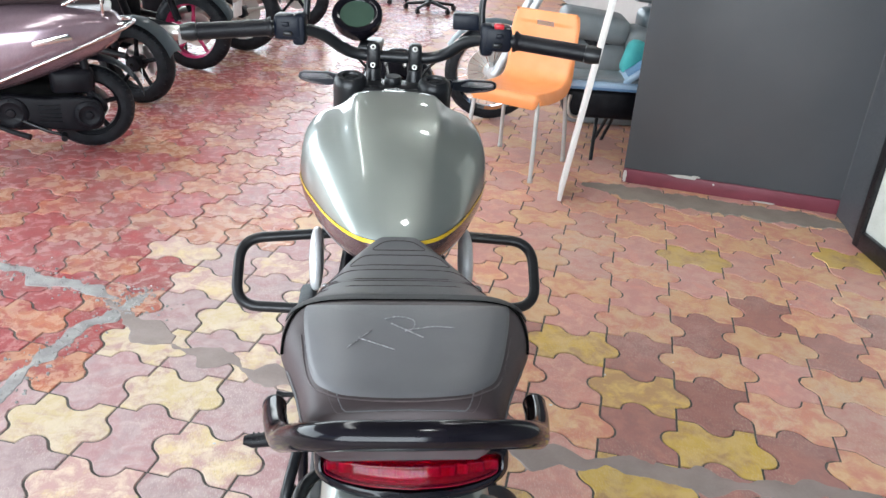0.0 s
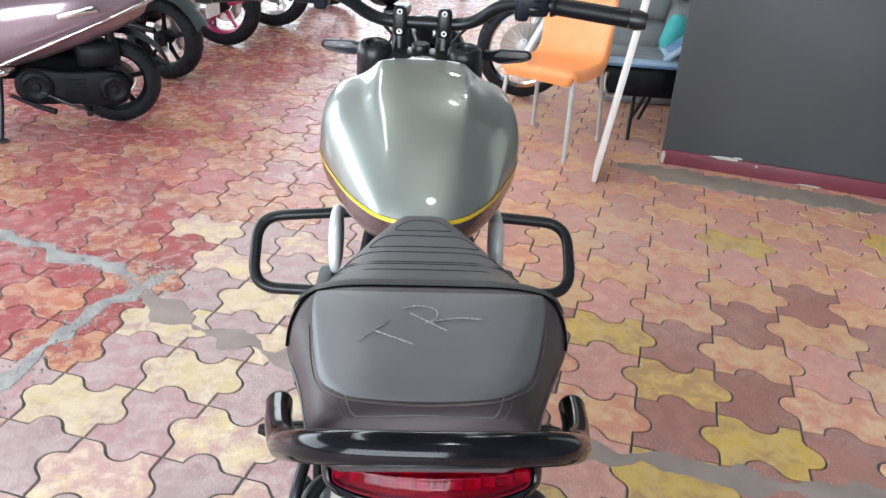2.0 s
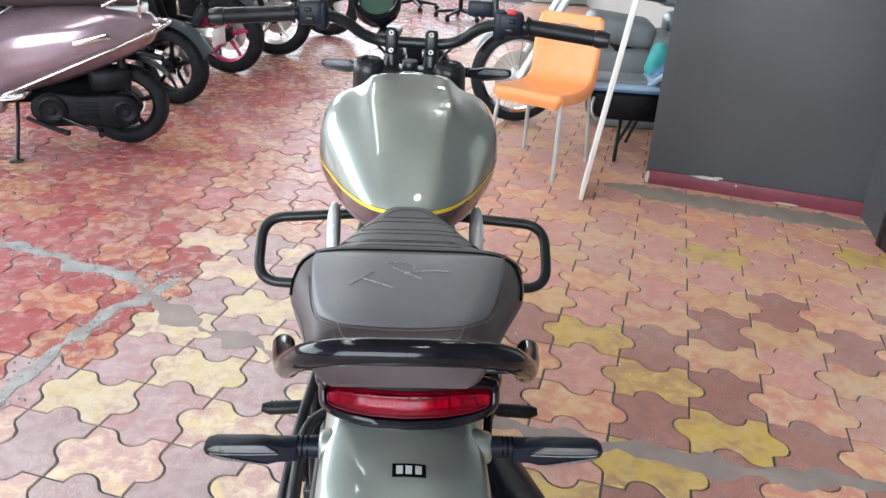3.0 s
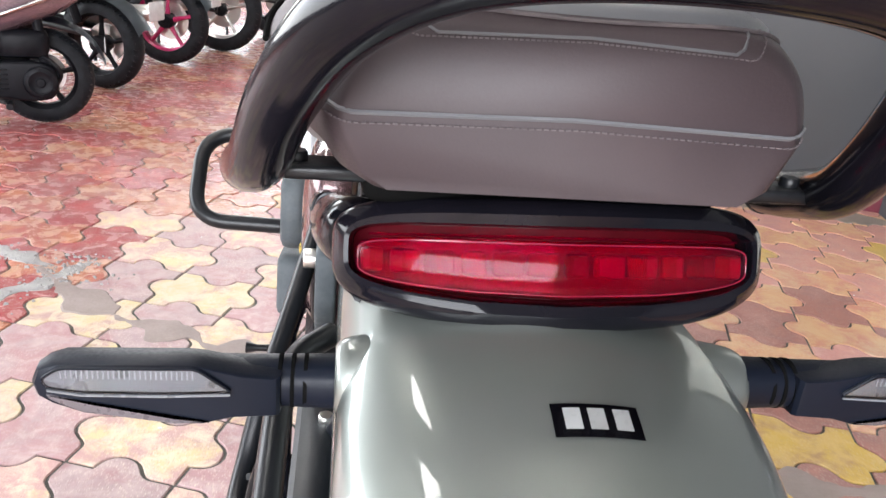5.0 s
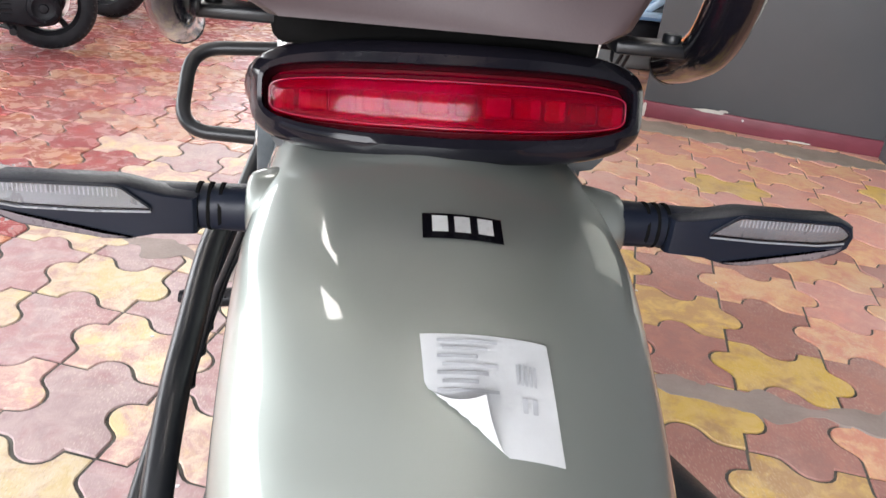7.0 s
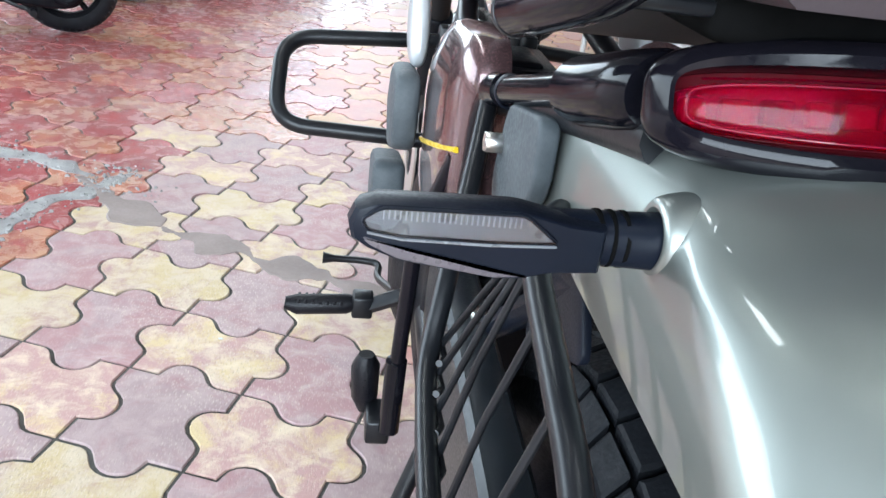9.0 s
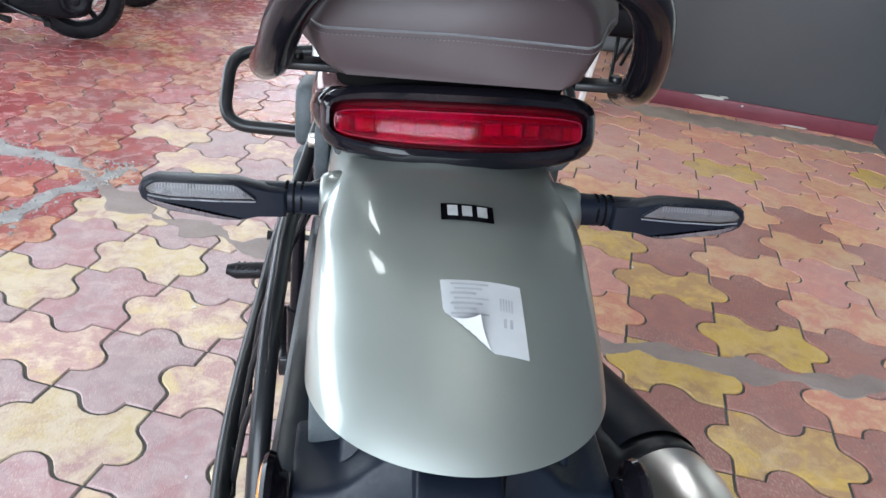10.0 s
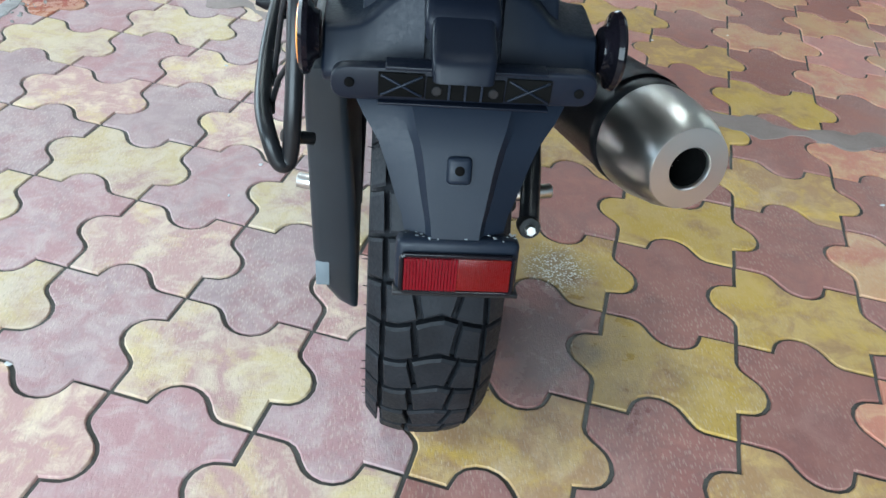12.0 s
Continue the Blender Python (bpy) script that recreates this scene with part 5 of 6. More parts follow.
wall("wall_left_low", (-6.0, -4.0), (-6.0, 9.8), 0.0, 0.5, 0.14, WHITE_WALL, "assumed low grey wall under the open side")
wall("wall_left_high", (-6.0, -4.0), (-6.0, 9.8), 3.1, H, 0.14, WHITE_WALL, "beam above the open side")
wall("wall_front_right", (0.6, -4.0), (1.95, -4.0), 0.0, H, -0.14, GREY_WALL, "assumed wall beside the shopfront, grey to cut bounce light")
wall("wall_front_head", (-6.0, -4.0), (0.6, -4.0), 2.95, H, -0.14, WHITE_WALL, "beam above the shopfront")
ceiling = tagged(part("ceiling", box((9.0, 14.2, 0.12), (-1.7, 2.9, H + 0.06)), CEIL), "grey plastered ceiling", kind="structure")
# first two placed from reflections; the third is added to brighten the right floor
for x, y in ((0.67, 1.73), (0.28, -0.68), (1.25, 2.5), (0.8, 4.6)):
    lampthing = thing("ceiling_light", "square white ceiling light panel", "ceiling light", Matrix.Translation((x, y, H - 0.02)) @ Matrix.Rotation(radians(38), 4, "Z"), "ceiling lights")
    part("frame", box((0.25, 0.25, 0.03), (0, 0, 0.003), 0.004), WHITE_BOARD, lampthing)
    part("diffuser", box((0.205, 0.205, 0.006), (0, 0, -0.0165), 0.0), LED, lampthing)
for k in range(2, 6):
    tubelight = thing("tube_light", "long white ceiling tube light", "ceiling light", Matrix.Translation((-1.25, -2.95 + 2.0 * k, H - 0.03)), "row of tube lights")
    part("batten", box((0.32, 1.86, 0.05), (0, 0, 0.004), 0.01), WHITE_BOARD, tubelight)
    part("diffuser", box((0.27, 1.80, 0.02), (0, 0, -0.028), 0.006), TUBE_LED, tubelight)

# ---- things round the motorcycle ----


def orange_chair():
    fwd = Vector((-0.59, -0.807, 0))
    right = Vector((fwd.y, -fwd.x, 0))
    m = Matrix(((right.x, fwd.x, 0, 0.740), (right.y, fwd.y, 0, 3.207), (0, 0, 1, 0), (0, 0, 0, 1)))
    ch = thing("plastic_chair", "orange moulded plastic chair with grey steel legs", "chair", m)
    # one moulded shell: front lip, seat, bend, backrest with a grip slot
    prof = [(0.216, 0.375, 0.180), (0.224, 0.400, 0.190), (0.224, 0.425, 0.196), (0.206, 0.446, 0.201), (0.16, 0.446, 0.204), (0.09, 0.438, 0.206), (0.0, 0.432, 0.206), (-0.08, 0.432, 0.203), (-0.130, 0.441, 0.199), (-0.162, 0.466, 0.196), (-0.176, 0.510, 0.195), (-0.186, 0.57, 0.196), (-0.197, 0.64, 0.195), (-0.206, 0.690, 0.193), (-0.212, 0.722, 0.190), (-0.219, 0.757, 0.183), (-0.224, 0.776, 0.176), (-0.232, 0.780, 0.172), (-0.238, 0.770, 0.170)]
    prof = [tuple(v) for v in spline(prof, 4)]
    side = [math.copysign(1 - (1 - abs(i / 20)) ** 1.35, i) for i in range(-20, 21)]
    rings = []
    for k, (y, z, w) in enumerate(prof):
        a, b = prof[max(k - 1, 0)], prof[min(k + 1, len(prof) - 1)]
        d = Vector((0, b[0] - a[0], b[1] - a[1])).normalized()
        under = Vector((0, -d.z, d.y))
        u = k / 4
        ring = []
        for s in side:
            roll = max(0.0, abs(s) - 0.88) / 0.12
            deep = 0.052 if 3 < u < 8 else (0.022 if u <= 3 else max(0.014, 0.052 - 0.012 * (u - 8)))
            drop = deep * roll ** 2.4 + 0.010 * (1 - min(1, abs(s) / 0.9) ** 2) * (1 if 3 < u < 14 else 0.2)
            ring.append(Vector((s * w, y, z)) + under * drop)
        rings.append(ring)
    bm = bmesh.new()
    vs = [[bm.verts.new(p) for p in r] for r in rings]
    for k in range(len(vs) - 1):
        for i in range(len(side) - 1):
            c = (vs[k][i].co + vs[k + 1][i + 1].co) / 2
            if abs(c.x) < 0.052 - (0.735 - c.z) * 0.25 and 0.703 < c.z < 0.735 and c.y > -0.225:
                continue
            bm.faces.new((vs[k][i], vs[k][i + 1], vs[k + 1][i + 1], vs[k + 1][i]))
    bmesh.ops.recalc_face_normals(bm, faces=bm.faces)
    bmesh.ops.solidify(bm, geom=bm.faces[:], thickness=0.005)
    part("seat_shell", bm, ORANGE, ch, "orange one-piece seat and backrest with a grip slot", smooth=50)
    for sx, sy in ((-1, 1), (1, 1), (-1, -1), (1, -1)):
        part("leg", tube([(sx * 0.175, sy * 0.170, 0.425), (sx * 0.188, sy * 0.195, 0.20), (sx * 0.195, sy * 0.208, 0.012)], 0.0115, 10), LEG_STEEL, ch)
        part("foot_cap", rod((sx * 0.195, sy * 0.208, 0.0), (sx * 0.195, sy * 0.208, 0.022), 0.014, 10), LEG_STEEL, ch)
    for sx in (-1, 1):
        part("leg_brace", rod((sx * 0.178, -0.165, 0.405), (sx * 0.178, 0.165, 0.405), 0.010, 8), LEG_STEEL, ch)


orange_chair()

# white board leaning on the partition
bd = Vector((0.262, 0.965, 0))
bn = Vector((0.965, -0.262, 0))
up = (Vector((0, 0, 1)) * 0.99 + bn * 0.128).normalized()
th = up.cross(bd)
m = Matrix(((bd.x, up.x, th.x, 0.872), (bd.y, up.y, th.y, 2.676), (bd.z, up.z, th.z, 0.004), (0, 0, 0, 1)))
board = part("white_board", box((0.24, 1.75, 0.020), (0.12, 0.875, 0.0), 0.003, m), WHITE_BOARD)
tagged(board, "long white laminated board leaning against the grey partition", "board")


def wheel_parts(parent, at, R, w, rim_mat, spokes=6, wire=False, tyre_mat=None):
    """A wheel standing across x, named parts under the thing."""
    tr = R * (0.16 if wire else 0.235)
    prof = []
    for k in range(17):
        a = math.pi * (-0.62 + 1.24 * k / 16)
        prof.append((R - tr + tr * math.cos(a), w / 2 * math.sin(max(-1.5, min(1.5, a)))))
    m = Matrix.Translation(at) @ Matrix.Rotation(radians(90), 4, "Y")
    tyre = part("tyre", lathe([(R - tr * 1.35, -w * 0.34)] + prof + [(R - tr * 1.35, w * 0.34)], m, 40), RUBBER, parent)
    bm = bmesh.new()
    for k in range(44):
        a = 2 * math.pi * k / 44
        d = Vector((0, math.cos(a), math.sin(a)))
        t = Vector((0, -math.sin(a), math.cos(a)))
        for sx in (-1, 1):
            c = Vector(at) + d * (R - tr * 0.10)
            tube([c + Vector((sx * w * 0.46, 0, 0)) - d * tr * 0.28, c + Vector((sx * w * 0.10, 0, 0)) + t * 0.012], 0.0045, 4, bm=bm)
    tagged(part("tyre_tread", bm, RUBBER, tyre), kind="stuff")
    r = R - tr * 1.25
    rim = part("rim", lathe([(r, -w * 0.30), (r + 0.010, -w * 0.30), (r + 0.010, w * 0.30), (r, w * 0.30), (r - 0.022, w * 0.18), (r - 0.022, -w * 0.18), (r, -w * 0.30)], m, 40), rim_mat, parent)
    part("hub", lathe([(0.010, -0.06), (0.042, -0.055), (0.048, -0.03), (0.048, 0.03), (0.042, 0.055), (0.010, 0.06)], m, 20), ENGINE if rim_mat is not CHROME else SILVER, rim)
    part("brake_disc", lathe([(0.05, 0.045), (r * 0.62, 0.045), (r * 0.62, 0.049), (0.05, 0.049)], m, 28), STEEL, rim)
    for k in range(spokes):
        a = 2 * math.pi * (k + 0.3) / spokes
        d = Vector((0, math.cos(a), math.sin(a)))
        if wire:
            s = 0.03 * (1 if k % 2 else -1)
            part("spoke", tube([Vector(at) + d * 0.045 + Vector((s, 0, 0)), Vector(at) + d * (r - 0.02)], 0.0022, 4), CHROME, rim)
        else:
            part("spoke", tube([Vector(at) + d * 0.04, Vector(at) + d * r * 0.6, Vector(at) + d * (r - 0.015)], [0.018, 0.012, 0.015], 8), rim_mat, rim)
    return tyre


def parked_motorcycle(label, m, rim_mat, body_mat, group="", wire=False, R=0.305):
    """Rear wheel's foot at the origin, front towards +y."""
    b = thing("parked_motorcycle", label, "motorcycle", m, group)
    wheel_parts(b, (0, 0, R), R, 0.075 if wire else 0.125, rim_mat, 24 if wire else 5, wire)
    wheel_parts(b, (0, 1.33, 0.295), 0.295, 0.10, rim_mat, 24 if wire else 5, wire)
    # rear hugger and tail
    rings = []
    for k in range(13):
        a = radians(20 + 105 * k / 12)
        rings.append([Vector((s * 0.075, -(R + 0.04) * math.cos(a), R + (R + 0.04) * math.sin(a) - 0.03 * s * s)) for s in (-1, -0.8, -0.4, 0, 0.4, 0.8, 1)])
    bm = loft(rings, closed=False)
    bmesh.ops.solidify(bm, geom=bm.faces[:], thickness=0.004)
    part("rear_mudguard", bm, body_mat, b)
    part("plate", box((0.16, 0.006, 0.10), (0, -0.335, 0.45), 0.004, Matrix()), PAPER, b, "blank white plate")
    part("tail_lamp", box((0.14, 0.05, 0.045), (0, -0.28, 0.76), 0.015), RED_LENS, b)
    rings = []
    for y, w, z, h in ((-0.30, 0.045, 0.79, 0.03), (-0.15, 0.085, 0.78, 0.06), (0.10, 0.11, 0.74, 0.08), (0.35, 0.10, 0.68, 0.11)):
        rings.append([Vector((w * se(math.cos(a), 0.7), y, z + h * math.sin(a))) for a in [2 * math.pi * k / 16 for k in range(16)]])
    part("tail_panel", loft(rings), body_mat, b)
    rings = []
    for y, w, z, h in ((-0.26, 0.05, 0.845, 0.02), (-0.1, 0.10, 0.84, 0.04), (0.1, 0.12, 0.815, 0.045), (0.3, 0.12, 0.785, 0.045), (0.47, 0.07, 0.79, 0.035)):
        rings.append([Vector((w * se(math.cos(a), 0.7), y, z + h * math.sin(a))) for a in [2 * math.pi * k / 16 for k in range(16)]])
    part("seat", loft(rings), GREY_SEAT, b)
    rings = []
    for y, w, z, h in ((0.42, 0.06, 0.84, 0.06), (0.5, 0.12, 0.87, 0.10), (0.65, 0.16, 0.91, 0.12), (0.8, 0.155, 0.92, 0.11), (0.92, 0.09, 0.90, 0.07)):
        rings.append([Vector((w * se(math.cos(a), 0.8), y, z + h * math.sin(a))) for a in [2 * math.pi * k / 20 for k in range(20)]])
    part("fuel_tank", loft(rings), body_mat, b)
    part("engine", box((0.22, 0.36, 0.34), (0, 0.60, 0.42), 0.05, segs=3), ENGINE, b)
    part("side_panel", box((0.20, 0.26, 0.20), (0, 0.30, 0.62), 0.05, segs=3), body_mat, b)
    for sx in (-1, 1):
        part("swingarm", tube([(sx * 0.10, 0.45, 0.36), (sx * 0.10, 0.0, 0.305)], [0.024, 0.018], 10), SATIN_BLACK, b)
        part("shock", tube([(sx * 0.12, 0.05, 0.36), (sx * 0.12, 0.16, 0.68)], 0.024, 10), ENGINE, b)
        part("fork", tube([(sx * 0.085, 0.98, 0.98), (sx * 0.085, 1.33, 0.295)], [0.022, 0.026], 10), SILVER, b)
        part("grip", rod((sx * 0.25, 0.84, 1.05), (sx * 0.37, 0.80, 1.04), 0.017, 10), GRIP, b)
        part("foot_peg", rod((sx * 0.14, 0.42, 0.32), (sx * 0.27, 0.42, 0.32), 0.013, 8), GRIP, b)
        part("turn_signal", tube([(sx * 0.06, -0.27, 0.70), (sx * 0.12, -0.28, 0.70), (sx * 0.17, -0.28, 0.70)], [0.010, 0.018, 0.012], 8), AMBER, b)
    part("handlebar", tube(filleted([(-0.37, 0.80, 1.04), (-0.22, 0.86, 1.06), (-0.08, 0.95, 1.00), (0.08, 0.95, 1.00), (0.22, 0.86, 1.06), (0.37, 0.80, 1.04)], 0.05), 0.012, 10), SATIN_BLACK, b)
    part("headlamp", lathe([(0.0, -0.06), (0.06, -0.05), (0.085, 0.0), (0.085, 0.03), (0.0, 0.045)], Matrix.Translation((0, 1.10, 0.90)) @ Matrix.Rotation(radians(-90), 4, "X"), 24), body_mat, b)
    part("front_mudguard", loft([[Vector((s * 0.06, 1.33 - 0.33 * math.cos(radians(a)), 0.295 + 0.33 * math.sin(radians(a)) - 0.02 * s * s)) for s in (-1, -0.5, 0, 0.5, 1)] for a in range(40, 151, 10)], closed=False), body_mat, b)
    em2 = along((0.13, 0.32, 0.33), (0.19, -0.22, 0.42))
    part("muffler", lathe([(0.0, 0.0), (0.035, 0.0), (0.05, 0.08), (0.055, 0.40), (0.045, 0.52), (0.03, 0.545), (0.0, 0.53)], em2, 20), STEEL, b)
    part("exhaust_pipe", tube(spline([(0.13, 0.32, 0.33), (0.12, 0.6, 0.22), (0.08, 0.86, 0.30), (0.03, 0.82, 0.55)], 5), 0.018, 10), STEEL, b)
    part("grab_rail", tube(spline([(-0.12, 0.0, 0.80), (-0.125, -0.2, 0.86), (-0.06, -0.32, 0.88), (0.06, -0.32, 0.88), (0.125, -0.2, 0.86), (0.12, 0.0, 0.80)], 5), 0.011, 8), SATIN_BLACK, b)
    part("side_stand", tube([(-0.10, 0.45, 0.26), (-0.22, 0.40, 0.01)], 0.012, 8), SATIN_BLACK, b)
    return b


def scooter(label, m, body_mat, rim_mat, group="", chrome=True):
    """Rear wheel's foot at the origin, front towards +y."""
    b = thing("scooter", label, "scooter", m, group)
    wheel_parts(b, (0, 0, 0.215), 0.215, 0.10, rim_mat, 5)
    wheel_parts(b, (0, 1.26, 0.215), 0.215, 0.10, rim_mat, 5)
    # rear body
    rings = []
    for y, w, z0, z1 in ((-0.20, 0.05, 0.60, 0.66), (-0.17, 0.10, 0.55, 0.69), (-0.08, 0.165, 0.49, 0.72), (0.08, 0.195, 0.42, 0.74), (0.28, 0.205, 0.35, 0.74), (0.46, 0.195, 0.30, 0.72), (0.58, 0.16, 0.26, 0.66)):
        zc, h = (z0 + z1) / 2, (z1 - z0) / 2
        rings.append([Vector((w * se(math.cos(a), 0.75) * (1 - 0.12 * (math.sin(a) > 0.5)), y, zc + h * se(math.sin(a), 0.75))) for a in [2 * math.pi * k / 24 for k in range(24)]])
    body = part("rear_body", loft(rings), body_mat, b, smooth=60)
    part("emblem", prism([(p.x, p.y) for p in filleted([Vector(v) for v in ((0.02, 0.590, 0), (0.20, 0.556, 0), (0.20, 0.578, 0), (0.04, 0.616, 0))], 0.008, closed=True)], 0.006, Matrix.Translation((-0.203, 0, 0)) @ SIDE, 0.001), CHROME, body)
    rings = []
    for y, w, z, h in ((-0.13, 0.07, 0.745, 0.02), (-0.05, 0.12, 0.765, 0.04), (0.15, 0.14, 0.785, 0.055), (0.40, 0.14, 0.775, 0.055), (0.60, 0.09, 0.765, 0.04)):
        rings.append([Vector((w * se(math.cos(a), 0.7), y, z + h * math.sin(a))) for a in [2 * math.pi * k / 18 for k in range(18)]])
    part("seat", loft(rings), SEAT, b)
    # tail fender, plate, engine
    rings = []
    for k in range(9):
        a = radians(15 + 75 * k / 8)
        rings.append([Vector((s * 0.07, -0.255 * math.cos(a) - 0.02, 0.225 + 0.26 * math.sin(a) - 0.02 * s * s)) for s in (-1, -0.6, 0, 0.6, 1)])
    bm = loft(rings, closed=False)
    bmesh.ops.solidify(bm, geom=bm.faces[:], thickness=0.005)
    part("rear_mudguard", bm, PLASTIC, b)
    part("plate", box((0.13, 0.004, 0.05), (-0.01, -0.268, 0.36), 0.002, Matrix()), PAPER, b, "blank white plate")
    case = [Vector(v) for v in ((-0.075, 0.215, 0), (-0.055, 0.145, 0), (0.03, 0.128, 0), (0.20, 0.150, 0), (0.36, 0.150, 0), (0.44, 0.200, 0), (0.44, 0.285, 0), (0.37, 0.330, 0), (0.20, 0.300, 0), (0.02, 0.302, 0), (-0.055, 0.285, 0))]
    ec = part("engine_case", prism([(p.x, p.y) for p in filleted(case, 0.06, 4, closed=True)], 0.075, Matrix.Translation((-0.170, 0, 0)) @ SIDE, 0.012, segs=3), ENGINE, b)
    for y, z, r in ((0.0, 0.215, 0.070), (0.345, 0.240, 0.078)):
        mm = Matrix.Translation((-0.170, y, z)) @ Matrix.Rotation(radians(-90), 4, "Y")
        part("round_cover", lathe([(r, -0.004), (r, 0.006), (r * 0.92, 0.013), (r * 0.70, 0.015), (r * 0.62, 0.010), (r * 0.30, 0.010), (r * 0.24, 0.017), (0.0, 0.018)], mm, 28), ENGINE, ec)
        for k in range(6):
            a = 2 * math.pi * k / 6
            part("case_bolt", rod(mm @ Vector((r * 0.82 * math.cos(a), r * 0.82 * math.sin(a), 0.012)), mm @ Vector((r * 0.82 * math.cos(a), r * 0.82 * math.sin(a), 0.019)), 0.005, 6), ENGINE, ec)
    for k in range(5):
        part("case_rib", box((0.012, 0.10, 0.006), (-0.172, 0.175, 0.185 + 0.021 * k), 0.002), ENGINE, ec)
    part("belly_frame", box((0.22, 0.62, 0.10), (0.0, 0.36, 0.31), 0.03, segs=3), HOLE, b)
    part("fan_shroud", box((0.10, 0.22, 0.16), (0.06, 0.30, 0.27), 0.04, segs=3), ENGINE, b)
    part("breather_hose", tube(spline([(-0.10, 0.02, 0.33), (-0.15, -0.05, 0.30), (-0.15, -0.08, 0.25), (-0.12, -0.06, 0.20)], 5), 0.010, 8), GRIP, b)
    part("kick_lever", tube(spline([(-0.17, 0.34, 0.22), (-0.19, 0.2, 0.15), (-0.195, 0.14, 0.13), (-0.25, 0.12, 0.13)], 4), 0.009, 8), SATIN_BLACK, b)
    part("kick_rubber", rod((-0.20, 0.125, 0.13), (-0.275, 0.12, 0.13), 0.015, 10), GRIP, b)
    part("rear_foot_peg", tube([(-0.16, 0.46, 0.20), (-0.20, 0.36, 0.16), (-0.235, 0.27, 0.135)], [0.010, 0.012, 0.016], 8), GRIP, b)
    part("air_box", box((0.12, 0.20, 0.12), (-0.08, 0.06, 0.37), 0.03), ENGINE, b)
    part("shock", tube([(-0.10, -0.02, 0.24), (-0.09, 0.0, 0.50)], 0.022, 10), ENGINE, b)
    part("side_stand", tube([(-0.09, 0.50, 0.30), (-0.16, 0.51, 0.15), (-0.22, 0.53, 0.005)], 0.010, 8), SATIN_BLACK, b)
    part("stand_foot", box((0.05, 0.06, 0.008), (-0.23, 0.53, 0.006), 0.002), SATIN_BLACK, b)
    # floorboard and front
    part("floorboard", box((0.34, 0.42, 0.07), (0, 0.76, 0.26), 0.02), body_mat, b)
    part("floor_mat", box((0.30, 0.36, 0.012), (0, 0.76, 0.30), 0.004), GRIP, b)
    rings = []
    for z, y, w, t in ((0.24, 0.98, 0.17, 0.05), (0.45, 1.04, 0.21, 0.06), (0.70, 1.02, 0.22, 0.07), (0.90, 0.96, 0.15, 0.07), (0.98, 0.94, 0.08, 0.05)):
        rings.append([Vector((w * se(math.cos(a), 0.7), y + t * math.sin(a) - 0.05 * (math.cos(a)) ** 2, z)) for a in [2 * math.pi * k / 20 for k in range(20)]])
    part("front_shield", loft(rings), body_mat, b)
    part("front_mudguard", loft([[Vector((s * 0.075, 1.26 - 0.25 * math.cos(radians(a)), 0.215 + 0.25 * math.sin(radians(a)) - 0.03 * s * s)) for s in (-1, -0.5, 0, 0.5, 1)] for a in range(20, 161, 10)], closed=False), body_mat, b)
    part("fork", tube([(0.0, 1.02, 0.90), (0.0, 1.10, 0.50), (0.06, 1.26, 0.215)], 0.02, 10), SATIN_BLACK, b)
    part("handlebar", tube(spline([(-0.34, 0.86, 1.02), (-0.15, 0.93, 1.03), (0.15, 0.93, 1.03), (0.34, 0.86, 1.02)], 5), 0.016, 10), GRIP, b)
    part("head_cowl", box((0.22, 0.16, 0.12), (0, 0.96, 1.03), 0.04, segs=3), body_mat, b)
    if chrome:
        part("side_rail", tube(spline([(-0.15, 0.58, 0.29), (-0.215, 0.50, 0.345), (-0.222, 0.30, 0.43), (-0.215, 0.08, 0.52), (-0.175, -0.14, 0.605), (-0.06, -0.245, 0.64), (0.06, -0.245, 0.64), (0.175, -0.14, 0.605), (0.215, 0.08, 0.52), (0.222, 0.30, 0.43), (0.15, 0.58, 0.29)], 6), 0.010, 10), CHROME, b)
        foot = part("step_plate", tube(filleted([(-0.19, 0.42, 0.335), (-0.29, 0.44, 0.335), (-0.30, 0.58, 0.325), (-0.19, 0.60, 0.325), (-0.19, 0.42, 0.335)], 0.03, 4), 0.008, 8), CHROME, b)
        for k in range(3):
            part("step_bar", rod((-0.215 - 0.025 * k, 0.44, 0.337), (-0.215 - 0.025 * k, 0.59, 0.327), 0.005, 8), CHROME, foot)
        rk = part("luggage_rail", tube(spline([(-0.15, 0.05, 0.74), (-0.155, -0.06, 0.79), (-0.10, -0.19, 0.80), (0.10, -0.19, 0.80), (0.155, -0.06, 0.79), (0.15, 0.05, 0.74)], 5), 0.010, 8), CHROME, b)
        for sx in (-1, 1):
            part("rail_post", rod((sx * 0.13, -0.12, 0.68), (sx * 0.14, -0.12, 0.80), 0.008, 8), CHROME, rk)
            part("rail_post", rod((sx * 0.08, -0.15, 0.64), (sx * 0.10, -0.22, 0.64), 0.008, 8), CHROME, rk)
        cargo = part("tied_sheet", box((0.16, 0.20, 0.03), (-0.01, -0.06, 0.715), 0.012, Matrix(), segs=3), PAPER, b, "crumpled clear wrap tied on the tail")
        for k in range(4):
            pts = [(-0.13 + 0.02 * k, 0.05 - 0.05 * k, 0.745), (-0.05, -0.02 - 0.03 * k, 0.76 + 0.012 * k), (0.06, -0.08 + 0.02 * k, 0.745)]
            part("rope", tube(spline(pts, 6), 0.004, 6), PAPER, cargo)
    return b


ROW = "vehicles parked in a row"
scooter("mauve metallic scooter with chrome side rails, tied wrap on the tail", pose(-1.48, 3.33, 0, 0, 0, 106), MAUVE, ENGINE, ROW)
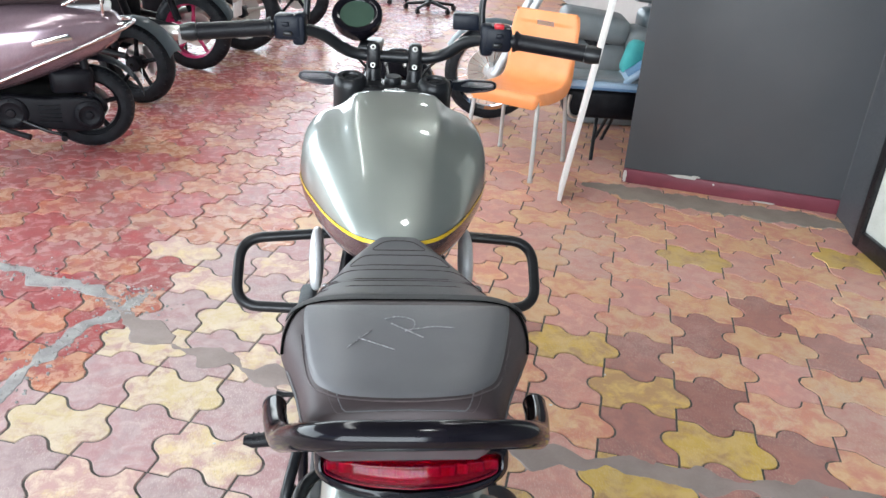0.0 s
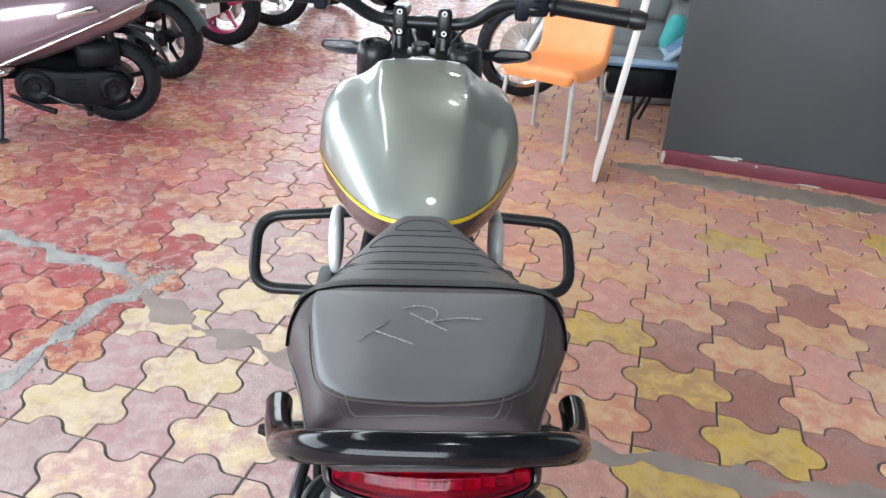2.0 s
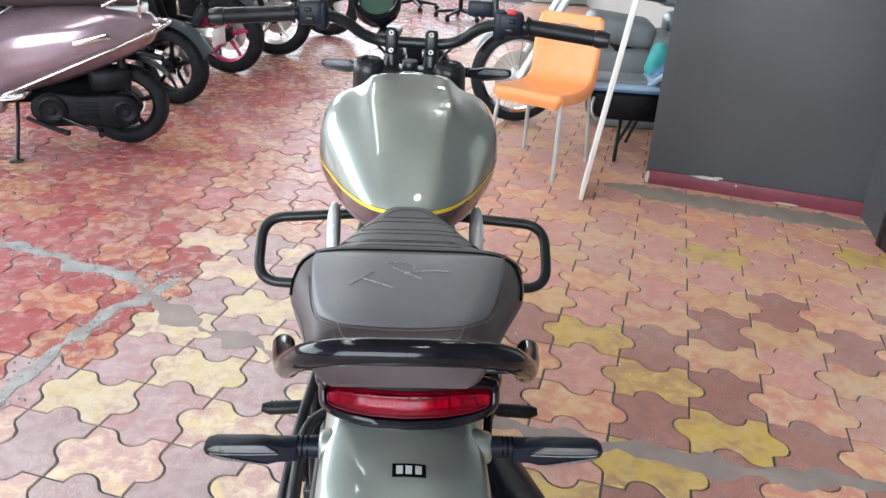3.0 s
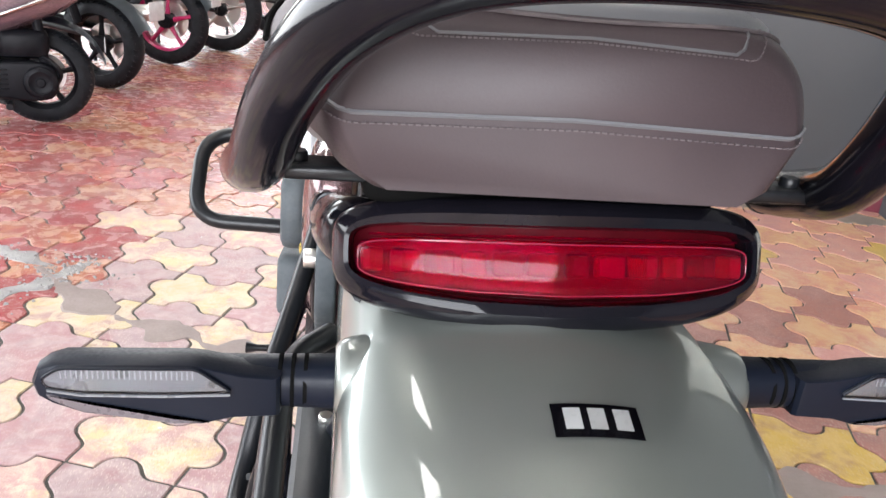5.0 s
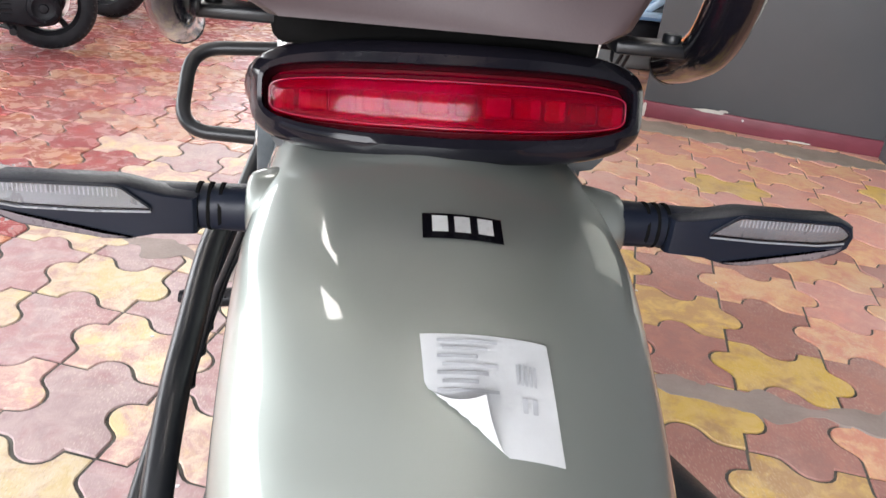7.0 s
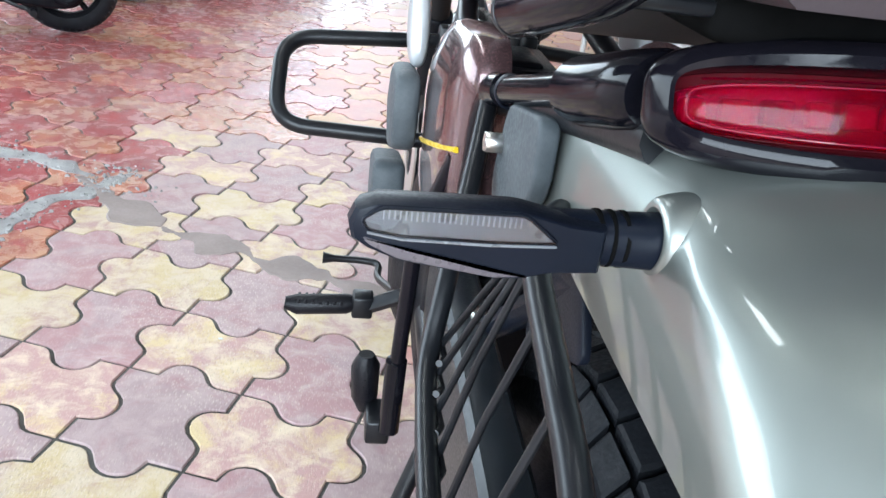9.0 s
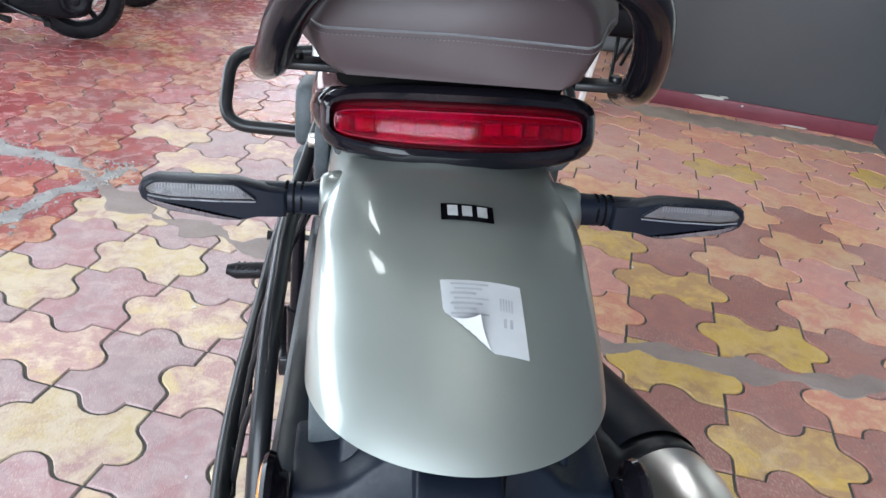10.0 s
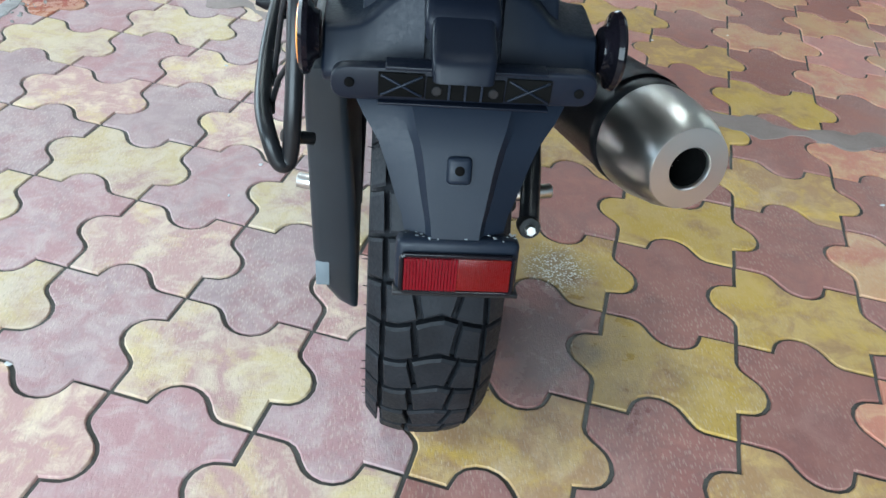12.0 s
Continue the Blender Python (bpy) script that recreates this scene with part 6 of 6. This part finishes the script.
parked_motorcycle("dark blue-grey motorcycle with black alloy wheels parked in a row", pose(-1.46, 4.16, 0, 0, 0, 74), ENGINE, DARK_PAINT, ROW, R=0.245)
parked_motorcycle("black motorcycle with magenta wheel rims parked in a row", pose(-1.30, 5.06, 0, 0, 0, 78), PINK, DARK_PAINT, ROW, R=0.28)
parked_motorcycle("dark motorcycle with grey rims parked in a row", pose(-1.06, 5.76, 0, 0, 0, 82), STEEL, DARK_PAINT, ROW)
parked_motorcycle("dark motorcycle with grey rims parked in a row", pose(-0.72, 6.75, 0, 0, 0, 84), ENGINE, DARK_PAINT, ROW)
# a moped with wire wheels behind the chair
parked_motorcycle("grey moped with bright wire wheels behind the orange chair", pose(2.04, 4.10, 0, 0, 0, 92), CHROME, DARK_PAINT, "", True, 0.19)


def pale_blue_scooter():
    b = thing("pale_blue_scooter", "pale blue scooter with black underbody and grey seat", "scooter", pose(1.28, 3.52, 0, 0, 0, -8))
    part("underbody", box((0.46, 0.24, 0.17), (0.0, 0.0, 0.285), 0.035, segs=3), ENGINE, b)
    part("footboard", box((0.54, 0.30, 0.035), (0.0, -0.01, 0.395), 0.014, segs=3), BLUE, b)
    part("foot_mat", box((0.44, 0.22, 0.02), (0.0, 0.0, 0.420), 0.008), GREY_SEAT, b)
    part("rim_trim", tube(filleted([(-0.26, -0.15, 0.385), (0.26, -0.15, 0.385), (0.26, 0.13, 0.385), (-0.26, 0.13, 0.385), (-0.26, -0.15, 0.385)], 0.04, 4), 0.012, 8), BLUE_DEEP, b)
    sm = Matrix.Translation((0.20, 0.0, 0.50)) @ Matrix.Rotation(radians(-38), 4, "Y")
    part("leg_shield", box((0.30, 0.26, 0.03), (0, 0, 0), 0.012, sm, segs=3), BLUE, b)
    part("shield_inlay", box((0.22, 0.18, 0.012), (0, 0, 0.018), 0.005, sm), BLUE_DEEP, b)
    part("teal_bag", box((0.12, 0.16, 0.20), (0.03, 0.10, 0.53), 0.045, Matrix.Rotation(radians(14), 4, "Y"), segs=3), TEAL, b, "teal cloth bag")
    for a, c in (((-0.03, -0.06, 0.22), (-0.06, -0.24, 0.0)), ((0.06, 0.02, 0.22), (-0.01, 0.10, 0.0)), ((0.10, 0.06, 0.22), (0.05, 0.16, 0.0))):
        part("stand_leg", tube([a, c], 0.011, 8), SATIN_BLACK, b)
    part("spring_hook", tube(spline([(-0.20, -0.12, 0.33), (-0.21, -0.13, 0.27), (-0.19, -0.14, 0.22), (-0.14, -0.13, 0.21)], 4), 0.010, 8), STEEL, b)
    for k, (x, y, z, w) in enumerate(((-0.10, 0.55, 0.60, 0.30), (0.28, 0.50, 0.56, 0.26))):
        bm = box((w * 1.4, 0.34, 0.16), (x, y, z), 0.06, Matrix.Rotation(radians(6), 4, "Y"), segs=4)
        part("seat", bm, GREY_SEAT, b)
    part("seat_support", box((0.5, 0.22, 0.52), (0.1, 0.55, 0.26), 0.05), GREY_SEAT, b)


pale_blue_scooter()


def swivel_chair(m):
    c = thing("office_chair", "black office chair on a five-armed base", "chair", m, "office chairs at the far end")
    part("pole", rod((0, 0, 0.08), (0, 0, 0.45), 0.025, 12), SATIN_BLACK, c)
    for k in range(5):
        a = 2 * math.pi * k / 5
        part("arm", tube([(0, 0, 0.10), (0.28 * math.cos(a), 0.28 * math.sin(a), 0.06)], [0.022, 0.015], 8), SATIN_BLACK, c)
        part("castor", rod((0.28 * math.cos(a) - 0.02, 0.28 * math.sin(a), 0.028), (0.28 * math.cos(a) + 0.02, 0.28 * math.sin(a), 0.028), 0.028, 12), SATIN_BLACK, c)
    part("seat", box((0.46, 0.46, 0.08), (0, 0, 0.48), 0.035, segs=3), GREY_SEAT, c)
    part("backrest", box((0.44, 0.06, 0.5), (0, 0.22, 0.80), 0.03, segs=3), GREY_SEAT, c)


for x, y, a in ((0.62, 8.1, 20), (0.1, 8.7, 70)):
    swivel_chair(pose(x, y, 0, 0, 0, a))
# ---- floor of interlocking pavers ----
floor = tagged(part("floor", box((60, 60, 0.06), (0, 0, -0.0345), 0), MORTAR, smooth=0), "interlocking red and yellow concrete pavers", kind="structure")


def paver_material(name, a, b, c, island, rough):
    """Worn pigment: blotches of b on a, rubbed patches of c, a tone of its own for each stone."""
    m = bpy.data.materials.new(name)
    m.use_nodes = True
    N, L = m.node_tree.nodes, m.node_tree.links
    p = N["Principled BSDF"]
    g = N.new("ShaderNodeNewGeometry")
    rnd = g.outputs["Random Per Island"] if island else N.new("ShaderNodeObjectInfo").outputs["Random"]

    def noise_node(scale, detail, distort=0.0):
        n = N.new("ShaderNodeTexNoise")
        n.inputs["Scale"].default_value, n.inputs["Detail"].default_value, n.inputs["Distortion"].default_value = scale, detail, distort
        n.inputs["Roughness"].default_value = 0.65
        L.new(g.outputs["Position"], n.inputs["Vector"])
        return n.outputs[0]

    def ranged(src, lo, hi, to0=0.0, to1=1.0):
        r = N.new("ShaderNodeMapRange")
        for i, v in ((1, lo), (2, hi), (3, to0), (4, to1)):
            r.inputs[i].default_value = v
        L.new(src, r.inputs[0])
        return r.outputs[0]

    def math_node(op, x, y):
        n = N.new("ShaderNodeMath")
        n.operation = op
        for i, v in ((0, x), (1, y)):
            if isinstance(v, (int, float)):
                n.inputs[i].default_value = v
            else:
                L.new(v, n.inputs[i])
        return n.outputs[0]

    def mixed(f, x, y, blend="MIX"):
        n = N.new("ShaderNodeMix")
        n.data_type, n.blend_type = "RGBA", blend
        if isinstance(f, float):
            n.inputs[0].default_value = f
        else:
            L.new(f, n.inputs[0])
        for i, v in ((6, x), (7, y)):
            if isinstance(v, tuple):
                n.inputs[i].default_value = (*v, 1)
            else:
                L.new(v, n.inputs[i])
        return n.outputs[2]

    big, mid, fine = noise_node(8.0, 7, 0.5), noise_node(19, 6, 0.58), noise_node(230, 3)
    wide = noise_node(1.5, 3, 0.6)
    shift = ranged(rnd, 0, 1, -0.08, 0.08)
    f1 = ranged(math_node("ADD", big, shift), 0.42, 0.55)
    col = mixed(f1, a, b)
    f2 = ranged(math_node("ADD", mid, math_node("MULTIPLY", shift, -0.6)), 0.43, 0.64, 0.0, 0.85)
    col = mixed(f2, col, c)
    tone = ranged(rnd, 0, 1, 0.86, 1.12)
    comb = N.new("ShaderNodeCombineColor")
    for i in range(3):
        L.new(tone, comb.inputs[i])
    col = mixed(1.0, col, comb.outputs[0], "MULTIPLY")
    # wide pale drifts: trodden dust, with the floor's whitish sheen painted in
    dust_sheen = math_node("MULTIPLY", ranged(wide, 0.48, 0.66), ranged(mid, 0.36, 0.62, 0.06, 0.40))
    col = mixed(dust_sheen, col, (0.50, 0.40, 0.38))
    spots = ranged(noise_node(60, 2), 0.70, 0.75, 0.0, 0.14)
    col = mixed(spots, col, (0.10, 0.075, 0.07))
    # short dashes pressed into the face, lying every way: most rubbed pale, some filled dark
    worn = ranged(noise_node(3.2, 3), 0.40, 0.58, 0.10, 1.0)
    relief = fine
    for k in range(5):
        mp = N.new("ShaderNodeMapping")
        mp.inputs["Location"].default_value = (0.37 * k, 0.19 * k, 0)
        mp.inputs["Rotation"].default_value = (0, 0, 0.35 + 0.63 * k)
        mp.inputs["Scale"].default_value = (1.0, 0.30, 1.0)
        L.new(g.outputs["Position"], mp.inputs[0])
        dash = N.new("ShaderNodeTexVoronoi")
        dash.voronoi_dimensions = "2D"
        dash.inputs["Scale"].default_value = 125
        L.new(mp.outputs[0], dash.inputs["Vector"])
        stroke = ranged(dash.outputs["Distance"], 0.17, 0.10)
        dark = k in (1, 3)
        col = mixed(math_node("MULTIPLY", math_node("MULTIPLY", stroke, worn), (0.17 if dark else 0.31) * (1.0 if name.startswith(("paver_pale", "paver_rose")) else 0.75)), col, (0.17, 0.12, 0.115) if dark else (0.66, 0.56, 0.45))
        relief = math_node("SUBTRACT", relief, math_node("MULTIPLY", stroke, 0.18))
    # a wet, oily spot behind the wheel, widened to paint in the bike's shade
    off = N.new("ShaderNodeVectorMath")
    off.operation = "SUBTRACT"
    off.inputs[1].default_value = (0.205, 0.03, 0.0)
    L.new(g.outputs["Position"], off.inputs[0])
    ln = N.new("ShaderNodeVectorMath")
    ln.operation = "LENGTH"
    L.new(off.outputs[0], ln.inputs[0])
    wet_shade = ranged(math_node("ADD", ln.outputs["Value"], math_node("MULTIPLY", math_node("SUBTRACT", noise_node(11, 4), 0.5), 0.22)), 0.27, 0.06)
    col = mixed(math_node("MULTIPLY", wet_shade, 0.85), col, (0.055, 0.042, 0.045))
    # spilt grit beside it
    off2 = N.new("ShaderNodeVectorMath")
    off2.operation = "SUBTRACT"
    off2.inputs[1].default_value = (0.268, 0.222, 0.0)
    L.new(g.outputs["Position"], off2.inputs[0])
    ln2 = N.new("ShaderNodeVectorMath")
    ln2.operation = "LENGTH"
    L.new(off2.outputs[0], ln2.inputs[0])
    gritty = N.new("ShaderNodeTexVoronoi")
    gritty.inputs["Scale"].default_value = 260
    L.new(g.outputs["Position"], gritty.inputs["Vector"])
    zone = ranged(math_node("ADD", ln2.outputs["Value"], math_node("MULTIPLY", math_node("SUBTRACT", noise_node(30, 3), 0.5), 0.06)), 0.076, 0.030)
    col = mixed(math_node("MULTIPLY", zone, 0.5), col, (0.13, 0.10, 0.07))
    col = mixed(math_node("MULTIPLY", zone, ranged(gritty.outputs["Distance"], 0.46, 0.25)), col, (0.76, 0.76, 0.72))
    L.new(col, p.inputs["Base Color"])
    base_rough = ranged(mid, 0.35, 0.7, rough - 0.10, rough + 0.14)
    L.new(math_node("SUBTRACT", base_rough, math_node("MULTIPLY", wet_shade, 0.18)), p.inputs["Roughness"])
    # pressed-in dashes and grain
    bp = N.new("ShaderNodeBump")
    bp.inputs["Strength"].default_value, bp.inputs["Distance"].default_value = 0.30, 0.0015
    L.new(relief, bp.inputs["Height"])
    L.new(bp.outputs[0], p.inputs["Normal"])
    return m


# tones by region: pale, rose, clay, salmon carry brighter light, mauve the bike's shade
TONES = {
    "yellow": ((0.59, 0.385, 0.080), (0.41, 0.245, 0.115), (0.64, 0.440, 0.165)),
    "mauve": ((0.340, 0.148, 0.126), (0.300, 0.145, 0.128), (0.405, 0.190, 0.152)),
    "salmon": ((0.56, 0.250, 0.205), (0.49, 0.235, 0.205), (0.62, 0.350, 0.280)),
    "pale": ((0.60, 0.465, 0.250), (0.45, 0.275, 0.250), (0.69, 0.580, 0.430)),
    "rose": ((0.385, 0.272, 0.275), (0.385, 0.215, 0.218), (0.49, 0.370, 0.362)),
    "orange": ((0.49, 0.180, 0.110), (0.37, 0.098, 0.088), (0.52, 0.310, 0.190)),
    "red": ((0.39, 0.076, 0.078), (0.31, 0.066, 0.070), (0.44, 0.190, 0.175)),
    "clay": ((0.62, 0.345, 0.185), (0.55, 0.230, 0.160), (0.67, 0.460, 0.270)),
}
ROUGH = {"orange": 0.26, "red": 0.24, "clay": 0.40, "yellow": 0.44, "mauve": 0.40, "salmon": 0.40}
PAVER = {(k, isl): paver_material("paver_%s%s" % (k, "_far" if isl else ""), *v, isl, ROUGH.get(k, 0.48)) for k, v in TONES.items() for isl in (False, True)}

# the bond's two directions and the pitch along each
PU, PV, TURNED, ORIGIN = 0.2215, 0.2088, radians(-17.75), Vector((0.3278, 0.1074, 0))
UX, UY = Vector((0.21096, -0.06749, 0)), Vector((0.06478, 0.19847, 0))
KNOB = [(-0.235, 0.0), (-0.222, 0.060), (-0.205, 0.120), (-0.165, 0.172), (-0.105, 0.205), (-0.035, 0.215), (0.035, 0.200), (0.095, 0.165), (0.140, 0.115), (0.178, 0.062), (0.222, 0.020), (0.275, 0.0)]


def paver_outline(gap, skip, mirrored):
    """One stone in a cell of side 1: knobs right and left, hollows above and below, drawn in by gap."""
    knob = KNOB if skip == 1 else KNOB[:1] + KNOB[1:-1:skip] + KNOB[-1:]
    out = []
    for quarter in range(4):
        sign = 1 if quarter % 2 == 0 else -1
        ca, sa = (1, 0, -1, 0)[quarter], (0, 1, 0, -1)[quarter]
        for x, y in [(0.5, -0.5)] + [(0.5 + sign * d, t) for t, d in knob]:
            out.append((x * ca - y * sa, x * sa + y * ca))
    if mirrored:
        out = [(y, x) for x, y in out][::-1]
    n = len(out)
    inset = []
    for i in range(n):
        a, b, c = Vector(out[i - 1]), Vector(out[i]), Vector(out[(i + 1) % n])
        d1, d2 = (b - a).normalized(), (c - b).normalized()
        n1, n2 = Vector((-d1.y, d1.x)), Vector((-d2.y, d2.x))
        nn = n1 + n2
        nn = nn / max(0.6, nn.length_squared / 2)
        inset.append(tuple(b + nn * gap))
    return inset


def paver_mesh(skip, mirrored, depth=0.010, edge=0.0026):
    top, mid_, rim = paver_outline(0.0230, skip, mirrored), paver_outline(0.0185, skip, mirrored), paver_outline(0.0150, skip, mirrored)
    bm = bmesh.new()
    vt = [bm.verts.new((x, y, 0.0)) for x, y in top]
    vm_ = [bm.verts.new((x, y, -0.0008)) for x, y in mid_]
    vr = [bm.verts.new((x, y, -edge)) for x, y in rim]
    vb = [bm.verts.new((x, y, -depth)) for x, y in rim]
    bm.faces.new(vt)
    n = len(vt)
    for a, b in ((vt, vm_), (vm_, vr), (vr, vb)) if skip == 1 else ((vt, vr), (vr, vb)):
        for i in range(n):
            j = (i + 1) % n
            bm.faces.new((a[i], b[i], b[j], a[j]))
    if skip != 1:
        for v in vm_:
            bm.verts.remove(v)
    bm.normal_update()
    bmesh.ops.triangulate(bm, faces=[f for f in bm.faces if len(f.verts) > 4], ngon_method="EAR_CLIP")
    return bm


near, FAR_V, FAR_F = {}, {}, {}
for mirrored in (False, True):
    for key in TONES:
        src = paver_mesh(1, mirrored)
        me = bpy.data.meshes.new("paver_" + key)
        src.to_mesh(me)
        src.free()
        me.materials.append(PAVER[(key, False)])
        near[key, mirrored] = me
    src = paver_mesh(2, mirrored)
    me = bpy.data.meshes.new("paver_far")
    src.to_mesh(me)
    src.free()
    FAR_V[mirrored] = np.array([v.co[:] for v in me.vertices])
    FAR_F[mirrored] = [tuple(pl.vertices) for pl in me.polygons]
    bpy.data.meshes.remove(me)


def stone_tone(i, j, c, rnd):
    knobbed = (i + j) % 2 != 0
    # the older red paving lies beyond the cement joint
    border = -0.98 + 0.30 * (c.y - 1.4)
    if c.x < border and c.y > 1.15 or (c.x < -0.35 and c.y > 2.1 + (c.x + 0.35) * -0.3):
        return "orange" if knobbed and rnd.random() < 0.75 or rnd.random() < 0.18 else "red"
    if c.y > 2.25:
        return "clay" if knobbed else "salmon"
    if c.x < 0.0:
        return "pale" if knobbed else "rose"
    if knobbed:
        chance = 0.92 if c.y < 0.42 and c.x < 0.8 else (0.40 if c.y < 1.5 and c.x < 0.95 else 0.08)
        return "yellow" if rnd.random() < chance else "clay"
    return "mauve" if c.y < 0.55 or c.y < 1.7 and rnd.random() < 0.65 else "salmon"


rnd = random.Random(11)
far_lists = {k: ([], []) for k in TONES}
count = 0
for i in range(-34, 30):
    for j in range(-26, 60):
        c = ORIGIN + UX * (i + 0.5) + UY * (j + 0.5)
        if not (-5.9 < c.x < (2.08 if c.y < 1.3 else 2.25 if c.y < 2.6 else 2.35) and -3.95 < c.y < 9.7):
            continue
        key = stone_tone(i, j, c, rnd)
        mirrored = (i + j) % 2 == 0
        turn = TURNED + math.pi * rnd.randint(0, 1)
        tilt = (rnd.gauss(0, 0.0030), rnd.gauss(0, 0.0030))
        dz = rnd.gauss(0, 0.0005)
        if -1.0 < c.x < 1.35 and -0.72 < c.y < 2.25 and count < 300:
            ob = new("paver", near[key, mirrored])
            ob.parent = floor
            ob.matrix_basis = Matrix.Translation((c.x, c.y, dz)) @ Euler((tilt[0], tilt[1], turn)).to_matrix().to_4x4() @ Matrix.Diagonal((PU, PV, 1, 1))
            count += 1
        else:
            ca, sa = math.cos(turn), math.sin(turn)
            V = FAR_V[mirrored]
            X, Y = V[:, 0] * PU * ca - V[:, 1] * PV * sa, V[:, 0] * PU * sa + V[:, 1] * PV * ca
            V = np.stack([X + c.x, Y + c.y, V[:, 2] + dz + tilt[1] * -X + tilt[0] * Y], 1)
            verts, faces = far_lists[key]
            base = len(verts)
            verts.extend(map(tuple, V))
            faces.extend(tuple(b + base for b in f) for f in FAR_F[mirrored])
for key, (verts, faces) in far_lists.items():
    if verts:
        me = bpy.data.meshes.new("pavers_" + key)
        me.from_pydata(verts, [], faces)
        me.materials.append(PAVER[(key, True)])
        ob = new("far_pavers", me)
        ob.parent = floor
        tagged(ob, kind="stuff")


def cement_strip(path, widths, z, material, name, label, seed, ragged=1.0):
    """A ragged band of cement smeared over the stones."""
    rg = random.Random(seed)
    pts = spline([(*p, 0) for p in path], 40)
    W = [widths[0] + (widths[-1] - widths[0]) * k / (len(pts) - 1) for k in range(len(pts))]
    rings = []
    for k, p in enumerate(pts):
        d = (pts[min(k + 1, len(pts) - 1)] - pts[max(k - 1, 0)]).normalized()
        n = Vector((-d.y, d.x, 0))
        taper = min(1, 4.0 * min(k, len(pts) - 1 - k) / len(pts) + 0.25)
        a = W[k] * taper * (0.60 + 1.15 * ragged * noise.noise(Vector((p.x * 11, p.y * 11, seed))) + 0.18 * noise.noise(Vector((p.x * 34, p.y * 34, seed))) + 0.02 * rg.random())
        b = W[k] * taper * (0.60 + 1.15 * ragged * noise.noise(Vector((p.x * 11, p.y * 11, seed + 7))) + 0.18 * noise.noise(Vector((p.x * 34, p.y * 34, seed + 7))) + 0.02 * rg.random())
        top = z * 0.5 + 0.0016 * noise.noise(Vector((p.x * 20, p.y * 20, seed)))
        rings.append([p + n * a + Vector((0, 0, -0.004)), p + n * a * 0.85 + Vector((0, 0, top)), p + Vector((0, 0, top + 0.001)), p - n * b * 0.85 + Vector((0, 0, top)), p - n * b + Vector((0, 0, -0.004))])
    return tagged(part(name, loft(rings, closed=False), material, floor, label, smooth=0))


cement_strip([(-1.16, 0.90), (-1.10, 1.10), (-1.03, 1.38), (-0.90, 1.62), (-0.82, 1.75)], (0.030, 0.060), 0.004, CEMENT, "cement_joint", "grey cement smear between pavers", 1, 1.3)
cement_strip([(-2.3, 2.22), (-1.85, 2.10), (-1.45, 1.97), (-1.15, 1.84), (-0.92, 1.72)], (0.045, 0.050), 0.004, CEMENT, "cement_joint", "grey cement smear between pavers", 2, 1.3)
cement_strip([(-0.95, 1.70), (-0.80, 1.54), (-0.66, 1.42), (-0.46, 1.31), (-0.30, 1.24), (-0.05, 1.10), (0.2, 0.97)], (0.075, 0.095), 0.004, CEMENT_DARK, "cement_patch", "dark cement smear across the pavers", 3)
cement_strip([(0.15, 1.0), (0.36, 0.905), (0.55, 0.855), (0.80, 0.80), (1.05, 0.74), (1.3, 0.70)], (0.05, 0.075), 0.0035, CEMENT_DARK, "cement_patch", "dark cement smear across the pavers", 4)
cement_strip([(1.05, 2.93), (1.30, 2.80), (1.62, 2.67), (1.95, 2.54), (2.25, 2.43)], (0.17, 0.15), 0.004, CEMENT_WARM, "cement_edge", "brown-grey cement along the wall foot", 5, 0.22)

# chips of plaster and paper on the stones
chips = bmesh.new()
rg = random.Random(77)
for k in range(90):
    x, y = rg.uniform(-3.2, 2.0), rg.uniform(-0.7, 5.5)
    if -0.25 < x < 0.25 and -0.4 < y < 1.7 or (y > 2.2 and x > 1.2):
        continue
    r = rg.uniform(0.002, 0.0065)
    ring = [Vector((x + r * rg.uniform(0.5, 1.2) * math.cos(a), y + r * rg.uniform(0.4, 1.0) * math.sin(a), 0.0022)) for a in [i * math.pi / 3 for i in range(6)]]
    loft([[v - Vector((0, 0, 0.0022)) for v in ring], ring], bm=chips)
tagged(part("plaster_chips", chips, PAPER, floor, smooth=0), kind="stuff")

# crumbs of broken cement along the joints
crumbs = bmesh.new()
rg = random.Random(15)
for path in ([(-1.16, 0.90), (-1.10, 1.10), (-1.03, 1.38), (-0.90, 1.62), (-0.82, 1.75)], [(-2.3, 2.22), (-1.85, 2.10), (-1.45, 1.97), (-1.15, 1.84), (-0.92, 1.72), (-0.70, 1.62)]):
    line = spline([(*p, 0) for p in path], 20)
    for k in range(260):
        c = rg.choice(line) + Vector((rg.gauss(0, 0.035), rg.gauss(0, 0.035), 0.0))
        r = rg.uniform(0.002, 0.010) * rg.uniform(0.5, 1.0)
        h = r * rg.uniform(0.3, 0.7)
        ring = [c + Vector((r * rg.uniform(0.6, 1.2) * math.cos(a), r * rg.uniform(0.6, 1.2) * math.sin(a), 0)) for a in [i * math.pi / 2.5 + rg.random() for i in range(5)]]
        loft([ring, [c + (v - c) * 0.6 + Vector((0, 0, 0.002 + h)) for v in ring]], bm=crumbs)
tagged(part("cement_crumbs", crumbs, CEMENT, floor, smooth=0), kind="stuff")
